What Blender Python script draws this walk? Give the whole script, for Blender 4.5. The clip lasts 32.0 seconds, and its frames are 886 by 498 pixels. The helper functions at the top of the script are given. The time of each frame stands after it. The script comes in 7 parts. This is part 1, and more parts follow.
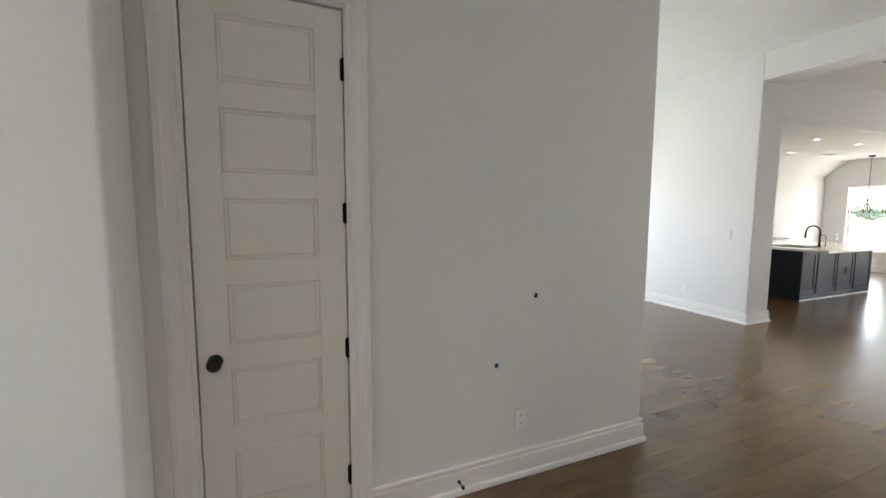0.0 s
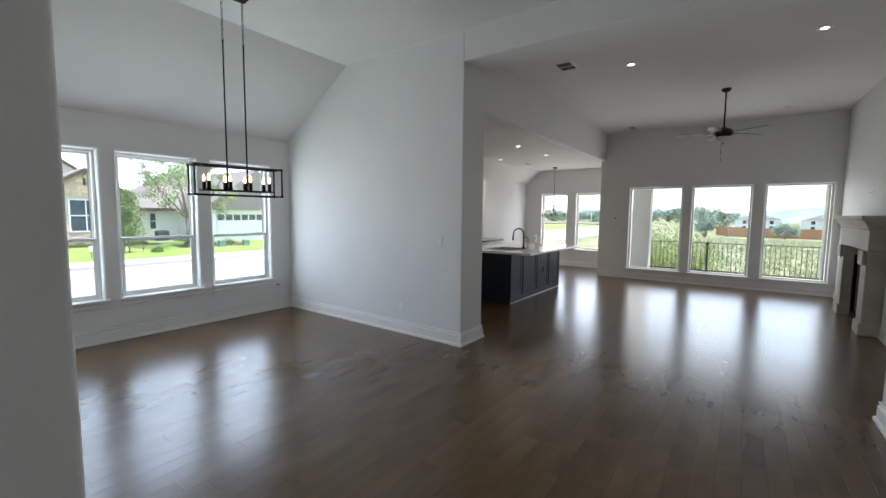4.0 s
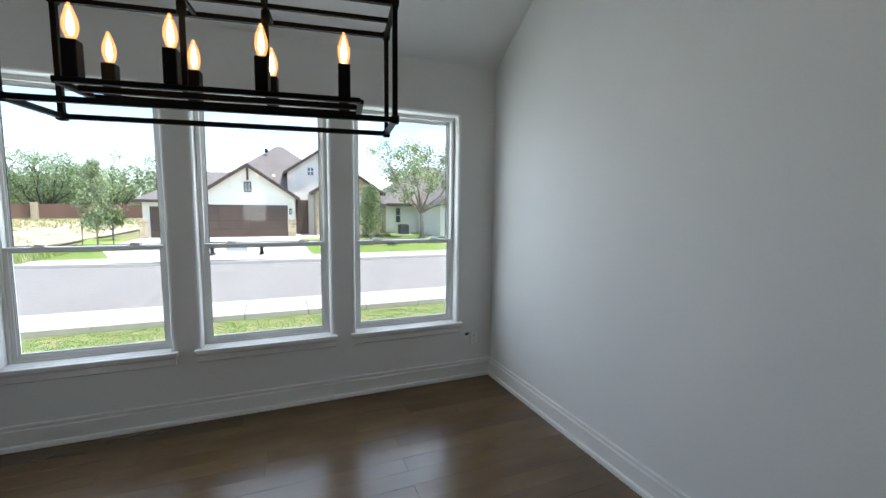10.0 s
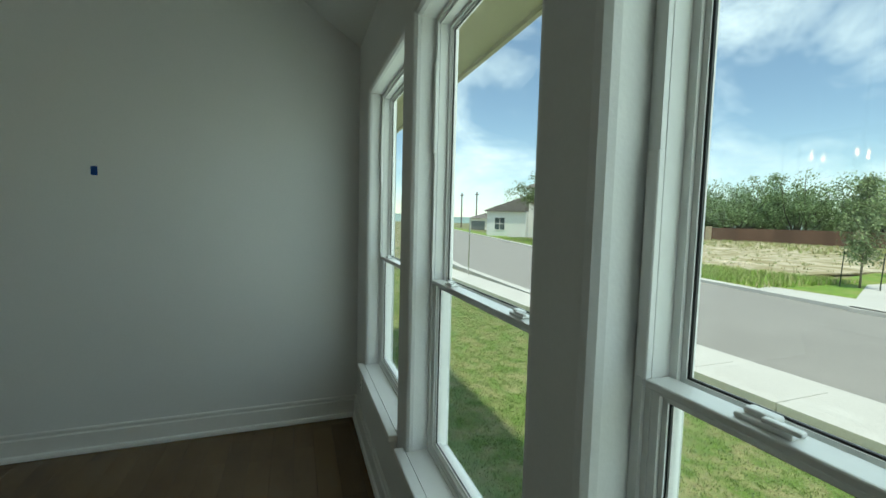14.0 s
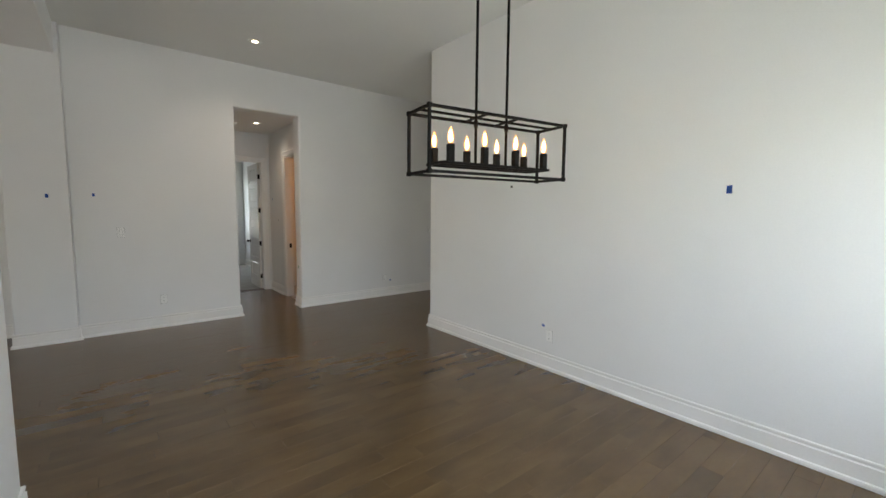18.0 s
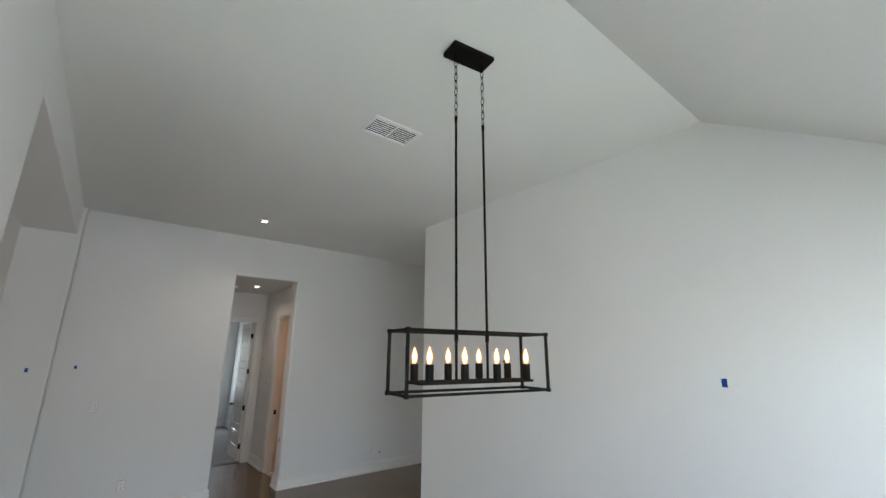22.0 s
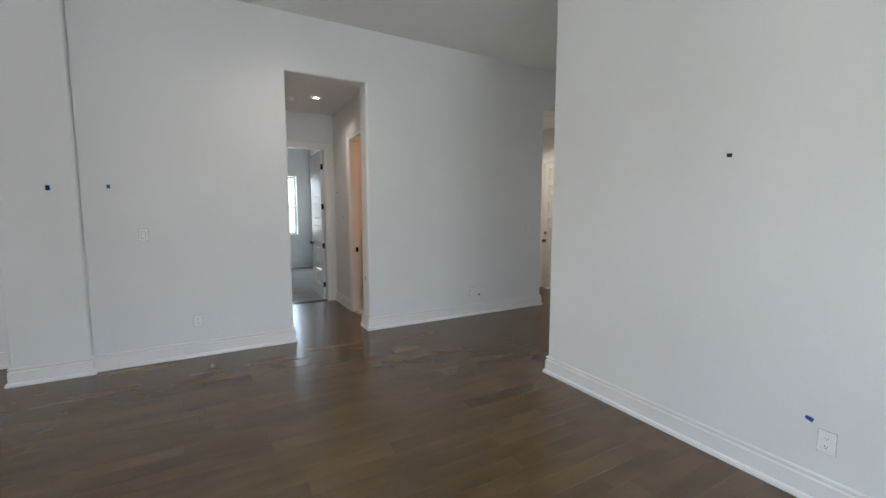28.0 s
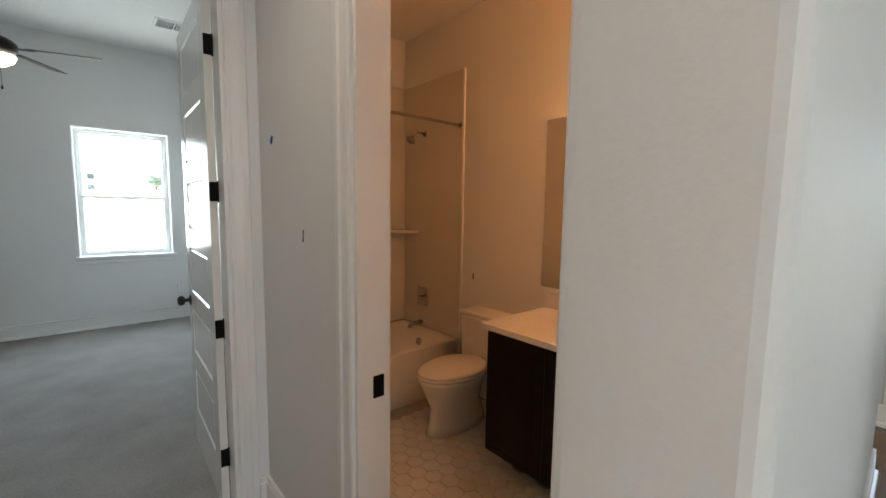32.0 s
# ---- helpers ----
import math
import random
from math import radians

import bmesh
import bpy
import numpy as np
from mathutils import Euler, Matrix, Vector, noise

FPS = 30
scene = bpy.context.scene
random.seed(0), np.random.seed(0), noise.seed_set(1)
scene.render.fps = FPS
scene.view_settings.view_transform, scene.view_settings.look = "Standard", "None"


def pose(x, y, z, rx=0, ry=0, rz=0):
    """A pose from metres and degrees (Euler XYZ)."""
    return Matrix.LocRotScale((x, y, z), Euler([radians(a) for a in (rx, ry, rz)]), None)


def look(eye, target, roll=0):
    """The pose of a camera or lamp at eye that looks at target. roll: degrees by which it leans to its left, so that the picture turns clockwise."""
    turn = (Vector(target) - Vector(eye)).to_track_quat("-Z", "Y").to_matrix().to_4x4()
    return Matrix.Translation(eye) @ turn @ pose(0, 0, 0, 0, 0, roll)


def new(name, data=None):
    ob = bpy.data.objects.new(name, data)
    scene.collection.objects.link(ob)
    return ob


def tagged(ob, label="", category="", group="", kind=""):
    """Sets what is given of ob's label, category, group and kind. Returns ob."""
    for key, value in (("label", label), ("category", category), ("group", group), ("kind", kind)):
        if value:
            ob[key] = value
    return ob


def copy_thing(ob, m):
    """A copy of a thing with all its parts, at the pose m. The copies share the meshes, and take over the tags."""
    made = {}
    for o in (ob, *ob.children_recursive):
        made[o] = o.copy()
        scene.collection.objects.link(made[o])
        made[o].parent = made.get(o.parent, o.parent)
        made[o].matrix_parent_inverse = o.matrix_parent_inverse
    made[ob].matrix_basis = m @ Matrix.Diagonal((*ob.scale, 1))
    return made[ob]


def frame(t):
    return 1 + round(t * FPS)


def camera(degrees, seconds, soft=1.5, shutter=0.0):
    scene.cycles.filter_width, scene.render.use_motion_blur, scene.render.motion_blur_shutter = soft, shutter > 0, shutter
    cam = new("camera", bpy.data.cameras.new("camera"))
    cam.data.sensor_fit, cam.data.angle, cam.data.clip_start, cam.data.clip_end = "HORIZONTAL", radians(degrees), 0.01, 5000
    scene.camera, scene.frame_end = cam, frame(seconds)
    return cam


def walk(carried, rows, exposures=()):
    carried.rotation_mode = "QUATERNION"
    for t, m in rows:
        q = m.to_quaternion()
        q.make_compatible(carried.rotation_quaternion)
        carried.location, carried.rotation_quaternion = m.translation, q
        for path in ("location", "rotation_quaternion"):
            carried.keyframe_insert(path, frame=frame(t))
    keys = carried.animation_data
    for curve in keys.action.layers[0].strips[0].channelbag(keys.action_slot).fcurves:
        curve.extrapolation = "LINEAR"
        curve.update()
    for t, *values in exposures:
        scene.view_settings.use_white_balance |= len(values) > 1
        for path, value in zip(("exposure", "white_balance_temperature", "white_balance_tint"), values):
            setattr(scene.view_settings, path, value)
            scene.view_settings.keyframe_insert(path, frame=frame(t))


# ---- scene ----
cam = camera(94.9, 32.0)
PATH = [
    (0, (-2.385, -0.699, 1.595), (-1.618, 1.138, 1.403), 0.2),
    (0.5, (-2.368, -0.62, 1.586), (-1.694, 1.255, 1.413), 0.2),
    (1, (-2.263, -0.552, 1.584), (-1.514, 1.294, 1.411), 0.2),
    (1.5, (-1.996, -0.399, 1.575), (-1.033, 1.345, 1.401), 0.2),
    (2, (-1.688, -0.251, 1.567), (-0.455, 1.313, 1.387), 0.1),
    (2.5, (-1.327, -0.181, 1.645), (0.125, 1.18, 1.442), 0.6),
    (4.5, (-0.057, 0.249, 1.583), (1.554, 1.422, 1.413), 0.5),
    (5, (0.095, 0.28, 1.591), (1.598, 1.59, 1.43), 0.6),
    (5.5, (0.182, 0.387, 1.573), (1.564, 1.826, 1.423), 0.6),
    (6, (0.248, 0.528, 1.582), (1.511, 2.072, 1.434), 0.7),
    (6.5, (0.305, 0.624, 1.579), (1.472, 2.241, 1.432), 0.7),
    (7, (0.381, 0.741, 1.571), (1.478, 2.406, 1.419), 0.7),
    (7.5, (0.526, 0.919, 1.564), (1.578, 2.613, 1.409), 0.6),
    (8, (0.692, 1.201, 1.564), (1.706, 2.915, 1.389), 0.6),
    (8.5, (0.929, 1.61, 1.593), (1.906, 3.345, 1.403), 0.6),
    (9, (1.227, 2.073, 1.592), (2.162, 3.83, 1.388), 0.6),
    (9.5, (1.545, 2.57, 1.545), (2.4, 4.367, 1.347), 0.6),
    (10, (1.89, 3.065, 1.536), (2.647, 4.905, 1.333), 0.6),
    (10.5, (2.228, 3.6, 1.537), (2.84, 5.493, 1.334), 0.5),
    (11, (2.493, 4.129, 1.541), (2.932, 6.069, 1.339), 0.5),
    (11.5, (2.714, 4.634, 1.542), (2.908, 6.616, 1.352), 0.4),
    (12, (2.81, 5.101, 1.514), (2.693, 7.09, 1.332), 0.5),
    (12.5, (2.852, 5.47, 1.512), (2.266, 7.374, 1.344), 0.5),
    (13, (2.884, 5.687, 1.507), (1.718, 7.305, 1.362), 0.6),
    (13.5, (2.952, 5.774, 1.515), (1.343, 6.953, 1.378), 1.1),
    (14, (2.982, 5.856, 1.503), (1.107, 6.538, 1.363), 1.5),
    (14.5, (3.013, 5.863, 1.505), (1.031, 6.078, 1.352), 1.6),
    (15, (3.066, 5.81, 1.514), (1.082, 5.615, 1.353), 1.6),
    (15.5, (3.111, 5.77, 1.511), (1.196, 5.216, 1.343), 1.6),
    (17.5, (3.27, 5.662, 1.562), (1.913, 4.205, 1.374), 0.5),
    (18, (3.261, 5.683, 1.576), (2.01, 4.133, 1.395), 0.5),
    (18.5, (3.223, 5.716, 1.607), (2.025, 4.123, 1.439), 0.4),
    (19, (3.206, 5.73, 1.661), (2.021, 4.124, 1.53), 0.4),
    (19.5, (3.186, 5.727, 1.732), (1.992, 4.124, 1.668), 0.4),
    (20, (3.173, 5.732, 1.792), (1.965, 4.138, 1.828), 0.4),
    (20.5, (3.16, 5.737, 1.827), (1.945, 4.157, 1.981), 0.3),
    (21, (3.178, 5.748, 1.865), (1.957, 4.189, 2.147), 0.3),
    (21.5, (3.183, 5.749, 1.893), (1.968, 4.212, 2.295), 0.4),
    (22, (3.207, 5.759, 1.924), (1.994, 4.25, 2.425), 0.4),
    (22.5, (3.22, 5.749, 1.924), (2.01, 4.26, 2.488), 0.4),
    (23, (3.215, 5.722, 1.878), (2.003, 4.244, 2.466), 0.5),
    (23.5, (3.205, 5.7, 1.803), (1.984, 4.217, 2.361), 0.6),
    (24, (3.205, 5.697, 1.716), (1.973, 4.196, 2.193), 0.7),
    (24.5, (3.194, 5.683, 1.642), (1.948, 4.16, 2.0), 0.8),
    (25, (3.199, 5.677, 1.599), (1.945, 4.136, 1.821), 0.9),
    (25.5, (3.195, 5.658, 1.572), (1.942, 4.102, 1.666), 0.9),
    (26, (3.182, 5.613, 1.557), (1.942, 4.044, 1.549), 1.0),
    (26.5, (3.164, 5.423, 1.528), (1.951, 3.835, 1.444), 1.1),
    (28.5, (2.421, 3.338, 1.539), (1.514, 1.567, 1.33), -0.1),
    (29, (2.322, 2.615, 1.55), (1.458, 0.824, 1.338), 0.1),
    (29.5, (2.216, 1.928, 1.544), (1.389, 0.119, 1.334), 0.3),
    (30, (2.068, 1.261, 1.545), (1.24, -0.547, 1.333), 0.6),
    (30.5, (1.992, 0.648, 1.545), (1.117, -1.138, 1.333), 0.7),
    (31, (1.84, 0.082, 1.536), (0.848, -1.642, 1.32), 0.8),
    (31.5, (1.658, -0.412, 1.522), (0.523, -2.046, 1.315), 0.9),
    (32, (1.427, -0.783, 1.52), (0.138, -2.299, 1.318), 0.8),
]
EXPOSURES = [(0, 3.0, 6600, 13), (1, 3.05, 6500, 12), (1.5, 3.0, 6450, 12), (2, 2.85, 6050, 12), (2.5, 2.55, 6050, 12), (4.5, 1.7, 6150, 12), (9, 1.65, 6150, 12), (10, 1.2, 6200, 11), (10.5, 0.92, 6400, 9), (11, 0.52, 6650, 6), (11.5, 0.2, 6750, -3), (12, 0.02, 7000, -12), (12.5, 0.0, 6900, -12), (13, 0.0, 6750, -11), (13.5, 0.1, 6650, -12), (14, 0.1, 6600, -12), (14.5, 0.4, 6700, -2), (15, 0.9, 7300, 9), (15.5, 1.1, 7100, 10), (17.5, 2.2, 6850, 12), (20, 2.15, 6600, 12), (22, 2.05, 6350, 13), (26, 2.1, 6300, 14), (29, 2.65, 6200, 11), (30.5, 2.72, 6300, 10), (32, 2.8, 6450, 10)]
walk(cam, [(t, look(eye, target, roll)) for t, eye, target, roll in PATH], EXPOSURES)

# ---- world and sun ----
SUN_DIR = Vector((0.30, -0.20, 1.30)).normalized()
sun_data = bpy.data.lights.new("sun", "SUN")
sun_data.energy, sun_data.angle, sun_data.color = 3.3, radians(2.5), (1.0, 0.95, 0.87)
sun = new("sun", sun_data)
sun.rotation_euler = SUN_DIR.to_track_quat("Z", "Y").to_euler()

world = bpy.data.worlds.new("sky")
scene.world = world
world.use_nodes = True
wn, wl = world.node_tree.nodes, world.node_tree.links
wn.clear()
w_out = wn.new("ShaderNodeOutputWorld")
w_bg = wn.new("ShaderNodeBackground")
w_sky = wn.new("ShaderNodeTexSky")
w_sky.sky_type = "NISHITA"
w_sky.sun_disc = False
w_sky.dust_density = 0.15
w_sky.ozone_density = 2.0
w_sky.sun_elevation = math.asin(SUN_DIR.z)
w_sky.sun_rotation = math.atan2(SUN_DIR.x, SUN_DIR.y)
w_co = wn.new("ShaderNodeTexCoord")
w_map = wn.new("ShaderNodeMapping")
w_map.inputs["Scale"].default_value = (1.8, 1.8, 3.4)
w_noise = wn.new("ShaderNodeTexNoise")
w_noise.inputs["Scale"].default_value = 1.9
w_noise.inputs["Detail"].default_value = 9
w_noise.inputs["Roughness"].default_value = 0.58
w_noise.inputs["Distortion"].default_value = 0.4
w_ramp = wn.new("ShaderNodeValToRGB")
w_ramp.color_ramp.elements[0].position, w_ramp.color_ramp.elements[0].color = 0.46, (0.04, 0.04, 0.04, 1)
w_ramp.color_ramp.elements[1].position, w_ramp.color_ramp.elements[1].color = 0.74, (0.95, 0.95, 0.95, 1)
w_mix = wn.new("ShaderNodeMix")
w_mix.data_type = "RGBA"
w_mix.inputs["B"].default_value = (7.3, 8.1, 9.0, 1)
wl.new(w_co.outputs["Generated"], w_map.inputs["Vector"])
wl.new(w_map.outputs["Vector"], w_noise.inputs["Vector"])
wl.new(w_noise.outputs["Fac"], w_ramp.inputs["Fac"])
wl.new(w_ramp.outputs["Color"], w_mix.inputs["Factor"])
wl.new(w_sky.outputs["Color"], w_mix.inputs["A"])
wl.new(w_mix.outputs["Result"], w_bg.inputs["Color"])
w_bg.inputs["Strength"].default_value = 0.15
wl.new(w_bg.outputs["Background"], w_out.inputs["Surface"])


def sky_window(x, y, z, width, height, heading, energy, color=(0.84, 0.93, 1.0)):
    """An area lamp in a window opening that stands in for the sky's light; heading in degrees from +Y, counter-clockwise."""
    data = bpy.data.lights.new("window_daylight", "AREA")
    data.shape, data.size, data.size_y, data.energy, data.color = "RECTANGLE", width, height, energy, color
    ob = new("window_daylight", data)
    ob.matrix_world = pose(x, y, z, 90, 0, heading)
    return ob


E_DIN, E_LIV, E_BRK, E_BED = 5.6, 4.8, 6.0, 6.0


# ---- materials ----
def material(name, color, rough=0.5, metal=0.0, grain=0.0, grain_scale=60.0, stain=0.0, stain_scale=2.0, bump=0.0, bump_scale=200.0, spec=0.5, by_piece=0.0, coat=0.0):
    """A surface with a fine grain and a broad stain in its colour, and a fine relief."""
    m = bpy.data.materials.new(name)
    m.use_nodes = True
    n, l = m.node_tree.nodes, m.node_tree.links
    b = n["Principled BSDF"]
    b.inputs["Roughness"].default_value, b.inputs["Metallic"].default_value = rough, metal
    b.inputs["Specular IOR Level"].default_value = spec
    b.inputs["Coat Weight"].default_value = coat
    co = n.new("ShaderNodeTexCoord")
    base = n.new("ShaderNodeRGB")
    base.outputs[0].default_value = (*color, 1)
    out = base.outputs[0]
    value = None
    for amount, scale, detail in ((grain, grain_scale, 4), (stain, stain_scale, 6)):
        if amount:
            t = n.new("ShaderNodeTexNoise")
            t.inputs["Scale"].default_value, t.inputs["Detail"].default_value = scale, detail
            l.new(co.outputs["Object"], t.inputs["Vector"])
            r = n.new("ShaderNodeMapRange")
            r.inputs["From Min"].default_value, r.inputs["From Max"].default_value = 0.3, 0.7
            r.inputs["To Min"].default_value, r.inputs["To Max"].default_value = 1 - amount, 1 + amount
            l.new(t.outputs["Fac"], r.inputs["Value"])
            if value is None:
                value = r.outputs["Result"]
            else:
                mul = n.new("ShaderNodeMath")
                mul.operation = "MULTIPLY"
                l.new(value, mul.inputs[0])
                l.new(r.outputs["Result"], mul.inputs[1])
                value = mul.outputs[0]
    if by_piece:
        oi = n.new("ShaderNodeObjectInfo")
        ge = n.new("ShaderNodeNewGeometry")
        add = n.new("ShaderNodeMath")
        add.operation = "ADD"
        l.new(oi.outputs["Random"], add.inputs[0])
        l.new(ge.outputs["Random Per Island"], add.inputs[1])
        fr = n.new("ShaderNodeMath")
        fr.operation = "FRACT"
        l.new(add.outputs[0], fr.inputs[0])
        r = n.new("ShaderNodeMapRange")
        r.inputs["To Min"].default_value, r.inputs["To Max"].default_value = 1 - by_piece, 1 + by_piece
        l.new(fr.outputs[0], r.inputs["Value"])
        if value is None:
            value = r.outputs["Result"]
        else:
            mul = n.new("ShaderNodeMath")
            mul.operation = "MULTIPLY"
            l.new(value, mul.inputs[0])
            l.new(r.outputs["Result"], mul.inputs[1])
            value = mul.outputs[0]
    if value is not None:
        mx = n.new("ShaderNodeVectorMath")
        mx.operation = "SCALE"
        l.new(out, mx.inputs[0])
        l.new(value, mx.inputs["Scale"])
        out = mx.outputs[0]
    l.new(out, b.inputs["Base Color"])
    if bump:
        t = n.new("ShaderNodeTexNoise")
        t.inputs["Scale"].default_value, t.inputs["Detail"].default_value = bump_scale, 3
        l.new(co.outputs["Object"], t.inputs["Vector"])
        bp = n.new("ShaderNodeBump")
        bp.inputs["Strength"].default_value, bp.inputs["Distance"].default_value = bump, 0.004
        l.new(t.outputs["Fac"], bp.inputs["Height"])
        l.new(bp.outputs["Normal"], b.inputs["Normal"])
    return m


def glow(name, color, strength):
    m = bpy.data.materials.new(name)
    m.use_nodes = True
    b = m.node_tree.nodes["Principled BSDF"]
    b.inputs["Base Color"].default_value = (*color, 1)
    b.inputs["Emission Color"].default_value = (*color, 1)
    b.inputs["Emission Strength"].default_value = strength
    return m


def clear_glass(name, tint=(1, 1, 1), gloss=0.03):
    """Thin window glass: straight-through light, and a weak mirror."""
    m = bpy.data.materials.new(name)
    m.use_nodes = True
    n, l = m.node_tree.nodes, m.node_tree.links
    n.clear()
    out = n.new("ShaderNodeOutputMaterial")
    tr, gl, mix = n.new("ShaderNodeBsdfTransparent"), n.new("ShaderNodeBsdfGlossy"), n.new("ShaderNodeMixShader")
    mix.inputs["Fac"].default_value = gloss
    tr.inputs["Color"].default_value = (*tint, 1)
    gl.inputs["Roughness"].default_value = 0.0
    l.new(tr.outputs[0], mix.inputs[1])
    l.new(gl.outputs[0], mix.inputs[2])
    l.new(mix.outputs[0], out.inputs["Surface"])
    return m


PAINT = material("wall_paint", (0.80, 0.80, 0.79), 0.62, grain=0.012, grain_scale=90, stain=0.02, stain_scale=1.1, bump=0.13, bump_scale=125, spec=0.3)
CEILING = material("ceiling_paint", (0.79, 0.79, 0.77), 0.75, grain=0.01, stain=0.02, stain_scale=0.8, bump=0.12, bump_scale=110, spec=0.25)
TRIM = material("trim_paint", (0.84, 0.83, 0.81), 0.32, grain=0.01, stain=0.02, stain_scale=3, bump=0.02, bump_scale=90)
DOOR_PAINT = material("door_paint", (0.80, 0.78, 0.74), 0.18, grain=0.012, stain=0.02, stain_scale=2, bump=0.03, bump_scale=150)
VINYL = material("window_vinyl", (0.80, 0.80, 0.78), 0.38, grain=0.01, stain=0.02, stain_scale=4)
GASKET = material("window_gasket", (0.02, 0.02, 0.02), 0.6, grain=0.1, grain_scale=80)
BLACK = material("black_metal", (0.005, 0.0042, 0.0035), 0.6, 0.0, grain=0.15, grain_scale=40, spec=0.12)
BRONZE = material("oil_rubbed_bronze", (0.014, 0.010, 0.008), 0.36, 0.3, grain=0.25, grain_scale=30)
CHROME = material("brushed_nickel", (0.55, 0.53, 0.50), 0.22, 1.0, grain=0.03, grain_scale=60)
PLASTIC = material("white_plastic", (0.86, 0.86, 0.84), 0.35, stain=0.01, stain_scale=20)
# flat grey for shadow outlines painted round plates and rockers
SHADOW_LINE = material("painted_shadow_grey", (0.22, 0.22, 0.21), 0.8, grain=0.05)
DARK_SLOT = material("dark_slot", (0.03, 0.03, 0.03), 0.7, grain=0.1)
TAPE_BLUE = material("blue_masking_tape", (0.02, 0.10, 0.42), 0.7, grain=0.15, grain_scale=300, bump=0.2, bump_scale=600)
TAPE_GREEN = material("green_masking_tape", (0.03, 0.22, 0.09), 0.7, grain=0.15, grain_scale=300)
GLASS = clear_glass("window_glass")
# tint put in to dim the bright outside view; dining panes stay clear
DIMMED_GLASS = clear_glass("dimmed_window_glass", (0.88, 0.90, 0.89))
STONE_TOP = material("quartz_counter", (0.78, 0.77, 0.75), 0.12, grain=0.03, grain_scale=80, stain=0.05, stain_scale=5)
NAVY = material("navy_cabinet_paint", (0.009, 0.015, 0.023), 0.45, grain=0.05, grain_scale=30, stain=0.05, spec=0.25)
DARK_CAB = material("black_cabinet_paint", (0.005, 0.0045, 0.004), 0.4, grain=0.05, grain_scale=30, spec=0.2)
WHITE_CAB = material("white_cabinet_paint", (0.78, 0.77, 0.74), 0.4, grain=0.01, stain=0.02)
PORCELAIN = material("porcelain", (0.80, 0.77, 0.72), 0.10, stain=0.01, stain_scale=6, coat=0.4)
CARPET = material("grey_carpet", (0.36, 0.35, 0.33), 0.95, grain=0.25, grain_scale=260, stain=0.10, stain_scale=3.0, bump=0.9, bump_scale=320, spec=0.1)
TILE_HEX = material("hex_tile", (0.62, 0.59, 0.54), 0.28, grain=0.03, grain_scale=40, stain=0.03, by_piece=0.05)
GROUT = material("grout", (0.42, 0.39, 0.34), 0.85, grain=0.1, grain_scale=120)
WALL_TILE = material("bath_wall_panel", (0.70, 0.67, 0.61), 0.22, grain=0.01, stain=0.03, stain_scale=2)
MIRROR = material("mirror_silver", (0.85, 0.85, 0.85), 0.01, 1.0)
MANTEL = material("cast_stone", (0.50, 0.46, 0.39), 0.7, grain=0.08, grain_scale=70, stain=0.08, stain_scale=4, bump=0.3, bump_scale=90)
BULB = glow("bulb_glow", (1.0, 0.66, 0.34), 22.0)
SCREEN = bpy.data.materials.new("insect_screen_mesh")
SCREEN.use_nodes = True
sn, sl = SCREEN.node_tree.nodes, SCREEN.node_tree.links
s_mix, s_tr = sn.new("ShaderNodeMixShader"), sn.new("ShaderNodeBsdfTransparent")
sn["Principled BSDF"].inputs["Base Color"].default_value, sn["Principled BSDF"].inputs["Roughness"].default_value = (0.22, 0.26, 0.24, 1), 0.8
s_mix.inputs["Fac"].default_value = 0.13
sl.new(s_tr.outputs[0], s_mix.inputs[1])
sl.new(sn["Principled BSDF"].outputs[0], s_mix.inputs[2])
sl.new(s_mix.outputs[0], next(k for k in sn if k.type == "OUTPUT_MATERIAL").inputs["Surface"])
BULB_GLASS = clear_glass("glowing_bulb_glass", (1.0, 0.93, 0.82), 0.06)
bg_n, bg_l = BULB_GLASS.node_tree.nodes, BULB_GLASS.node_tree.links
bg_e, bg_a = bg_n.new("ShaderNodeEmission"), bg_n.new("ShaderNodeAddShader")
# the lit bulb's warm halo is put into the glass as emission
bg_e.inputs["Color"].default_value, bg_e.inputs["Strength"].default_value = (1.0, 0.36, 0.10, 1), 0.40
bg_o = next(k for k in bg_n if k.type == "OUTPUT_MATERIAL")
bg_l.new(bg_o.inputs["Surface"].links[0].from_socket, bg_a.inputs[0])
bg_l.new(bg_e.outputs[0], bg_a.inputs[1])
bg_l.new(bg_a.outputs[0], bg_o.inputs["Surface"])
RECESS_SHADE = material("painted_can_recess", (0.34, 0.31, 0.27), 0.5, grain=0.05)
CAN_OFF = material("unlit_lens", (0.70, 0.68, 0.64), 0.3, stain=0.02)
CAN_GLOW = glow("downlight_glow", (1.0, 0.84, 0.62), 2.4)


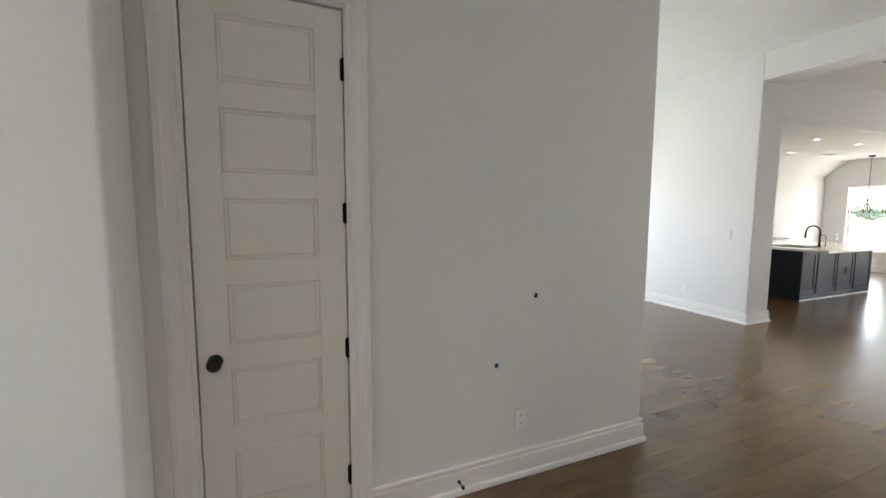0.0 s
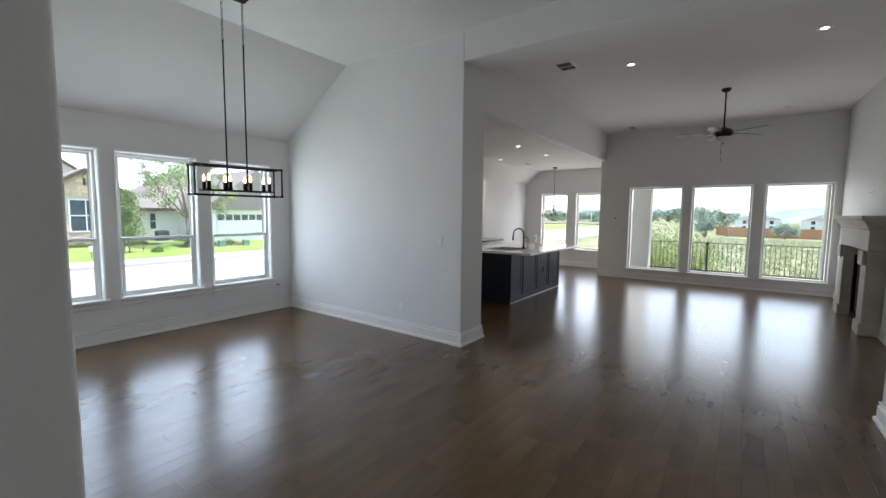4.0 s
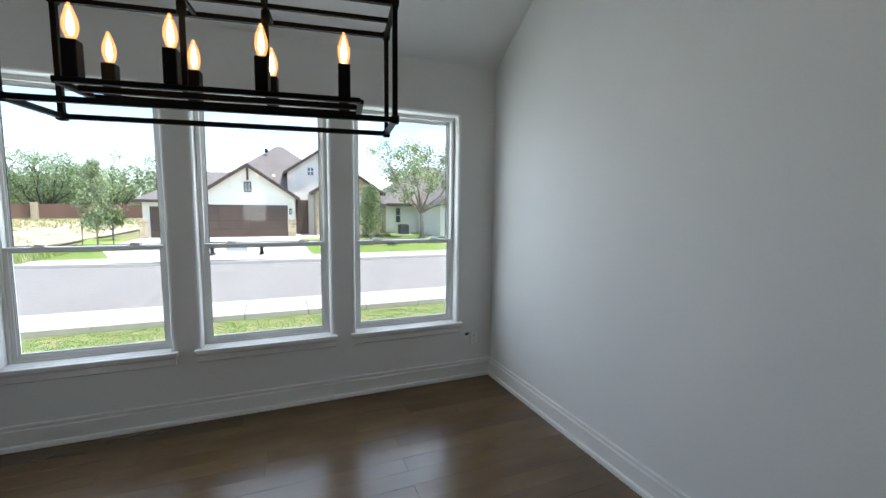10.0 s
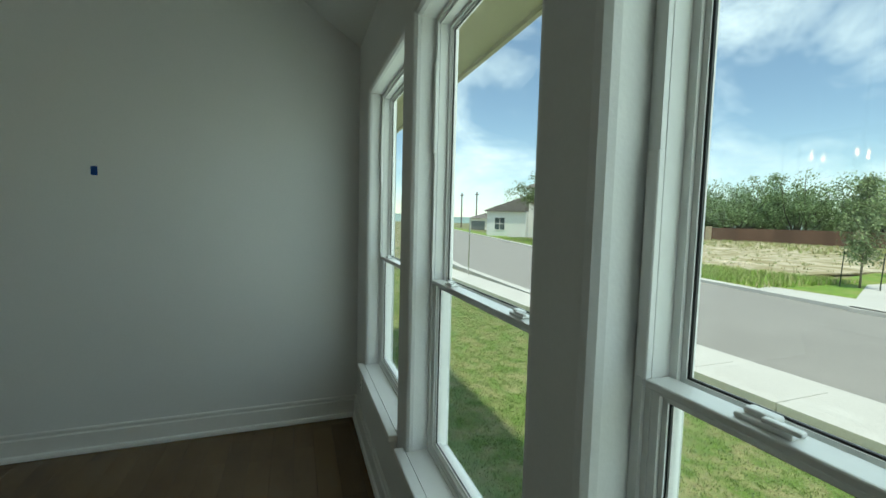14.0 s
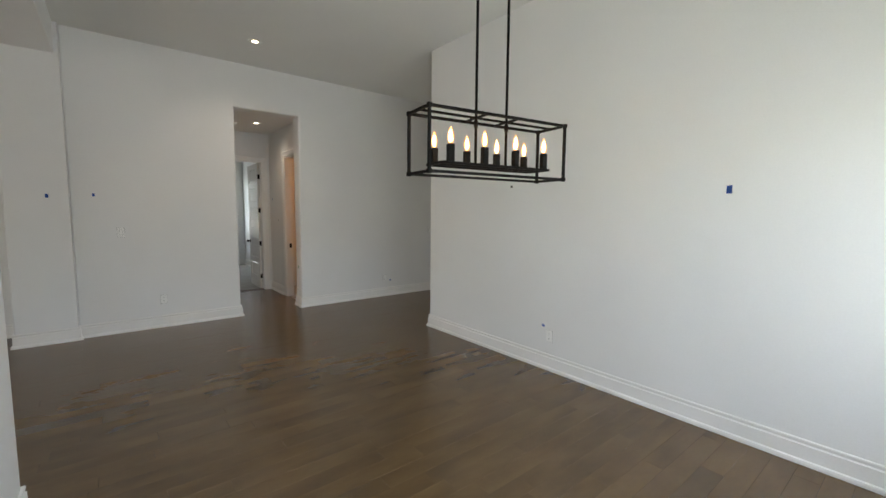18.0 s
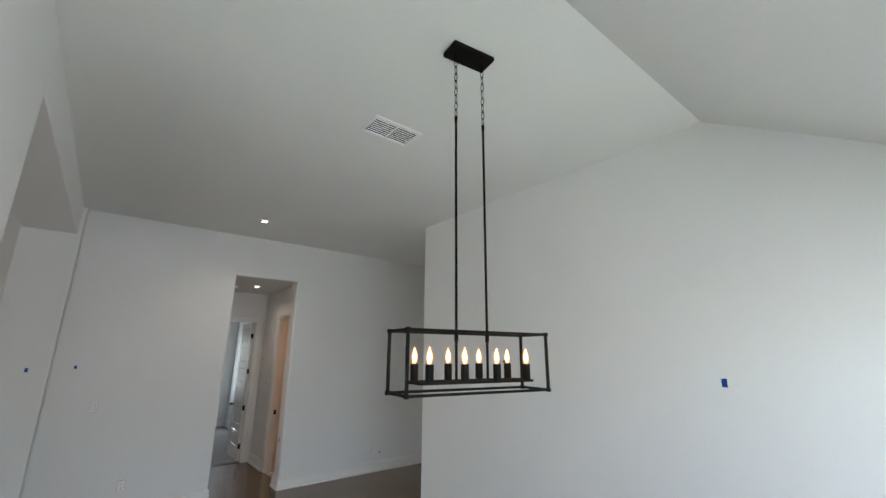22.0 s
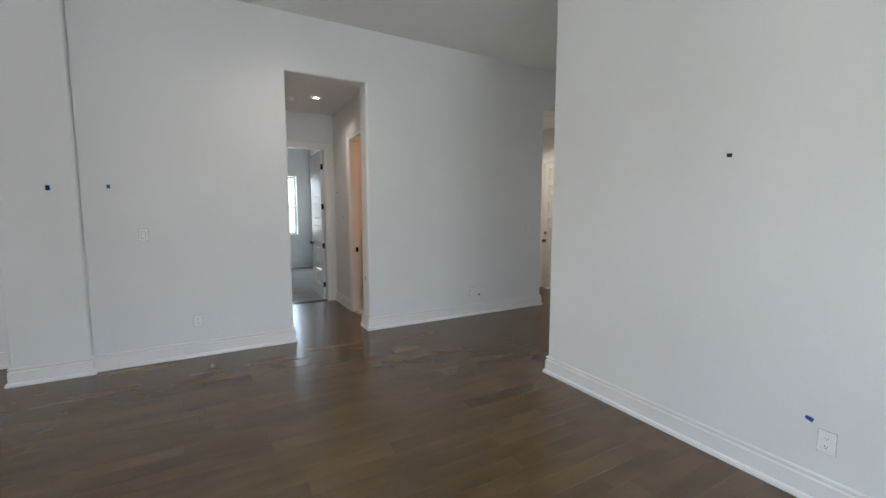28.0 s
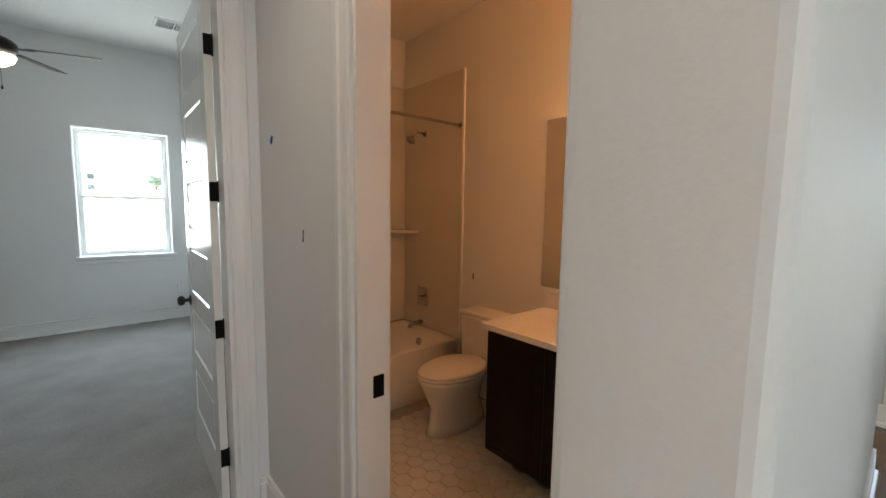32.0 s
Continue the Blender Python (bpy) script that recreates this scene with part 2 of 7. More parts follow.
def wood_floor(name):
    """Dark stained maple planks: each piece its own tone, cloudy figure along the grain, dark mineral streaks and a glossy varnish."""
    m = bpy.data.materials.new(name)
    m.use_nodes = True
    n, l = m.node_tree.nodes, m.node_tree.links
    b = n["Principled BSDF"]
    b.inputs["Specular IOR Level"].default_value = 0.66
    oi, ge = n.new("ShaderNodeObjectInfo"), n.new("ShaderNodeNewGeometry")

    def math_node(op, a, c):
        k = n.new("ShaderNodeMath")
        k.operation = op
        for i, v in enumerate((a, c)):
            if isinstance(v, (int, float)):
                k.inputs[i].default_value = v
            elif v is not None:
                l.new(v, k.inputs[i])
        return k.outputs[0]

    def noise_at(vec, scale, detail, rough=0.5, warp=0.0):
        t = n.new("ShaderNodeTexNoise")
        t.inputs["Scale"].default_value, t.inputs["Detail"].default_value = scale, detail
        t.inputs["Roughness"].default_value, t.inputs["Distortion"].default_value = rough, warp
        l.new(vec, t.inputs["Vector"])
        return t.outputs["Fac"]

    def span(v, f0, f1, t0, t1):
        r = n.new("ShaderNodeMapRange")
        for k, x in zip(("From Min", "From Max", "To Min", "To Max"), (f0, f1, t0, t1)):
            r.inputs[k].default_value = x
        l.new(v, r.inputs["Value"])
        return r.outputs["Result"]

    piece = math_node("FRACT", math_node("ADD", oi.outputs["Random"], ge.outputs["Random Per Island"]), 0)
    mp = n.new("ShaderNodeMapping")
    mp.inputs["Scale"].default_value = (1.0, 2.6, 2.6)
    l.new(ge.outputs["Position"], mp.inputs["Vector"])
    jump = math_node("MULTIPLY", piece, 41.0)
    comb, shift = n.new("ShaderNodeCombineXYZ"), n.new("ShaderNodeVectorMath")
    l.new(jump, comb.inputs[0])
    l.new(jump, comb.inputs[1])
    l.new(mp.outputs[0], shift.inputs[0])
    l.new(comb.outputs[0], shift.inputs[1])
    along = shift.outputs[0]
    cloud = noise_at(along, 1.8, 2, 0.45, 0.0)
    fine = noise_at(along, 16.0, 3, 0.6)
    patch = noise_at(ge.outputs["Position"], 1.6, 3)
    ramp = n.new("ShaderNodeValToRGB")
    ramp.color_ramp.elements[0].position, ramp.color_ramp.elements[0].color = 0.20, (0.088, 0.051, 0.0205, 1)
    ramp.color_ramp.elements[1].position, ramp.color_ramp.elements[1].color = 0.80, (0.148, 0.090, 0.0375, 1)
    for pos, c in ((0.42, (0.110, 0.0645, 0.0255, 1)), (0.58, (0.124, 0.074, 0.0295, 1))):
        ramp.color_ramp.elements.new(pos).color = c
    l.new(cloud, ramp.inputs["Fac"])
    tone = span(piece, 0.0, 1.0, 0.91, 1.09)
    dark = n.new("ShaderNodeMath")
    dark.operation = "LESS_THAN"
    dark.inputs[1].default_value = 0.05
    l.new(piece, dark.inputs[0])
    tone = math_node("MULTIPLY", tone, span(dark.outputs[0], 0.0, 1.0, 1.0, 0.84))
    tone = math_node("MULTIPLY", tone, span(fine, 0.25, 0.75, 0.95, 1.05))
    tone = math_node("MULTIPLY", tone, span(patch, 0.3, 0.7, 0.93, 1.07))
    sc = n.new("ShaderNodeVectorMath")
    sc.operation = "SCALE"
    l.new(ramp.outputs["Color"], sc.inputs[0])
    l.new(tone, sc.inputs["Scale"])
    l.new(sc.outputs[0], b.inputs["Base Color"])
    l.new(span(patch, 0.3, 0.7, 0.22, 0.26), b.inputs["Roughness"])
    return m


WOOD = wood_floor("brown_maple_planks")
SUBFLOOR = material("dark_joint", (0.035, 0.022, 0.012), 0.8, grain=0.1)


# ---- mesh helpers ----
def tidy(bm, name):
    me = bpy.data.meshes.new(name)
    bm.to_mesh(me)
    bm.free()
    return me


def part(name, bm, mat, parent=None, label="", smooth=False):
    """Links a bmesh (or a mesh) as one mesh object under a thing or a part."""
    me = bm if isinstance(bm, bpy.types.Mesh) else tidy(bm, name)
    if not me.materials:
        me.materials.append(mat)
    if smooth:
        me.shade_smooth()
    ob = new(name, me)
    if parent is not None:
        ob.parent = parent
    if label:
        ob["label"] = label
    return ob


def thing(name, label, category, m=None, group="", kind=""):
    ob = new(name)
    ob.empty_display_size = 0.1
    if m is not None:
        ob.matrix_world = m
    return tagged(ob, label, category, group, kind)


def add_box(bm, x0, x1, y0, y1, z0, z1, bevel=0.0, segments=2):
    vs = [bm.verts.new((x, y, z)) for z in (z0, z1) for x, y in ((x0, y0), (x1, y0), (x1, y1), (x0, y1))]
    fs = [bm.faces.new([vs[i] for i in f]) for f in ((3, 2, 1, 0), (4, 5, 6, 7), (0, 1, 5, 4), (1, 2, 6, 5), (2, 3, 7, 6), (3, 0, 4, 7))]
    if bevel:
        edges = list({e for f in fs for e in f.edges})
        bmesh.ops.bevel(bm, geom=edges, offset=bevel, segments=segments, affect="EDGES", profile=0.5)
    return bm


def box(x0, x1, y0, y1, z0, z1, bevel=0.0, segments=2):
    return add_box(bmesh.new(), min(x0, x1), max(x0, x1), min(y0, y1), max(y0, y1), min(z0, z1), max(z0, z1), bevel, segments)


def add_rod(bm, a, b, r, sides=10, r2=None):
    """A capped round bar from a to b."""
    a, b = Vector(a), Vector(b)
    d = b - a
    m = Matrix.Translation((a + b) / 2) @ d.to_track_quat("Z", "Y").to_matrix().to_4x4()
    bmesh.ops.create_cone(bm, cap_ends=True, segments=sides, radius1=r, radius2=r if r2 is None else r2, depth=d.length, matrix=m)
    return bm


def rod(a, b, r, sides=10, r2=None):
    return add_rod(bmesh.new(), a, b, r, sides, r2)


def lathe(profile, sides=20, m=None, bm=None):
    """A turned shape: profile of (radius, height) from bottom to top."""
    bm = bm or bmesh.new()
    rings = []
    for r, z in profile:
        ring = []
        for i in range(sides):
            a = 2 * math.pi * i / sides
            v = Vector((r * math.cos(a), r * math.sin(a), z))
            ring.append(bm.verts.new(m @ v if m else v))
        rings.append(ring)
    for p, q in zip(rings, rings[1:]):
        for i in range(sides):
            bm.faces.new((p[i], p[(i + 1) % sides], q[(i + 1) % sides], q[i]))
    bm.faces.new(list(reversed(rings[0])))
    bm.faces.new(rings[-1])
    return bm


def pipe(points, r, sides=8, bm=None):
    """A round tube along points."""
    bm = bm or bmesh.new()
    pts = [Vector(p) for p in points]
    rings = []
    side = None
    for i, p in enumerate(pts):
        d = (pts[min(i + 1, len(pts) - 1)] - pts[max(i - 1, 0)]).normalized()
        if side is None:
            side = d.orthogonal().normalized()
        side = (side - d * side.dot(d)).normalized()
        up = d.cross(side)
        rings.append([bm.verts.new(p + r * (math.cos(a) * side + math.sin(a) * up)) for a in (2 * math.pi * k / sides for k in range(sides))])
    for p, q in zip(rings, rings[1:]):
        for i in range(sides):
            bm.faces.new((p[i], p[(i + 1) % sides], q[(i + 1) % sides], q[i]))
    bm.faces.new(list(reversed(rings[0])))
    bm.faces.new(rings[-1])
    return bm


def extrude_outline(outline, z0, z1, bevel=0.0):
    """A slab with the outline (x, y) between two heights."""
    bm = bmesh.new()
    lo = [bm.verts.new((x, y, z0)) for x, y in outline]
    hi = [bm.verts.new((x, y, z1)) for x, y in outline]
    n = len(outline)
    fs = [bm.faces.new(list(reversed(lo))), bm.faces.new(hi)]
    fs += [bm.faces.new((lo[i], lo[(i + 1) % n], hi[(i + 1) % n], hi[i])) for i in range(n)]
    bmesh.ops.recalc_face_normals(bm, faces=fs)
    if bevel:
        bmesh.ops.bevel(bm, geom=list({e for f in fs[:2] for e in f.edges}), offset=bevel, segments=2, affect="EDGES", profile=0.5)
    return bm


def wall_mesh(axis, u0, u1, t0, t1, z0, z1, holes=(), round_edges=0.012):
    """A wall along x or y with openings (u0, u1, z0, z1) cut right through, and rounded plaster corners."""
    us = sorted({u0, u1, *[h[0] for h in holes], *[h[1] for h in holes]})
    zs = sorted({z0, z1, *[h[2] for h in holes], *[h[3] for h in holes]})
    us = [u for u in us if u0 <= u <= u1]
    zs = [z for z in zs if z0 <= z <= z1]
    solid = {}
    for i in range(len(us) - 1):
        for k in range(len(zs) - 1):
            cu, cz = (us[i] + us[i + 1]) / 2, (zs[k] + zs[k + 1]) / 2
            solid[i, k] = not any(h[0] < cu < h[1] and h[2] < cz < h[3] for h in holes)
    bm = bmesh.new()
    cache = {}

    def vert(u, t, z):
        key = (round(u, 5), round(t, 5), round(z, 5))
        if key not in cache:
            cache[key] = bm.verts.new((u, t, z) if axis == "x" else (t, u, z))
        return cache[key]

    faces = []
    for (i, k), s in solid.items():
        if not s:
            continue
        ua, ub, za, zb = us[i], us[i + 1], zs[k], zs[k + 1]
        faces.append([(ua, t0, za), (ub, t0, za), (ub, t0, zb), (ua, t0, zb)])
        faces.append([(ua, t1, za), (ua, t1, zb), (ub, t1, zb), (ub, t1, za)])
        if not solid.get((i - 1, k)):
            faces.append([(ua, t0, za), (ua, t0, zb), (ua, t1, zb), (ua, t1, za)])
        if not solid.get((i + 1, k)):
            faces.append([(ub, t0, za), (ub, t1, za), (ub, t1, zb), (ub, t0, zb)])
        if not solid.get((i, k - 1)):
            faces.append([(ua, t0, za), (ua, t1, za), (ub, t1, za), (ub, t0, za)])
        if not solid.get((i, k + 1)):
            faces.append([(ua, t0, zb), (ub, t0, zb), (ub, t1, zb), (ua, t1, zb)])
    for f in faces:
        bm.faces.new([vert(*p) for p in f])
    bmesh.ops.recalc_face_normals(bm, faces=bm.faces[:])
    if round_edges:
        edges = [e for e in bm.edges if len(e.link_faces) == 2 and e.is_convex and e.calc_face_angle(0) > 1.0]
        bmesh.ops.bevel(bm, geom=edges, offset=round_edges, segments=3, affect="EDGES", profile=0.5)
    return bm


def structure(name, bm, mat, label, category):
    ob = part(name, bm, mat)
    return tagged(ob, label, category, kind="structure")


# ---- the plan ----
XL, XR = -0.08, 3.70          # dining room, side walls
YW = 6.295                    # dining room, window wall
YP = 2.825                    # end of the dining room's right wall
XP = 4.18                     # far side of that pier
YC = 1.265                    # gallery wall with the closet door
YB = -0.86                    # gallery back wall
HC = 3.67                     # high flat ceiling
Y_BREAK, Z_LOW = 4.83, 2.715   # sloped part of the dining ceiling
X_LIV = 10.80                 # living room, window wall
Y_KIT = 3.09                  # header between living room and kitchen
H_KIT = 2.98
Y_KW = 5.98                   # kitchen side wall
X_BRK = 12.30                 # breakfast room, window wall
Y_LIV = -1.40                 # living room, fireplace wall
X_WEST = -2.90                # foyer beam
TB = 0.26                     # thickness of the gallery's back wall
OUT = 0.195                   # thickness of outside walls

DIN_WIN = [(0.305, 1.195), (1.385, 2.270), (2.470, 3.355)]
WIN_LO, WIN_HI = 0.515, 2.305
LIV_WIN = [(-1.28, -0.21), (0.02, 1.13), (1.33, 2.48)]
BRK_WIN = [(3.40, 4.32), (4.60, 5.44)]

structure("wall_dining_window", wall_mesh("x", XL - 0.5, XR + 0.5, YW, YW + OUT, -0.6, 3.9, [(a, b, WIN_LO, WIN_HI) for a, b in DIN_WIN], 0.028), PAINT, "white painted plaster wall with three window openings", "wall")
structure("wall_dining_left", wall_mesh("y", YC + 0.117, YW, XL - 0.13, XL, -0.02, HC + 0.05, (), 0.0), PAINT, "plain white painted plaster wall with scraps of blue tape", "wall")
structure("wall_dining_right", wall_mesh("y", YP, YW, XR, XP, -0.02, HC + 0.05), PAINT, "plain white plaster wall that ends in a thick pier", "wall")
structure("wall_closet", wall_mesh("x", -6.6, XL, YC, YC + 0.13, -0.02, HC + 0.05, [(-2.725, -2.045, -0.03, 2.52)]), PAINT, "white plaster gallery wall with a tall closet door", "wall")
structure("wall_gallery_back", wall_mesh("x", -6.6, 3.66, YB - TB, YB, -0.02, HC + 0.05, [(0.932, 1.85, -0.03, 3.05), (-2.80, -1.94, -0.03, 3.05)], 0.026), PAINT, "long white plaster wall with two tall openings", "wall")
structure("pilaster_living", wall_mesh("x", 3.66, 4.20, Y_LIV - 0.1, YB + 0.07, -0.02, HC + 0.05), PAINT, "white plaster pilaster under the living room beam", "pilaster")
structure("beam_living", wall_mesh("y", YB + 0.07, YP, XR, XP, 3.32, HC + 0.05), PAINT, "dropped white plaster beam across the room", "beam")
structure("pilaster_foyer_back", wall_mesh("x", X_WEST - 0.36, X_WEST + 0.10, YB, YB + 0.145, -0.02, HC + 0.05), PAINT, "white plaster pilaster beside the foyer", "pilaster")
structure("pilaster_foyer_front", wall_mesh("x", X_WEST - 0.40, X_WEST + 0.015, 0.95, YC, -0.02, HC + 0.05), PAINT, "white plaster pilaster beside the closet door", "pilaster")
structure("beam_foyer", wall_mesh("y", YB + 0.145, 0.95, X_WEST - 0.38, X_WEST + 0.01, 3.22, HC + 0.05), PAINT, "dropped white plaster beam before the foyer", "beam")
# its opening is added out of view to let light into the gallery
structure("wall_foyer_west", wall_mesh("y", YB - TB, YC + 0.13, -6.73, -6.6, -0.02, HC + 0.05, [(-0.45, 0.85, 0.0, 2.6)]), PAINT, "white plaster wall at the foyer's end", "wall")

# dining and gallery ceiling: flat, then sloping down to the windows
bm = bmesh.new()
prof = [(YB - 0.2, HC), (Y_BREAK, HC), (YW + 0.02, Z_LOW), (YW + 0.02, HC + 0.3), (YB - 0.2, HC + 0.3)]
rings = [[bm.verts.new((x, y, z)) for y, z in prof] for x in (-6.7, XR + 0.02)]
for i in range(len(prof)):
    j = (i + 1) % len(prof)
    bm.faces.new((rings[0][i], rings[0][j], rings[1][j], rings[1][i]))
bm.faces.new(rings[0])
bm.faces.new(list(reversed(rings[1])))
bmesh.ops.recalc_face_normals(bm, faces=bm.faces[:])
structure("ceiling_dining", bm, CEILING, "white plaster ceiling that slopes down to the windows", "ceiling")
structure("ceiling_living", box(XR + 0.03, X_LIV + 0.3, Y_LIV - 0.3, Y_KIT - 0.001, HC, HC + 0.3), CEILING, "flat white plaster living room ceiling", "ceiling")

# living room, kitchen and breakfast room
structure("wall_living_window", wall_mesh("y", Y_LIV - 0.2, Y_KIT + 0.12, X_LIV, X_LIV + OUT, -0.6, HC + 0.05, [(a, b, 0.26, 2.28) for a, b in LIV_WIN], 0.02), PAINT, "white plaster wall with three picture windows", "wall")
structure("wall_fireplace", wall_mesh("x", 4.20, X_LIV, Y_LIV - 0.2, Y_LIV, -0.02, HC + 0.05), PAINT, "white plaster wall behind the fireplace", "wall")
structure("header_kitchen", wall_mesh("x", XP, X_LIV, Y_KIT, Y_KIT + 0.15, H_KIT, HC + 0.05), PAINT, "white plaster header above the kitchen opening", "header")
structure("wall_breakfast_window", wall_mesh("y", Y_KIT + 0.12, 6.8, X_BRK, X_BRK + OUT, -0.6, 3.4, [(a, b, 0.52, 2.25) for a, b in BRK_WIN], 0.02), PAINT, "white plaster wall with two windows", "wall")
structure("wall_breakfast_side", wall_mesh("x", X_LIV + OUT, X_BRK + OUT, Y_KIT - 0.14, Y_KIT + 0.12, -0.6, 3.4), PAINT, "plain white plaster wall", "wall")
structure("wall_kitchen", wall_mesh("x", XP, X_BRK + OUT, Y_KW, Y_KW + OUT, -0.6, 3.4), PAINT, "plain white plaster kitchen wall", "wall")
bm = bmesh.new()
prof = [(Y_KIT + 0.15, H_KIT), (5.52, H_KIT), (Y_KW + 0.02, 2.54), (Y_KW + 0.02, 3.4), (Y_KIT + 0.15, 3.4)]
rings = [[bm.verts.new((x, y, z)) for y, z in prof] for x in (XP - 0.3, X_BRK + 0.02)]
for i in range(len(prof)):
    j = (i + 1) % len(prof)
    bm.faces.new((rings[0][i], rings[0][j], rings[1][j], rings[1][i]))
bm.faces.new(rings[0])
bm.faces.new(list(reversed(rings[1])))
bmesh.ops.recalc_face_normals(bm, faces=bm.faces[:])
structure("ceiling_kitchen", bm, CEILING, "white plaster kitchen ceiling with a sloped edge", "ceiling")

# hall, bathroom, bedroom, vestibule
XH = 0.83                    # hall wall with the bathroom door
Y_BD = -2.83                  # bedroom door wall
Y_BED = -7.16                 # bedroom window wall
BED_WIN = [(0.69, 1.595)]
structure("wall_hall_bath", wall_mesh("y", Y_BD, YB - TB, XH - 0.12, XH, -0.02, 3.2, [(-1.905, -1.16, -0.03, 2.54)]), PAINT, "white plaster hall wall with a bathroom doorway", "wall")
structure("wall_hall_east", wall_mesh("y", Y_BD, YB - TB, 2.05, 2.17, -0.02, 3.2), PAINT, "plain white plaster hall wall", "wall")
structure("wall_bedroom_door", wall_mesh("x", 0.20, 4.6, Y_BD - 0.12, Y_BD, -0.02, 3.6, [(0.968, 1.808, -0.03, 2.52)]), PAINT, "white plaster wall with the bedroom doorway", "wall")
structure("ceiling_hall", box(XH - 0.05, 2.10, Y_BD + 0.001, YB - TB - 0.001, 3.06, 3.25), CEILING, "flat white plaster hall ceiling", "ceiling")
structure("wall_bedroom_window", wall_mesh("x", 0.1, 4.6, Y_BED - OUT, Y_BED, -0.6, 3.6, [(a, b, 0.875, 2.385) for a, b in BED_WIN], 0.02), PAINT, "white plaster bedroom wall with one window", "wall")
structure("wall_bedroom_west", wall_mesh("y", Y_BED, Y_BD - 0.12, 0.20, 0.33, -0.02, 3.6), PAINT, "plain white plaster bedroom wall", "wall")
structure("wall_bedroom_east", wall_mesh("y", Y_BED, Y_BD - 0.12, 4.5, 4.62, -0.02, 3.6), PAINT, "plain white plaster bedroom wall", "wall")
structure("ceiling_bedroom", box(0.2, 4.6, Y_BED - 0.1, Y_BD - 0.05, 3.38, 3.6), CEILING, "flat white plaster bedroom ceiling", "ceiling")
X_BATH = -0.86
structure("wall_bath_wet", wall_mesh("y", -4.17, YB - TB, X_BATH - 0.12, X_BATH, -0.02, 3.2), PAINT, "painted bathroom wall behind the toilet and the vanity", "wall")
structure("wall_bath_back", wall_mesh("x", X_BATH, XH - 0.12, -4.17, -4.045, -0.02, 3.2), PAINT, "bathroom wall behind the tub", "wall")
structure("wall_bath_east", wall_mesh("y", -4.045, Y_BD - 0.12, XH - 0.24, XH - 0.12, -0.02, 3.2), PAINT, "plain bathroom wall", "wall")
structure("ceiling_bath", box(X_BATH - 0.05, XH - 0.05, -4.17, YB - TB - 0.001, 3.05, 3.25), CEILING, "flat white bathroom ceiling", "ceiling")
structure("wall_vestibule_west", wall_mesh("y", -2.6, YB - TB, -3.14, -3.02, -0.02, 3.2, [(-2.00, -1.15, -0.03, 2.43)]), PAINT, "white plaster vestibule wall with a panelled door", "wall")
structure("wall_vestibule_back", wall_mesh("x", -3.02, -1.30, -2.72, -2.6, -0.02, 3.2), PAINT, "plain white plaster vestibule wall", "wall")
structure("wall_vestibule_east", wall_mesh("y", -2.6, YB - TB, -1.42, -1.30, -0.02, 3.2), PAINT, "plain white plaster vestibule wall", "wall")
structure("ceiling_vestibule", box(-3.1, -1.35, -2.7, YB - TB - 0.001, 3.05, 3.25), CEILING, "flat white vestibule ceiling", "ceiling")
# outer shells that close the house
structure("wall_outer_north", box(-6.7, XL - 0.5, YC + 0.14, YC + 0.34, -0.6, 3.9), PAINT, "plain outer wall", "wall")
structure("roof_deck", box(-7.5, 13.2, -8.2, 6.55, 4.05, 4.25), CEILING, "plain roof deck above the rooms", "roof")
structure("wall_outer_south", box(4.62, 11.1, Y_LIV - 0.5, Y_LIV - 0.21, -0.6, 4.0), PAINT, "plain outer wall", "wall")


# ---- trim: baseboards, casings ----
BASE_PROFILE = [(0.0, 0.160), (0.011, 0.160), (0.015, 0.154), (0.014, 0.143), (0.007, 0.137), (0.007, 0.130), (0.017, 0.124), (0.018, 0.034), (0.020, 0.033), (0.030, 0.029), (0.034, 0.016), (0.034, 0.0)]


def baseboard(points, profile=BASE_PROFILE, name="baseboard"):
    """A moulded skirting along a line of wall corners; the room lies to the left of its direction."""
    bm = bmesh.new()
    pts = [Vector(p) for p in points]
    rings = []
    for i, p in enumerate(pts):
        d0 = (p - pts[i - 1]).normalized() if i else None
        d1 = (pts[i + 1] - p).normalized() if i + 1 < len(pts) else None
        n0 = Vector((-d0.y, d0.x)) if d0 else None
        n1 = Vector((-d1.y, d1.x)) if d1 else None
        if n0 and n1:
            n = (n0 + n1) / (1 + n0.dot(n1))
        else:
            n = n0 or n1
        rings.append([bm.verts.new((p.x + n.x * (o + 0.001), p.y + n.y * (o + 0.001), z + 0.001)) for o, z in profile])
    for a, b in zip(rings, rings[1:]):
        for k in range(len(profile) - 1):
            bm.faces.new((a[k], a[k + 1], b[k + 1], b[k]))
    bm.faces.new(list(reversed(rings[0])))
    bm.faces.new(rings[-1])
    bmesh.ops.recalc_face_normals(bm, faces=bm.faces[:])
    ob = part(name, bm, TRIM)
    return tagged(ob, "white painted moulded baseboard with shoe moulding", "baseboard", kind="structure")


baseboard([(XR, YW), (XL, YW), (XL, YC), (-1.953, YC)])
baseboard([(XP, YP + 0.8), (XP, YP), (XR, YP), (XR, YW)])
baseboard([(1.85, YB - TB - 0.001), (1.85, YB), (3.66, YB), (3.66, YB + 0.07), (4.20, YB + 0.07), (4.20, Y_LIV), (7.60, Y_LIV)])
baseboard([(-1.94, YB - TB - 0.001), (-1.94, YB), (0.932, YB), (0.932, YB - TB - 0.001)])
baseboard([(-6.6, YB), (X_WEST - 0.36, YB), (X_WEST - 0.36, YB + 0.145), (X_WEST + 0.10, YB + 0.145), (X_WEST + 0.10, YB - TB - 0.001)])
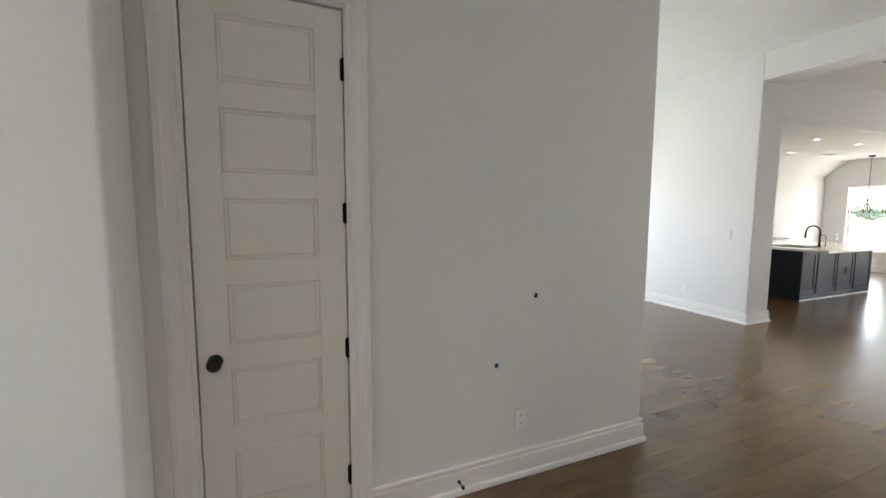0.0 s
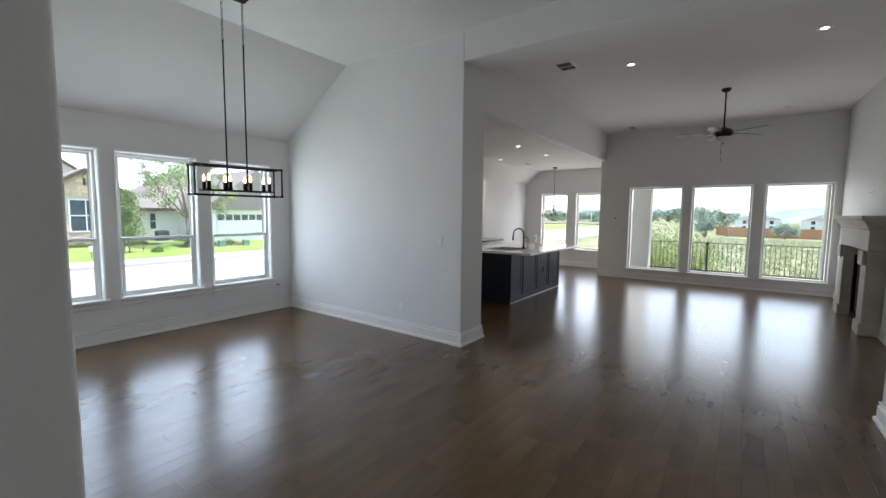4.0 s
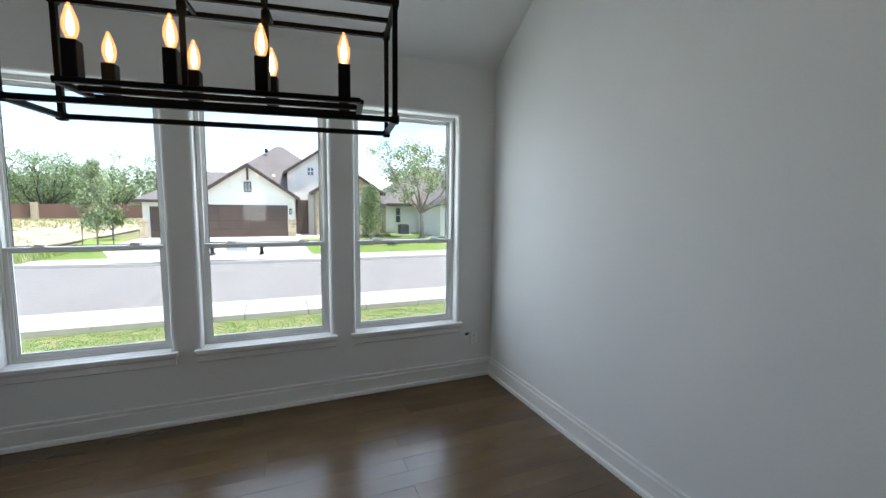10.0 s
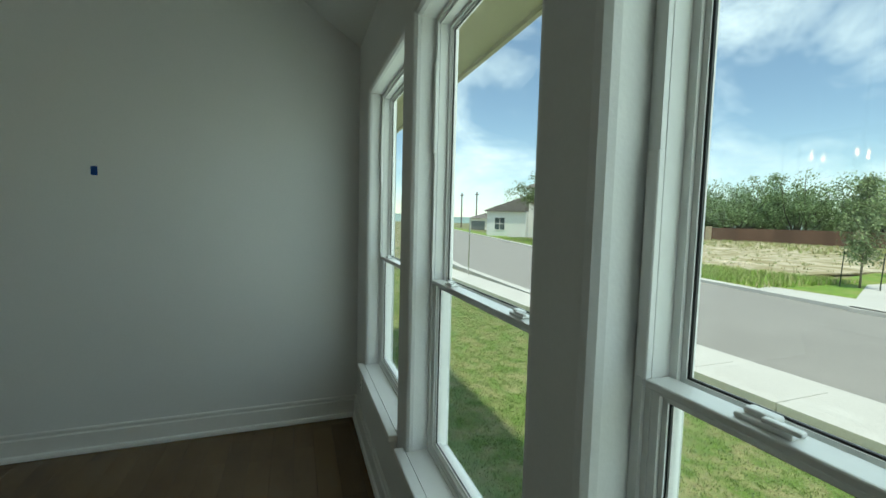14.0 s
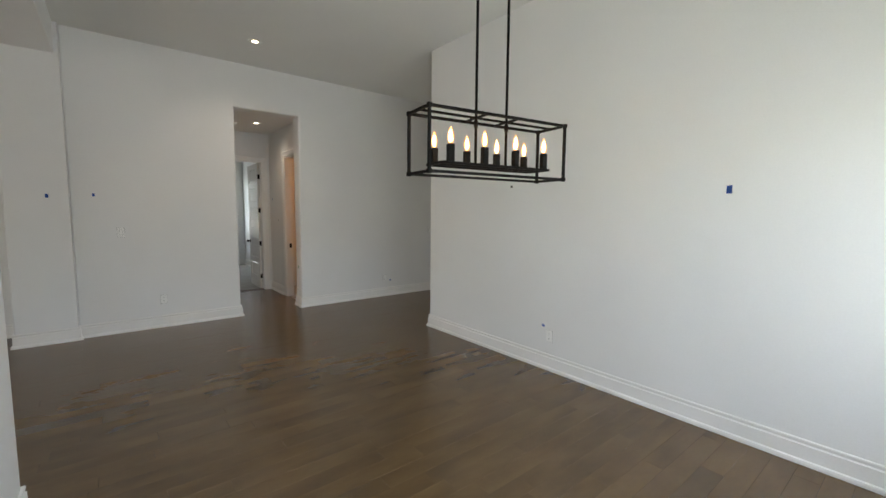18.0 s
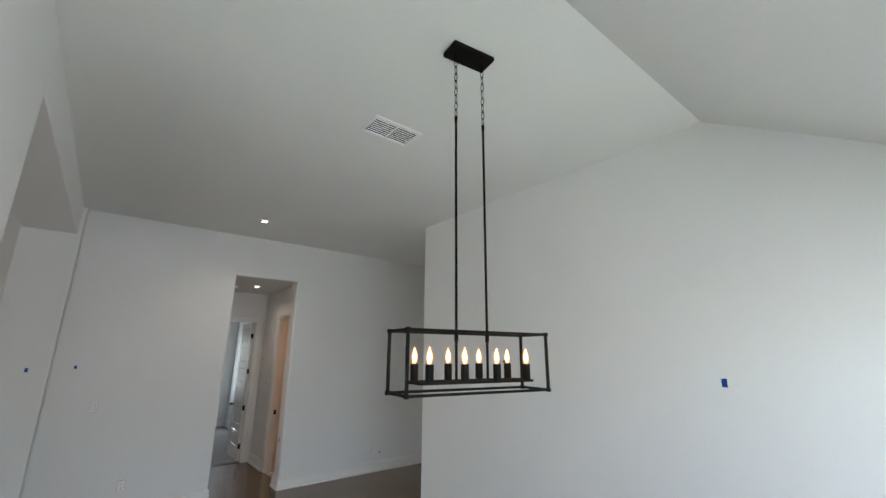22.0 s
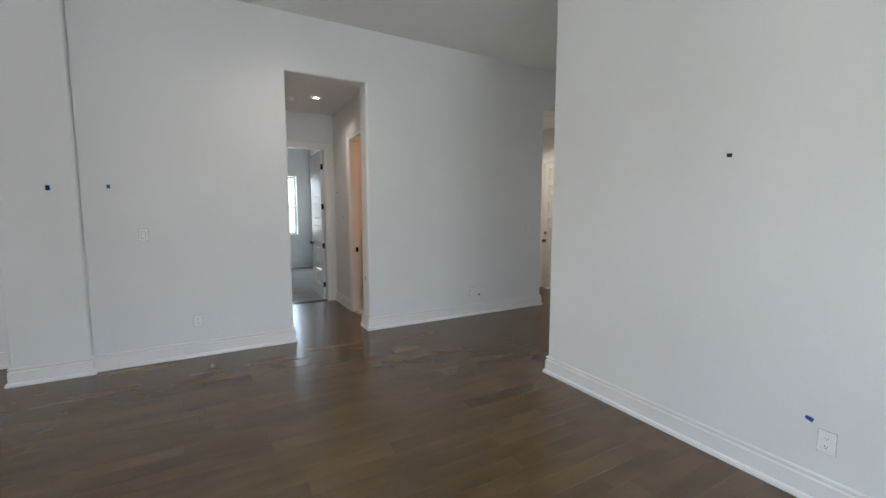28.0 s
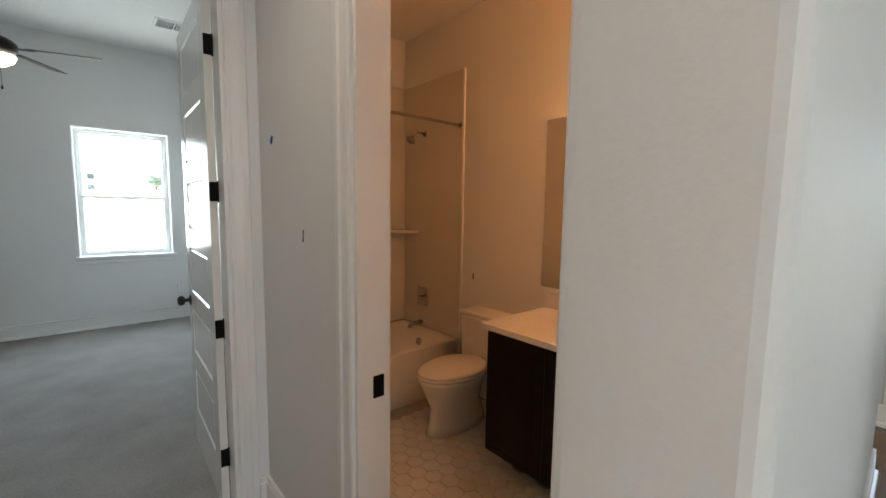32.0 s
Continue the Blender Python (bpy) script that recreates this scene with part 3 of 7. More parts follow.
baseboard([(X_WEST + 0.015, YC - 0.01), (X_WEST + 0.015, 0.95), (X_WEST - 0.40, 0.95), (X_WEST - 0.40, YC), (-6.6, YC)])
baseboard([(9.0, Y_LIV), (X_LIV, Y_LIV), (X_LIV, Y_KIT + 0.12)])
baseboard([(X_LIV + OUT, Y_KIT + 0.12), (X_BRK, Y_KIT + 0.12), (X_BRK, Y_KW), (9.6, Y_KW)])
baseboard([(XH, -2.0), (XH, Y_BD), (0.875, Y_BD)])
baseboard([(1.90, Y_BD), (2.05, Y_BD), (2.05, YB - TB - 0.001)])
baseboard([(0.33, Y_BD - 0.12), (0.33, Y_BED), (4.5, Y_BED)])
baseboard([(-3.02, -2.10), (-3.02, -2.6), (-1.42, -2.6), (-1.42, YB - TB - 0.001)])
structure("threshold", box(0.968, 1.808, Y_BD - 0.125, Y_BD - 0.02, -0.01, 0.012, 0.004), material("threshold_wood", (0.055, 0.030, 0.018), 0.4, grain=0.2, grain_scale=30), "dark wood threshold strip", "threshold")

CASING = [(0.0, 0.0), (0.0, 0.012), (0.008, 0.017), (0.022, 0.013), (0.052, 0.016), (0.062, 0.022), (0.085, 0.022), (0.090, 0.016), (0.090, 0.0)]


def door_casing(m, w, h, depth):
    """A mitred moulding round an opening and its jamb lining. Local: x across from the left edge, -y towards the room, z up."""
    t = thing("door_casing", "white painted moulded door casing and jamb", "door casing", m, kind="structure")
    bm = bmesh.new()
    loops = []
    for cx, cz, sx, sz in ((0, 0, -1, 0), (0, h, -1, 1), (w, h, 1, 1), (w, 0, 1, 0)):
        loops.append([bm.verts.new((cx + sx * o, -d - 0.001, cz + sz * o)) for o, d in CASING])
    for a, b in zip(loops, loops[1:]):
        for k in range(len(CASING) - 1):
            bm.faces.new((a[k], a[k + 1], b[k + 1], b[k]))
    bmesh.ops.recalc_face_normals(bm, faces=bm.faces[:])
    part("casing", bm, TRIM, t)
    part("jamb", box(-0.002, 0.016, 0.0, depth, 0, h), TRIM, t)
    part("jamb", box(w - 0.016, w + 0.002, 0.0, depth, 0, h), TRIM, t)
    part("head_jamb", box(0.016, w - 0.016, 0.0, depth, h - 0.016, h + 0.002), TRIM, t)
    return t


def panel_door(name, label, m, w, h, knob_side=1, hinge_side=-1, panels=6, deadbolt=False):
    """A moulded panel door. Local: x across from 0 to w, y through (front face at y = 0, back at 0.035), z up."""
    t = thing(name, label, "door", m)
    th, stile = 0.035, 0.125 if w > 0.6 else 0.11
    pitch = (h - 0.10 + 0.11 - 0.24) / panels
    for a in (0, w - stile):
        part("stile", box(a, a + stile, 0, th, 0.008, h, 0.002, 1), DOOR_PAINT, t)
    z = 0.008
    tops = []
    for i in range(panels):
        z0 = 0.24 + i * pitch
        part("rail", box(stile, w - stile, 0, th, z, z0, 0.0), DOOR_PAINT, t)
        z1 = z0 + pitch - 0.11
        bm = bmesh.new()
        for y0, s in ((0.0, 1), (th, -1)):
            ring = [[bm.verts.new((x, y0 + s * d, zz)) for x, zz in ((stile + o, z0 + o), (w - stile - o, z0 + o), (w - stile - o, z1 - o), (stile + o, z1 - o))] for o, d in ((0, 0.0005), (0.005, 0.010), (0.014, 0.010), (0.021, 0.003))]
            for p, q in zip(ring, ring[1:]):
                for k in range(4):
                    bm.faces.new((p[k], p[(k + 1) % 4], q[(k + 1) % 4], q[k]))
            bm.faces.new(ring[-1])
        bmesh.ops.recalc_face_normals(bm, faces=bm.faces[:])
        part("panel", bm, DOOR_PAINT, t)
        z = z1
    part("rail", box(stile, w - stile, 0, th, z, h), DOOR_PAINT, t)
    kx = w - 0.065 if knob_side > 0 else 0.065
    for s in (-1, 1):
        y0 = 0 if s < 0 else th
        mm = pose(kx, y0, 0.93, 90 if s < 0 else -90)
        part("knob", lathe([(0.031, 0.0), (0.031, 0.006), (0.012, 0.010), (0.011, 0.030), (0.022, 0.034), (0.029, 0.044), (0.030, 0.054), (0.024, 0.066), (0.010, 0.070)], 20, mm), BRONZE, t, "dark bronze knob", True)
        if deadbolt:
            part("deadbolt", lathe([(0.030, 0.0), (0.030, 0.010), (0.020, 0.016), (0.018, 0.020)], 20, pose(kx, y0, 1.08, 90 if s < 0 else -90)), BRONZE, t, "dark bronze deadbolt", True)
    hx = 0.0 if hinge_side < 0 else w
    for zz in (0.26, 0.26 + (h - 0.52) / 3, 0.26 + 2 * (h - 0.52) / 3, h - 0.26):
        hb = bmesh.new()
        add_box(hb, hx - 0.012, hx + 0.012, -0.0015, 0.002, zz - 0.045, zz + 0.045)
        add_rod(hb, (hx, -0.007, zz - 0.05), (hx, -0.007, zz + 0.05), 0.007, 8)
        add_box(hb, hx - 0.004 if hinge_side < 0 else hx + 0.0005, hx - 0.0005 if hinge_side < 0 else hx + 0.004, 0.0, 0.034, zz - 0.045, zz + 0.045)
        part("hinge", hb, BLACK, t, "black hinge")
    return t


# closet door in the gallery
door_casing(pose(-2.725, YC, 0), 0.68, 2.52, 0.13)
panel_door("closet_door", "closed white six-panel closet door with a dark knob", pose(-2.704, YC + 0.012, 0), 0.638, 2.496, -1, 1)
structure("closet_back", box(-2.9, -1.9, YC + 0.13, YC + 0.14, 0, 2.6), PAINT, "closet back wall", "wall")
# bedroom door, swung into the bedroom
door_casing(pose(0.968, Y_BD, 0, 0, 0, 180) @ pose(-0.84, 0, 0), 0.84, 2.52, 0.12)
panel_door("bedroom_door", "open white six-panel bedroom door with black hinges", pose(0.989, Y_BD - 0.112, 0, 0, 0, -91), 0.805, 2.50, 1, -1)
# bathroom doorway, its door swung out of sight
door_casing(pose(XH, -1.905, 0, 0, 0, 90), 0.745, 2.54, 0.12)
panel_door("bathroom_door", "open white six-panel bathroom door", pose(XH - 0.13, -1.165, 0, 0, 0, 182), 0.68, 2.52, 1, -1)
tagged(part("strike_plate", box(XH - 0.095, XH - 0.055, -1.8895, -1.886, 0.90, 0.975, 0.001, 1), BLACK), "black strike plate on the bathroom jamb", "strike plate")
# door in the vestibule
door_casing(pose(-3.02, -2.00, 0, 0, 0, 90), 0.85, 2.43, 0.12)
panel_door("garage_door", "closed white panelled door with a deadbolt", pose(-3.028, -1.983, 0, 0, 0, 90), 0.816, 2.41, -1, 1, 7, True)


# ---- windows ----
def ring_frame(x0, x1, z0, z1, y0, y1, wid, bot=None, step=0.008):
    """A mitred frame of bars round a rectangle, with a stepped face."""
    bm = bmesh.new()
    bot = wid if bot is None else bot
    loops = []
    for f, y in ((0.0, y1), (0.0, y0), (0.62, y0), (0.62, y0 + step), (1.0, y0 + step), (1.0, y1)):
        a, c = wid * f, bot * f
        loops.append([bm.verts.new(p) for p in ((x0 + a, y, z0 + c), (x1 - a, y, z0 + c), (x1 - a, y, z1 - a), (x0 + a, y, z1 - a))])
    loops.append(loops[0])
    for p, q in zip(loops, loops[1:]):
        for k in range(4):
            bm.faces.new((p[k], p[(k + 1) % 4], q[(k + 1) % 4], q[k]))
    bmesh.ops.recalc_face_normals(bm, faces=bm.faces[:])
    return bm


def window_stool(t, w, d, apron=True):
    """The sill board with its rounded nose and the moulding under it."""
    part("window_sill", box(-0.045, w + 0.045, -0.045, -0.0005, -0.022, 0.009, 0.006), TRIM, t)
    part("window_sill", box(0.001, w - 0.001, -0.0005, d, 0.001, 0.009), TRIM, t)
    if apron:
        bm = bmesh.new()
        prof = [(0.0, -0.023), (-0.022, -0.023), (-0.022, -0.032), (-0.014, -0.040), (-0.014, -0.080), (-0.008, -0.088), (0.0, -0.088)]
        rows = [[bm.verts.new((x, y - 0.001, z)) for y, z in prof] for x in (-0.03, w + 0.03)]
        for k in range(len(prof) - 1):
            bm.faces.new((rows[0][k], rows[1][k], rows[1][k + 1], rows[0][k + 1]))
        bm.faces.new(rows[0])
        bm.faces.new(list(reversed(rows[1])))
        bmesh.ops.recalc_face_normals(bm, faces=bm.faces[:])
        part("apron", bm, TRIM, t)


def sash_window(name, m, w, h, split=0.405, recess=0.09, detail=True, slides=(0.30, 0.27), glass=None):
    """A white vinyl single-hung window. Local: x across, y outwards from the wall face, z up from the opening's foot."""
    t = thing(name, "white vinyl single-hung window in a plaster opening", "window", m, kind="structure")
    zs = h * split
    part("window_frame", ring_frame(0.002, w - 0.002, 0.002, h - 0.002, recess, recess + 0.085, 0.028), VINYL, t)
    part("upper_sash", ring_frame(0.028, w - 0.028, zs - 0.004, h - 0.028, recess + 0.045, recess + 0.070, 0.026), VINYL, t)
    part("lower_sash", ring_frame(0.030, w - 0.030, 0.030, zs + 0.012, recess + 0.010, recess + 0.042, 0.024, 0.030), VINYL, t)
    part("meeting_rail", box(0.030, w - 0.030, recess - 0.006, recess + 0.044, zs + 0.006, zs + 0.020, 0.003), VINYL, t)
    for z0, z1, y, gx in ((zs + 0.022, h - 0.054, recess + 0.060, 0.054), (0.058, zs - 0.012, recess + 0.026, 0.053)):
        p = part("pane", box(gx, w - gx, y, y + 0.004, z0 + 0.001, z1 - 0.001), glass or GLASS, t)
        p.visible_shadow = False
        if detail:
            part("gasket", ring_frame(gx - 0.0005, w - gx + 0.0005, z0 - 0.001, z1 + 0.001, y - 0.004, y + 0.002, 0.004, step=0.001), GASKET, t)
    if detail:
        p = part("insect_screen", box(0.034, w - 0.034, recess + 0.076, recess + 0.0768, 0.034, zs + 0.004), SCREEN, t, "fine grey insect screen")
        p.visible_shadow = False
        for x in (0.22 * w, 0.78 * w):
            lk = bmesh.new()
            add_box(lk, x - 0.034, x + 0.034, recess + 0.004, recess + 0.034, zs + 0.020, zs + 0.028, 0.003)
            add_box(lk, x - 0.026, x + 0.012, recess + 0.010, recess + 0.030, zs + 0.028, zs + 0.037, 0.003)
            add_box(lk, x + 0.002, x + 0.046, recess - 0.002, recess + 0.010, zs + 0.030, zs + 0.037, 0.003)
            part("sash_lock", lk, VINYL, t)
        for x, top in ((0.012, slides[0]), (w - 0.034, slides[1])):
            part("balance_cover", box(x, x + 0.022, recess - 0.010, recess + 0.004, zs + top, zs + top + 0.36, 0.002, 1), VINYL, t)
            part("side_track", box(x + 0.004, x + 0.018, recess - 0.004, recess + 0.006, zs + 0.02, h - 0.034), VINYL, t)
    window_stool(t, w, recess)
    return t


def picture_window(name, m, w, h, recess=0.09):
    t = thing(name, "tall fixed picture window in a plaster opening", "window", m, kind="structure")
    part("window_frame", ring_frame(0.002, w - 0.002, 0.002, h - 0.002, recess, recess + 0.08, 0.035), VINYL, t)
    p = part("pane", box(0.034, w - 0.034, recess + 0.04, recess + 0.045, 0.034, h - 0.034), DIMMED_GLASS, t)
    p.visible_shadow = False
    window_stool(t, w, recess)
    return t


for i, ((a, b), sl) in enumerate(zip(DIN_WIN, ((0.50, 0.30), (0.53, 0.44), (0.02, 0.66)))):
    sash_window(f"window_{i + 1}", pose(a, YW, WIN_LO), b - a, WIN_HI - WIN_LO, slides=sl)
for i, (a, b) in enumerate(LIV_WIN):
    picture_window(f"window_{i + 4}", pose(X_LIV, b, 0.26, 0, 0, -90), b - a, 2.02)
for i, (a, b) in enumerate(BRK_WIN):
    sash_window(f"window_{i + 7}", pose(X_BRK, b, 0.52, 0, 0, -90), b - a, 1.73, 0.46, detail=False, glass=DIMMED_GLASS)
for a, b in BED_WIN:
    sash_window("window_9", pose(b, Y_BED, 0.875, 0, 0, 180), b - a, 1.51, 0.47, detail=False, glass=DIMMED_GLASS)
# daylight through the openings
for a, b in DIN_WIN:
    sky_window((a + b) / 2, YW + 0.185, 1.41, b - a, 1.76, 180, E_DIN)
for a, b in LIV_WIN:
    sky_window(X_LIV + 0.185, (a + b) / 2, 1.27, b - a, 1.95, 90, E_LIV, (1.0, 0.95, 0.92))
for a, b in BRK_WIN:
    sky_window(X_BRK + 0.185, (a + b) / 2, 1.38, b - a, 1.68, 90, E_BRK, (1.0, 0.94, 0.90))
for a, b in BED_WIN:
    sky_window((a + b) / 2, Y_BED - 0.185, 1.63, b - a, 1.46, 0, E_BED)


# ---- wall plates, tape, small fixtures ----
def wall_pose(x, y, z, facing):
    """A pose on a wall whose face looks along facing: local -y comes out of the wall."""
    return pose(x, y, z, 0, 0, {"-y": 0, "+x": 90, "+y": 180, "-x": 270}[facing])


def outlet(x, y, z, facing):
    t = thing("wall_outlet", "white plastic duplex outlet on the white wall", "outlet", wall_pose(x, y, z, facing), "wall outlets")
    part("plate", box(-0.036, 0.036, -0.006, 0.0, -0.058, 0.058, 0.003), PLASTIC, t)
    part("plate_shadow_gap", box(-0.0375, 0.0375, -0.0012, 0.0, -0.0595, 0.0595), SHADOW_LINE, t)
    for dz in (-0.022, 0.022):
        f = part("receptacle", lathe([(0.0165, 0.0), (0.0165, 0.0015)], 16, pose(0, -0.006, dz, 90)), PLASTIC, t)
        sl = bmesh.new()
        for dx in (-0.006, 0.006):
            add_box(sl, dx - 0.001, dx + 0.001, -0.0085, -0.0076, dz - 0.002, dz + 0.006)
        add_box(sl, -0.002, 0.002, -0.0085, -0.0076, dz - 0.010, dz - 0.006)
        part("slots", sl, DARK_SLOT, f)
    return t


def switch(x, y, z, facing, gangs=1):
    t = thing("light_switch", "white plastic rocker light switch on the wall", "switch", wall_pose(x, y, z, facing), "light switches")
    w = 0.036 + 0.023 * (gangs - 1)
    part("plate_shadow_gap", box(-w - 0.0015, w + 0.0015, -0.0012, 0.0, -0.0595, 0.0595), SHADOW_LINE, t)
    part("plate", box(-w, w, -0.006, 0.0, -0.058, 0.058, 0.004), PLASTIC, t)
    for g in range(gangs):
        cx = (g - (gangs - 1) / 2) * 0.046
        bm = box(cx - 0.0165, cx + 0.0165, -0.0095, -0.006, -0.033, 0.033, 0.001, 1)
        for v in bm.verts:
            if v.co.y < -0.008 and v.co.z > 0:
                v.co.y += 0.0025
        part("rocker_gap", box(cx - 0.0185, cx + 0.0185, -0.0064, -0.0060, -0.035, 0.035), SHADOW_LINE, t)
        part("rocker", bm, PLASTIC, t)
    return t


def tape(x, y, z, facing, w=0.02, h=0.035, tilt=0.0, mat=None, label="scrap of blue masking tape on the wall", name="masking_tape"):
    bm = bmesh.new()
    nx, nz = 4, 4
    rnd = random.Random(round(x * 100 + z * 37))
    g = [[bm.verts.new((w * (i / nx - 0.5), -0.0015 - 0.0025 * rnd.random(), h * (k / nz - 0.5) + 0.003 * rnd.random())) for i in range(nx + 1)] for k in range(nz + 1)]
    for k in range(nz):
        for i in range(nx):
            bm.faces.new((g[k][i], g[k][i + 1], g[k + 1][i + 1], g[k + 1][i]))
    bmesh.ops.solidify(bm, geom=bm.faces[:], thickness=0.0006)
    ob = part(name, bm, mat or TAPE_BLUE)
    ob.matrix_world = wall_pose(x, y, z, facing) @ pose(0, 0, 0, 0, tilt, 0)
    return tagged(ob, label, "tape", "scraps of tape")


outlet(XR, 3.781, 0.364, "-x")
outlet(XL, 3.255, 0.345, "+x")
outlet(2.796, YB, 0.377, "+y")
outlet(-0.618, YB, 0.345, "+y")
outlet(-1.06, YC, 0.357, "-y")
outlet(3.53, YW, 0.36, "-y")
outlet(0.175, YW, 0.356, "-y")
outlet(0.62, Y_BED, 0.40, "+y")
outlet(-4.05, YB, 0.37, "+y")
switch(XR, 3.14, 1.255, "-x")
switch(3.205, YB, 1.285, "+y")
switch(-1.655, YB, 1.228, "+y")
tape(XL, 4.71, 1.748, "+x", 0.034, 0.055)
tape(XL, 3.178, 0.438, "+x", 0.035, 0.022, 15)
tape(XL, 2.71, 1.852, "+x", 0.03, 0.022, 5, DARK_SLOT, "dark scrap of tape on the wall")
tape(-0.975, YC, 1.094, "-y", 0.022, 0.026, 25)
tape(-1.232, YC, 0.706, "-y", 0.022, 0.026, 15)
tape(3.445, YB, 1.745, "+y", 0.026, 0.036)
tape(3.85, YB + 0.07, 1.72, "+y", 0.028, 0.042)
tape(-0.745, YB, 0.29, "+y", 0.035, 0.022, -10)
tape(XH, -2.64, 1.80, "+x", 0.028, 0.035, 20)
tape(XH, -2.305, 1.404, "+x", 0.012, 0.045, 8, DARK_SLOT, "dark scuff of old tape on the wall", "wall_scuff")
tape(X_WEST + 0.10, YB + 0.10, 1.775, "+x", 0.030, 0.050, 0, TAPE_GREEN, "scrap of green masking tape on the pilaster")
tape(0.932, YB - 0.05, 0.58, "+x", 0.026, 0.052, 5, TAPE_GREEN, "scrap of green masking tape on the plaster corner").matrix_world = pose(0.9335, YB - 0.12, 0.655, 0, 0, 90)
tape(3.46, YW, 0.40, "-y", 0.036, 0.022, -20, DARK_SLOT, "dark cable end hanging at the outlet", "cable_end")
tape(X_BATH, -3.09, 0.97, "+x", 0.012, 0.05, 0, DARK_SLOT, "dark cable stub in the bathroom wall", "cable_stub")
ds = lathe([(0.011, 0.0), (0.011, 0.003), (0.005, 0.006), (0.005, 0.050), (0.010, 0.052), (0.010, 0.060)], 12, pose(-1.47, YC - 0.017, 0.075, 90))
tagged(part("door_stop", ds, BRONZE, None, "", True), "dark bronze door stop on the baseboard", "door stop")
for y in (-1.45,):
    t = thing("media_plate", "white cable plates above the mantel", "wall plate", wall_pose(8.62, Y_LIV, 1.98, "+y"))
    part("plate", box(-0.036, 0.036, -0.006, 0, -0.058, 0.058, 0.004), PLASTIC, t)
    part("socket", lathe([(0.008, 0), (0.006, 0.012)], 10, pose(0, -0.006, 0, 90)), CHROME, t)
    copy_thing(t, wall_pose(8.50, Y_LIV, 1.98, "+y"))
tape(X_LIV, 2.80, 1.52, "-x", 0.018, 0.055, 0, DARK_SLOT, "dark cable stub in the plaster wall", "cable_stub")
switch(X_LIV, 2.74, 1.20, "-x")


def downlight(x, y, z, energy=0.0, r=0.075, lit=True):
    t = thing("recessed_light", "round recessed ceiling light with a bright lens" if lit else "round recessed ceiling light, switched off", "recessed light", pose(x, y, z), "recessed ceiling lights")
    part("trim_ring", lathe([(r * 0.72, 0.0), (r * 0.74, -0.004), (r * 1.0, -0.006), (r * 1.06, -0.002), (r * 1.06, 0.001)][::-1], 24), PLASTIC, t, "white trim ring", True)
    # flat disc: the can's shaded inside is painted in grey
    part("baffle", lathe([(r * 0.71, -0.0040), (r * 0.71, -0.0025)], 24), RECESS_SHADE, t, "flat grey disc painted as the shaded recess")
    part("lens", lathe([(r * 0.50, -0.0052), (r * 0.50, -0.0038)], 24), CAN_GLOW if lit else CAN_OFF, t, "glowing warm lens" if lit else "pale unlit lens")
    if energy:
        d = bpy.data.lights.new("downlight_beam", "SPOT")
        d.energy, d.spot_size, d.spot_blend, d.color, d.shadow_soft_size = energy, radians(140), 1.0, (1.0, 0.86, 0.70), 0.05
        o = new("downlight_beam", d)
        o.matrix_world = pose(x, y, z - 0.03)
    return t


downlight(1.79, 0.10, HC, 7)
downlight(1.30, -1.85, 3.06, 3.5)
for p in ((5.91, 1.53), (5.94, -0.44), (10.0, 1.6), (9.95, -0.41)):
    downlight(*p, HC, lit=p[0] < 6)
for p in ((7.42, 3.95), (8.91, 3.95), (9.06, 5.22)):
    downlight(*p, H_KIT, 8)
downlight(-2.3, -1.8, 3.05, 11)
# added lamp and pane, never in view, to brighten foyer and gallery
sky_window(-6.60, 0.20, 1.30, 1.28, 2.5, -90, 2.5)
p = structure("window_10", box(-6.68, -6.674, -0.45, 0.85, 0.0, 2.6), GLASS, "clear pane in an added, unseen opening that lights the gallery", "window")
p.visible_shadow = False
downlight(-4.6, 0.1, HC, 9)


def ceiling_vent(x, y, z, turn, w=0.36, d=0.26, n=8):
    """A steel ceiling register with slats in two banks."""
    t = thing("ceiling_vent", "white metal ceiling air vent with slats", "air vent", pose(x, y, z, 0, 0, turn), "ceiling vents")
    bm = bmesh.new()
    loops = [[bm.verts.new((sx * (w / 2 - o), sy * (d / 2 - o), zz)) for sx, sy in ((-1, -1), (1, -1), (1, 1), (-1, 1))] for o, zz in ((0, 0.0), (0.003, -0.006), (0.026, -0.009), (0.030, -0.002))]
    for p, q in zip(loops, loops[1:]):
        for k in range(4):
            bm.faces.new((p[k], p[(k + 1) % 4], q[(k + 1) % 4], q[k]))
    bmesh.ops.recalc_face_normals(bm, faces=bm.faces[:])
    part("frame", bm, PLASTIC, t)
    # dark sheet painted in place of the unlit duct
    part("backing", box(-w / 2 + 0.03, w / 2 - 0.03, -d / 2 + 0.03, d / 2 - 0.03, -0.0015, -0.0005), DARK_SLOT, t)
    slat = bmesh.new()
    add_box(slat, -w / 4 + 0.022, w / 4 - 0.022, -0.0035, 0.0035, -0.0005, 0.0005)
    bmesh.ops.rotate(slat, verts=slat.verts[:], cent=(0, 0, 0), matrix=Matrix.Rotation(radians(52), 3, "X"))
    me = tidy(slat, "slat")
    for bank in (-1, 1):
        for i in range(n):
            s = part("slat", me, PLASTIC, t)
            s.location = (bank * (w / 4 - 0.008), -d / 2 + 0.04 + i * (d - 0.08) / (n - 1), -0.006)
    part("divider", box(-0.008, 0.008, -d / 2 + 0.03, d / 2 - 0.03, -0.009, -0.002), PLASTIC, t)
    return t


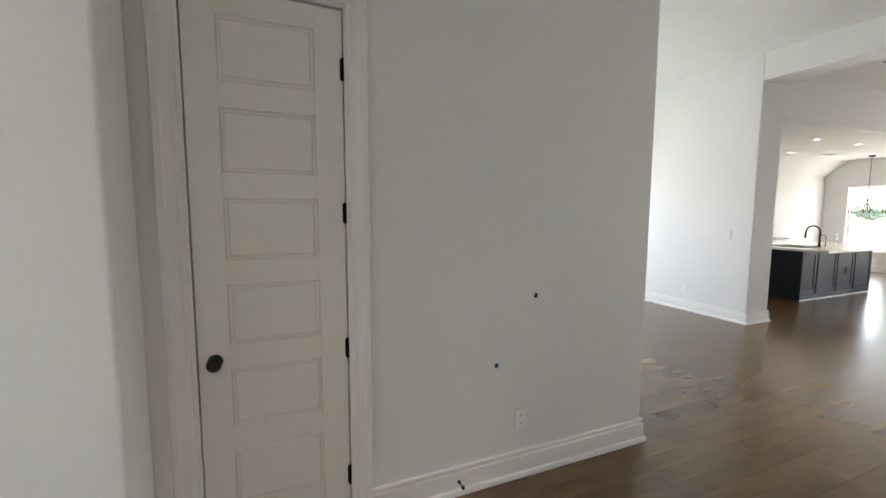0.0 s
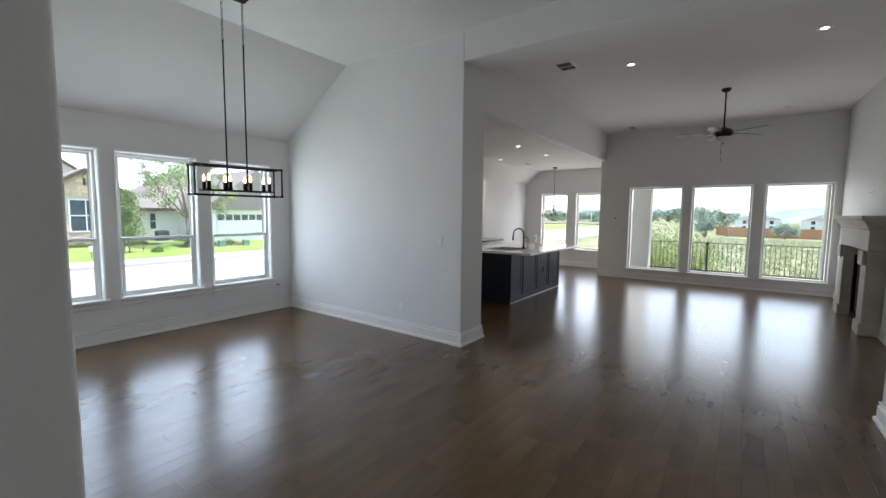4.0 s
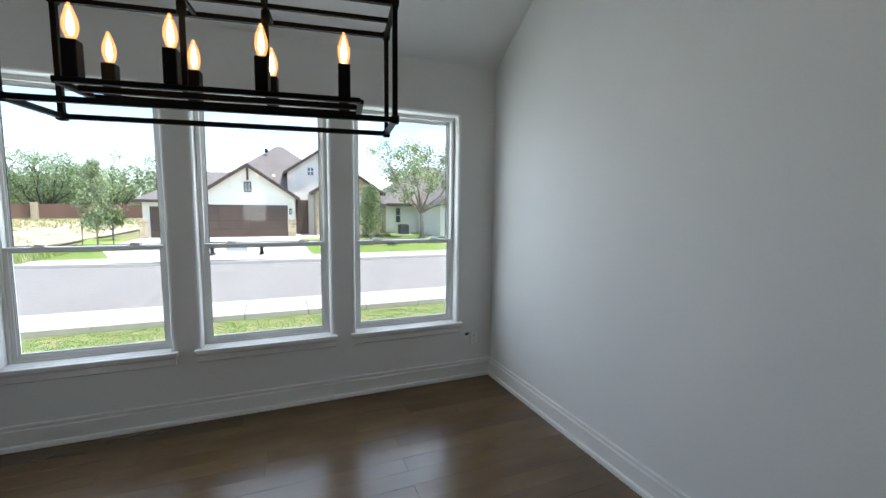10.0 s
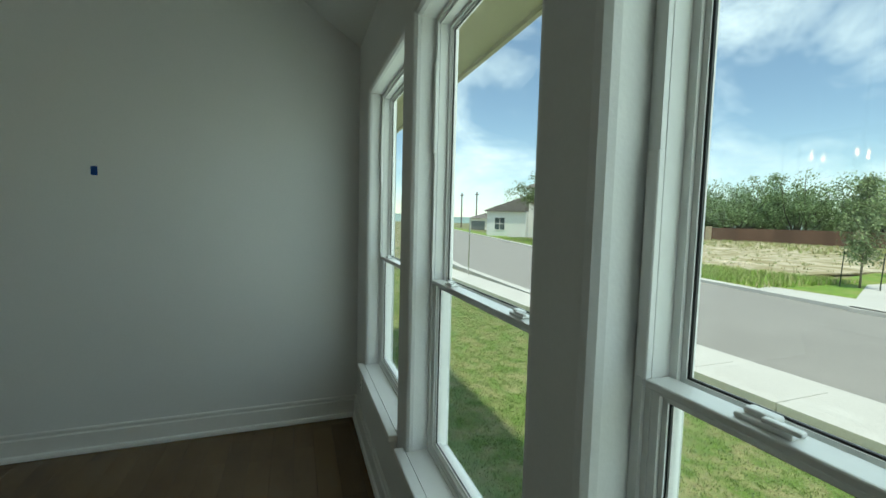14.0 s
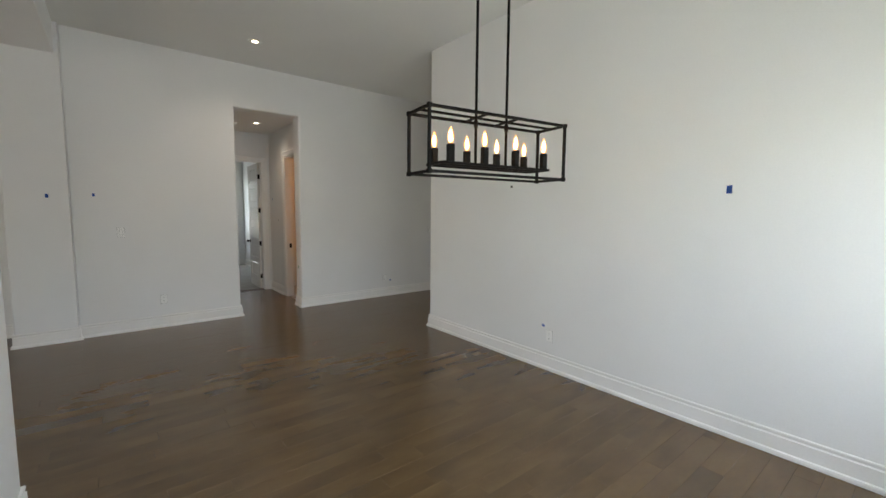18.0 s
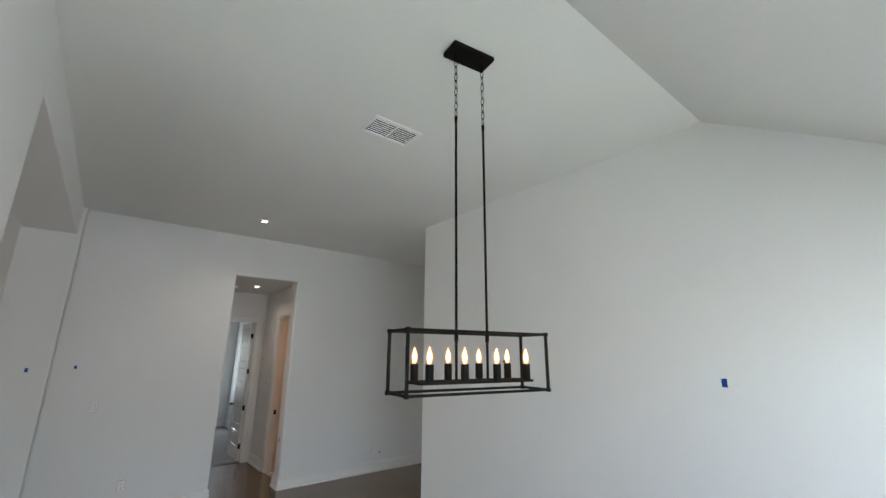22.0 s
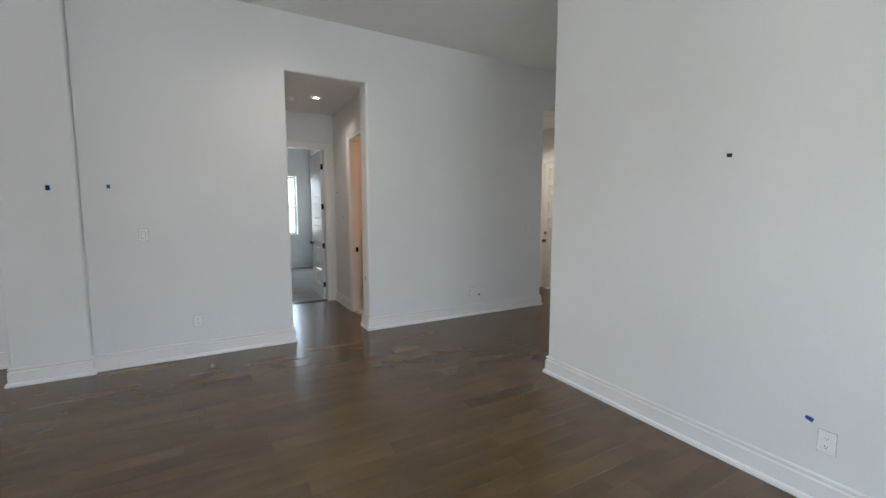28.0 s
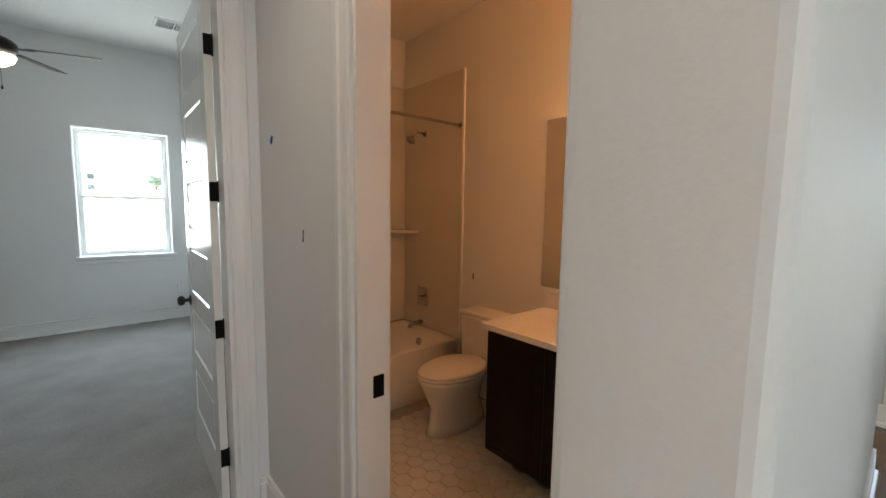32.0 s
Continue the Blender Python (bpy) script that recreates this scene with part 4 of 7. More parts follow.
ceiling_vent(1.685, 3.19, HC, 0, 0.44, 0.27)
ceiling_vent(5.48, 2.29, HC, 0)
ceiling_vent(10.3, 2.40, HC, 0, 0.36, 0.2)
ceiling_vent(10.2, 5.0, H_KIT, 0, 0.4, 0.2)
ceiling_vent(0.70, -6.05, 3.38, 0)
t = thing("smoke_detector", "round white smoke detector on the hall ceiling", "smoke detector", pose(1.62, -2.05, 3.06))
part("base", lathe([(0.060, -0.012), (0.066, -0.008), (0.066, 0.0)], 24), PLASTIC, t, "", True)
part("cover", lathe([(0.020, -0.040), (0.046, -0.038), (0.056, -0.026), (0.058, -0.012)], 24), PLASTIC, t, "", True)
t = thing("bath_fan_grille", "round white exhaust grille in the bathroom ceiling", "exhaust fan", pose(-0.1, -2.6, 3.05))
part("grille", lathe([(0.10, -0.012), (0.13, -0.010), (0.14, 0.0)], 24), PLASTIC, t, "", True)


# ---- dining chandelier ----
def chain(a, b, n, parent):
    a, b = Vector(a), Vector(b)
    step = (b - a).length / n
    ring = bmesh.new()
    k = 14
    path = [Vector((0.009 * math.sin(2 * math.pi * i / k), 0, 0.62 * step * math.cos(2 * math.pi * i / k))) for i in range(k)]
    pipe(path + path[:2], 0.0022, 6, ring)
    me = tidy(ring, "chain_link")
    for i in range(n):
        o = part("chain_link", me, BLACK, parent)
        o.location = a.lerp(b, (i + 0.5) / n)
        o.rotation_euler = (0, 0, radians(90 * (i % 2) + 20))


ch = thing("chandelier", "black metal box-frame chandelier with eight lit candle bulbs", "chandelier", pose(1.789, 4.2315, 1.752, 0, 0, -8.4))
L2, W2, CH = 0.402, 0.099, 0.276
for sx in (-1, 1):
    for sy in (-1, 1):
        part("post", box(sx * L2 - 0.0062, sx * L2 + 0.0062, sy * W2 - 0.0062, sy * W2 + 0.0062, 0.010, CH - 0.010), BLACK, ch)
        for z in (0, CH):
            part("corner_block", box(sx * L2 - 0.010, sx * L2 + 0.010, sy * W2 - 0.010, sy * W2 + 0.010, z - 0.010, z + 0.010, 0.002, 1), BLACK, ch)
for z in (0, CH):
    for sy in (-1, 1):
        part("long_bar", box(-L2 + 0.010, L2 - 0.010, sy * W2 - 0.0062, sy * W2 + 0.0062, z - 0.0062, z + 0.0062), BLACK, ch)
    for sx in (-1, 1):
        part("end_bar", box(sx * L2 - 0.0062, sx * L2 + 0.0062, -W2 + 0.010, W2 - 0.010, z - 0.0062, z + 0.0062), BLACK, ch)
part("centre_bar", box(-L2 + 0.006, L2 - 0.006, -0.005, 0.005, CH - 0.005, CH + 0.005), BLACK, ch)
for sx in (-1, 1):
    part("cross_bar", box(sx * 0.093 - 0.005, sx * 0.093 + 0.005, -W2 + 0.006, W2 - 0.006, CH - 0.0045, CH + 0.0045), BLACK, ch)
    part("stem", rod((sx * 0.093, 0, 0.055), (sx * 0.093, 0, 1.44), 0.0070, 10), BLACK, ch, "", True)
    part("coupling", rod((sx * 0.093, 0, CH - 0.045), (sx * 0.093, 0, CH - 0.012), 0.0105, 10), BLACK, ch, "", True)
    part("loop", rod((sx * 0.093, 0, 1.44), (sx * 0.093, 0, 1.47), 0.009, 8), BLACK, ch)
    chain((sx * 0.093, 0, 1.465), (sx * 0.093, 0, HC - 1.752 - 0.028), 9, ch)
for sy in (-1, 1):
    part("tray_rail", box(-0.32, 0.32, sy * 0.075 - 0.008, sy * 0.075 + 0.008, 0.040, 0.052, 0.002, 1), BLACK, ch)
for sx in (-1, 1):
    part("tray_end", box(sx * 0.32 - 0.008, sx * 0.32 + 0.008, -0.067, 0.067, 0.040, 0.052, 0.002, 1), BLACK, ch)
part("tray_spine", box(-0.312, 0.312, -0.008, 0.008, 0.040, 0.054, 0.002, 1), BLACK, ch)
part("canopy", box(-0.14, 0.14, -0.066, 0.066, HC - 1.752 - 0.03, HC - 1.752 - 0.001, 0.004), BLACK, ch, "black rectangular ceiling canopy")
bulb_me = tidy(lathe([(0.006, 0.0), (0.0115, 0.012), (0.0150, 0.026), (0.0140, 0.042), (0.0085, 0.060), (0.0025, 0.076)], 14), "bulb")
core_me = tidy(lathe([(0.002, 0.010), (0.0062, 0.018), (0.0065, 0.030), (0.0045, 0.046), (0.001, 0.062)], 10), "filament")
sock_me = tidy(box(-0.0145, 0.0145, -0.0145, 0.0145, 0, 0.078, 0.002, 1), "candle_sleeve")
for i in range(4):
    for sy in (-1, 1):
        x = (i - 1.5) * 0.187
        s = part("candle_sleeve", sock_me, BLACK, ch)
        s.location = (x, sy * 0.075, 0.050)
        b = part("bulb", bulb_me, BULB_GLASS, ch, "flame-shaped glass bulb with a warm halo in the glass", True)
        b.location = (x, sy * 0.075, 0.128)
        part("filament", core_me, BULB, b, "glowing filament")



# ---- living room ----
BLADE = material("fan_blade_wood", (0.05, 0.042, 0.038), 0.45, grain=0.15, grain_scale=20)
FROST = glow("frosted_glass_bowl", (1.0, 0.88, 0.70), 1.2)


def ceiling_fan(x, y, z_ceiling, z_hub, turn, lit):
    t = thing("ceiling_fan", "dark bronze five-blade ceiling fan with a frosted light bowl", "ceiling fan", pose(x, y, z_hub))
    top = z_ceiling - z_hub
    part("canopy", lathe([(0.02, top - 0.06), (0.055, top - 0.045), (0.07, top - 0.015), (0.07, top - 0.001)], 20), BRONZE, t, "", True)
    part("downrod", rod((0, 0, 0.08), (0, 0, top - 0.05), 0.013, 10), BRONZE, t, "", True)
    part("motor", lathe([(0.06, -0.065), (0.115, -0.05), (0.135, -0.015), (0.135, 0.03), (0.10, 0.06), (0.04, 0.085), (0.02, 0.11)], 24), BRONZE, t, "", True)
    part("light_bowl", lathe([(0.01, -0.155), (0.06, -0.145), (0.105, -0.115), (0.125, -0.075), (0.12, -0.066)], 24), FROST if lit else material("white_glass_bowl", (0.75, 0.73, 0.68), 0.2, stain=0.02), t, "frosted glass light bowl", True)
    part("finial", lathe([(0.004, -0.18), (0.012, -0.17), (0.010, -0.155)], 10), BRONZE, t, "", True)
    for i in range(2):
        c = part("pull_chain", rod((0.03 * (i * 2 - 1), 0.02, -0.30 - 0.12 * i), (0.03 * (i * 2 - 1), 0.02, -0.10), 0.0015, 5), BRONZE, t)
        part("pull_knob", lathe([(0.003, -0.33 - 0.12 * i), (0.008, -0.32 - 0.12 * i), (0.004, -0.30 - 0.12 * i)], 8, Matrix.Translation((0.03 * (i * 2 - 1), 0.02, 0))), BRONZE, c)
    out = [(0.20, -0.045), (0.34, -0.062), (0.58, -0.068), (0.655, -0.055), (0.67, 0.0), (0.655, 0.055), (0.58, 0.068), (0.34, 0.062), (0.20, 0.045)]
    bm = extrude_outline(out, -0.004, 0.004, 0.002)
    bmesh.ops.rotate(bm, verts=bm.verts[:], cent=(0, 0, 0), matrix=Matrix.Rotation(radians(12), 3, "X"))
    me = tidy(bm, "blade")
    arm = tidy(box(0.10, 0.24, -0.02, 0.02, -0.010, -0.004, 0.002, 1), "blade_arm")
    for i in range(5):
        for nm, mesh, mat in (("blade", me, BLADE), ("blade_arm", arm, BRONZE)):
            o = part(nm, mesh, mat, t)
            o.rotation_euler = (0, 0, radians(turn + 72 * i))
    return t


ceiling_fan(7.95, 0.50, HC, 2.96, 22, False)
ceiling_fan(1.97, -5.58, 3.38, 2.73, 21, True)

fp = thing("fireplace", "pale cast stone fireplace surround with a black firebox", "fireplace", pose(8.32, Y_LIV, 0))
for sx in (-1, 1):
    part("leg", box(sx * 0.76 - 0.15, sx * 0.76 + 0.15, 0.001, 0.20, 0.0, 1.15, 0.012), MANTEL, fp)
    part("plinth", box(sx * 0.76 - 0.17, sx * 0.76 + 0.17, 0.001, 0.225, 0.0, 0.17, 0.010), MANTEL, fp)
    part("corbel", box(sx * 0.76 - 0.13, sx * 0.76 + 0.13, 0.20, 0.24, 0.95, 1.15, 0.012), MANTEL, fp)
part("frieze", box(-0.93, 0.93, 0.001, 0.20, 1.15, 1.42, 0.008), MANTEL, fp)
bm = bmesh.new()
prof = [(0.20, 1.42), (0.215, 1.44), (0.225, 1.47), (0.26, 1.52), (0.275, 1.55), (0.30, 1.56), (0.30, 1.62), (0.001, 1.62), (0.001, 1.42)]
rows = [[bm.verts.new((sx * (0.93 + max(0.0, y - 0.20)), y, z)) for y, z in prof] for sx in (-1, 1)]
for k in range(len(prof)):
    j = (k + 1) % len(prof)
    bm.faces.new((rows[0][k], rows[1][k], rows[1][j], rows[0][j]))
bm.faces.new(rows[0])
bm.faces.new(list(reversed(rows[1])))
bmesh.ops.recalc_face_normals(bm, faces=bm.faces[:])
part("mantel_shelf", bm, MANTEL, fp)
part("slip", box(-0.61, 0.61, 0.001, 0.05, 1.0, 1.15, 0.003), material("firebox_slip", (0.05, 0.048, 0.045), 0.35, grain=0.2), fp)
part("firebox", ring_frame(-0.61, 0.61, 0.02, 1.0, -0.05, 0.07, 0.06), BLACK, fp)
part("firebox_back", box(-0.55, 0.55, 0.002, 0.02, 0.08, 0.94), DARK_SLOT, fp)
part("firebox_glass", box(-0.55, 0.55, 0.045, 0.05, 0.08, 0.94), material("dark_fire_glass", (0.015, 0.015, 0.015), 0.05), fp)

# ---- kitchen ----
isl = thing("kitchen_island", "dark navy panelled kitchen island with a white quartz top", "kitchen island", pose(0, 0, 0))
part("body", box(6.205, 8.545, 3.445, 4.44, 0.0, 0.89), NAVY, isl)
for x0, x1 in ((6.19, 6.66), (6.69, 7.32), (7.34, 7.92), (7.95, 8.56)):
    f = part("back_panel", box(x0 + 0.004, x1 - 0.004, 3.428, 3.445, 0.10, 0.885, 0.003, 1), NAVY, isl)
    for u0, u1, z0, z1 in ((x0 + 0.004, x0 + 0.07, 0.10, 0.885), (x1 - 0.07, x1 - 0.004, 0.10, 0.885), (x0 + 0.07, x1 - 0.07, 0.80, 0.885), (x0 + 0.07, x1 - 0.07, 0.10, 0.19)):
        part("frame_strip", box(u0, u1, 3.418, 3.428, z0, z1, 0.002, 1), NAVY, f)
part("end_panel", box(6.190, 6.205, 3.43, 4.44, 0.0, 0.885, 0.002, 1), NAVY, isl)
part("plinth", box(6.19, 8.56, 3.42, 3.445, 0.0, 0.095, 0.003, 1), NAVY, isl)
part("shoe_strip", box(6.185, 8.565, 3.405, 3.4195, 0.0, 0.016, 0.003, 1), TRIM, isl, "pale strip along the floor")
part("countertop", box(6.12, 8.62, 3.03, 3.50, 0.891, 0.931, 0.004), STONE_TOP, isl, "white quartz countertop")
part("countertop", box(6.12, 6.34, 3.50, 4.50, 0.891, 0.931), STONE_TOP, isl)
part("countertop", box(7.10, 8.62, 3.50, 4.50, 0.891, 0.931), STONE_TOP, isl)
part("countertop", box(6.34, 7.10, 4.12, 4.50, 0.891, 0.931), STONE_TOP, isl)
part("outlet_cover", box(7.60, 7.67, 3.412, 3.418, 0.42, 0.53, 0.003), BLACK, isl, "black outlet cover")
sk = thing("kitchen_sink", "undermount steel sink in the island", "sink", pose(0, 0, 0))
part("basin", ring_frame(6.335, 7.105, 3.495, 4.125, 0, 0.2, 0.014), CHROME, sk).matrix_world = Matrix(((1, 0, 0, 0), (0, 0, 1, 0), (0, -1, 0, 0.9), (0, 0, 0, 1)))
part("basin_floor", box(6.34, 7.10, 3.50, 4.12, 0.70, 0.71), CHROME, sk)
fc = thing("kitchen_faucet", "dark gooseneck kitchen faucet beside the sink", "faucet", pose(7.02, 3.58, 0.931, 0, 0, 120))
part("base", lathe([(0.028, 0), (0.028, 0.01), (0.018, 0.025), (0.016, 0.10)], 16), BRONZE, fc, "", True)
arc = [(0, 0, 0.08), (0, 0, 0.28)] + [(0.10 - 0.10 * math.cos(a), 0, 0.28 + 0.11 * math.sin(a)) for a in (0.5, 1.0, 1.57, 2.1, 2.6, 3.0)]
part("spout", pipe(arc + [(0.205, 0, 0.23)], 0.013, 12), BRONZE, fc, "", True)
part("spray_head", lathe([(0.012, 0.155), (0.017, 0.165), (0.017, 0.23)], 12, Matrix.Translation((0.205, 0, 0))), BRONZE, fc, "", True)
part("lever", pipe([(0, 0.015, 0.07), (0, 0.06, 0.085), (0, 0.10, 0.13)], 0.006, 8), BRONZE, fc, "", True)
sd = thing("filter_tap", "small curved dark filter tap on the island", "tap", pose(7.18, 3.56, 0.931, 0, 0, 120))
part("neck", pipe([(0, 0, 0), (0, 0, 0.17)] + [(0.045 - 0.045 * math.cos(a), 0, 0.17 + 0.05 * math.sin(a)) for a in (0.6, 1.3, 2.0, 2.7)] + [(0.09, 0, 0.15)], 0.006, 8), BRONZE, sd, "", True)
cd = thing("counter_sign", "clear acrylic brochure stand on the island", "brochure stand", pose(7.42, 3.50, 0.931, 0, 0, 12))
part("holder", box(-0.10, 0.10, -0.006, 0.006, 0, 0.26, 0.002, 1), clear_glass("acrylic"), cd)
part("sheet", box(-0.09, 0.09, -0.002, 0.002, 0.015, 0.25), material("printed_sheet", (0.66, 0.68, 0.60), 0.6, stain=0.12, stain_scale=14), cd, "pale printed sheet")
for i, (z, w) in enumerate(((0.21, 0.07), (0.18, 0.06), (0.11, 0.075), (0.09, 0.07), (0.07, 0.072))):
    part("print_bar", box(-w, w, -0.0035, -0.0025, z - 0.006, z + 0.006), material("print_ink", (0.12, 0.14, 0.10), 0.7), cd)
# counter run on the kitchen wall
kc = thing("base_cabinet", "white base cabinet run with a dark counter end", "base cabinet", pose(0, 0, 0))
part("body", box(4.3, 9.45, 5.36, 5.975, 0.10, 0.89), WHITE_CAB, kc)
part("toe_kick", box(4.3, 9.45, 5.42, 5.975, 0.0, 0.10), DARK_CAB, kc)
for i in range(8):
    x0 = 4.32 + i * 0.641
    d = part("drawer", box(x0, x0 + 0.63, 5.342, 5.36, 0.72, 0.875, 0.004), WHITE_CAB, kc)
    part("pull", rod((x0 + 0.25, 5.325, 0.80), (x0 + 0.38, 5.325, 0.80), 0.005, 6), BLACK, d)
    d = part("door", box(x0, x0 + 0.63, 5.342, 5.36, 0.11, 0.71, 0.004), WHITE_CAB, kc)
    part("pull", rod((x0 + 0.57, 5.325, 0.52), (x0 + 0.57, 5.325, 0.66), 0.005, 6), BLACK, d)
tagged(part("kitchen_counter", box(4.25, 9.50, 5.32, 5.978, 0.891, 0.931, 0.004), material("dark_counter", (0.05, 0.05, 0.055), 0.15, grain=0.2, grain_scale=60)), "dark stone counter along the kitchen wall", "countertop")
uc = thing("wall_cabinet", "tall white wall cabinets on the kitchen wall", "wall cabinet", pose(0, 0, 0))
part("body", box(4.3, 9.0, 5.65, 5.978, 1.42, 2.45, 0.004), WHITE_CAB, uc)
for i in range(8):
    x0 = 4.32 + i * 0.585
    part("door", box(x0, x0 + 0.575, 5.63, 5.65, 1.43, 2.44, 0.004), WHITE_CAB, uc)
# breakfast chandelier
bc = thing("breakfast_chandelier", "small black six-arm chandelier over the breakfast area", "chandelier", pose(11.45, 4.70, 1.55))
part("canopy", lathe([(0.06, H_KIT - 1.55 - 0.03), (0.065, H_KIT - 1.55 - 0.001)], 16), BLACK, bc)
part("stem", rod((0, 0, 0.34), (0, 0, H_KIT - 1.58), 0.006, 8), BLACK, bc)
part("hub", lathe([(0.018, 0.30), (0.024, 0.33), (0.012, 0.36)], 12), BLACK, bc)
for i in range(6):
    a = radians(60 * i + 12)
    c, s = math.cos(a), math.sin(a)
    part("arm", pipe([(r * c, r * s, z) for r, z in ((0.02, 0.33), (0.03, 0.22), (0.07, 0.10), (0.15, 0.02), (0.25, 0.0), (0.345, 0.0))], 0.006, 6), BLACK, bc, "", True)
    part("candle_sleeve", rod((0.35 * c, 0.35 * s, -0.01), (0.35 * c, 0.35 * s, 0.09), 0.012, 8), BLACK, bc)
    o = part("bulb", bulb_me, BULB, bc, "glowing candle bulb", True)
    o.location = (0.35 * c, 0.35 * s, 0.09)


# ---- bathroom ----
tub = thing("bathtub", "white alcove bathtub with a panelled surround", "bathtub", pose(0, 0, 0))
bm = bmesh.new()
x0, x1, y0, y1 = X_BATH + 0.003, 0.555, -4.04, -3.235
loops = []
for o, z in ((0.0, 0.0), (0.0, 0.40), (0.008, 0.42), (0.05, 0.42), (0.075, 0.405), (0.10, 0.28), (0.16, 0.14), (0.22, 0.11)):
    loops.append([bm.verts.new(p) for p in ((x0 + o, y0 + o, z), (x1 - o, y0 + o, z), (x1 - o, y1 - o, z), (x0 + o, y1 - o, z))])
for p, q in zip(loops, loops[1:]):
    for k in range(4):
        bm.faces.new((p[k], p[(k + 1) % 4], q[(k + 1) % 4], q[k]))
bm.faces.new(loops[-1])
bmesh.ops.recalc_face_normals(bm, faces=bm.faces[:])
bmesh.ops.bevel(bm, geom=[e for e in bm.edges if abs(e.verts[0].co.z - e.verts[1].co.z) > 0.02], offset=0.03, segments=3, affect="EDGES")
part("tub_shell", bm, PORCELAIN, tub, "", True)
part("overflow", lathe([(0.035, 0), (0.03, 0.01)], 16, pose(X_BATH + 0.10, -3.68, 0.30, 0, 75, 0)), CHROME, tub, "nickel overflow plate", True)
sr = thing("shower_surround", "smooth white shower wall panels above the tub", "shower surround", pose(0, 0, 0))
part("end_panel", box(X_BATH + 0.001, X_BATH + 0.010, -4.04, -3.225, 0.42, 2.62, 0.003, 1), WALL_TILE, sr)
part("back_panel", box(X_BATH + 0.010, 0.555, -4.044, -4.035, 0.42, 2.62, 0.003, 1), WALL_TILE, sr)
part("edge_trim", box(X_BATH + 0.001, X_BATH + 0.016, -3.24, -3.215, 0.0, 2.62, 0.004, 1), TRIM, sr)
q = [(0, 0)] + [(0.22 * math.cos(a), 0.22 * math.sin(a)) for a in np.linspace(0, math.pi / 2, 8)]
sh = part("corner_shelf", extrude_outline([(float(a), float(b)) for a, b in q], 0, 0.03, 0.006), PORCELAIN, sr)
sh.location = (X_BATH + 0.010, -4.035, 1.28)
sh = thing("wall_shower", "nickel shower head on a bent arm", "shower", pose(X_BATH + 0.010, -3.73, 2.17))
part("flange", lathe([(0.028, 0), (0.020, 0.008)], 14, pose(0, 0, 0, 0, 90)), CHROME, sh, "", True)
part("arm", pipe([(0, 0, 0), (0.08, 0, 0.01), (0.13, 0, -0.03)], 0.009, 8), CHROME, sh, "", True)
part("rose", lathe([(0.040, -0.05), (0.042, -0.035), (0.018, -0.012), (0.012, 0.0)], 16, pose(0.135, 0, -0.035, 0, -35)), CHROME, sh, "", True)
vl = thing("shower_valve", "square nickel shower valve with a lever", "shower valve", pose(X_BATH + 0.010, -3.74, 0.70))
part("plate", box(0, 0.008, -0.075, 0.075, -0.085, 0.085, 0.003), CHROME, vl)
part("lever", pipe([(0.008, 0, 0), (0.05, 0, 0), (0.06, 0.05, -0.01)], 0.012, 8), CHROME, vl, "", True)
sp = thing("tub_spout", "short curved nickel tub spout", "tub spout", pose(X_BATH + 0.010, -3.76, 0.45))
part("spout", pipe([(0, 0, 0), (0.09, 0, 0), (0.13, 0, -0.012), (0.135, 0, -0.035)], 0.022, 12), CHROME, sp, "", True)
cr = thing("shower_rod", "straight nickel shower curtain rod", "curtain rod", pose(0, -3.25, 2.18))
part("rod", rod((X_BATH + 0.01, 0, 0), (0.556, 0, 0), 0.0125, 12), CHROME, cr, "", True)
part("flange", rod((X_BATH + 0.002, 0, 0), (X_BATH + 0.02, 0, 0), 0.026, 14), CHROME, cr, "", True)

wc = thing("toilet", "white two-piece toilet with a closed lid", "toilet", pose(X_BATH, -2.79, 0))


def oval(a, b, cx, z, n=24, egg=0.12):
    return [(cx + a * math.cos(t) * (1 + (egg if math.cos(t) > 0 else 0)), b * math.sin(t), z) for t in (2 * math.pi * i / n for i in range(n))]


def skin(rings, cap=True):
    bm = bmesh.new()
    vs = [[bm.verts.new(p) for p in r] for r in rings]
    n = len(vs[0])
    for p, q in zip(vs, vs[1:]):
        for k in range(n):
            bm.faces.new((p[k], p[(k + 1) % n], q[(k + 1) % n], q[k]))
    if cap:
        bm.faces.new(list(reversed(vs[0])))
        bm.faces.new(vs[-1])
    bmesh.ops.recalc_face_normals(bm, faces=bm.faces[:])
    return bm


part("bowl", skin([oval(0.25, 0.115, 0.42, 0.0), oval(0.23, 0.105, 0.42, 0.06), oval(0.20, 0.105, 0.43, 0.18), oval(0.225, 0.155, 0.46, 0.30), oval(0.25, 0.18, 0.46, 0.37), oval(0.255, 0.185, 0.46, 0.40)]), PORCELAIN, wc, "", True)
part("seat", skin([oval(0.255, 0.187, 0.46, 0.401), oval(0.262, 0.193, 0.46, 0.408), oval(0.262, 0.193, 0.46, 0.416), oval(0.255, 0.187, 0.46, 0.42)]), PORCELAIN, wc, "", True)
part("lid", skin([oval(0.253, 0.185, 0.46, 0.424), oval(0.260, 0.191, 0.46, 0.430), oval(0.258, 0.189, 0.46, 0.440), oval(0.235, 0.17, 0.46, 0.447)]), PORCELAIN, wc, "", True)
part("tank", box(0.012, 0.20, -0.215, 0.215, 0.38, 0.72, 0.02, 3), PORCELAIN, wc)
part("tank_lid", box(0.006, 0.215, -0.228, 0.228, 0.721, 0.755, 0.010, 3), PORCELAIN, wc)
part("flush_lever", pipe([(0.20, 0.16, 0.67), (0.222, 0.16, 0.67), (0.225, 0.09, 0.665)], 0.006, 8), CHROME, wc, "", True)

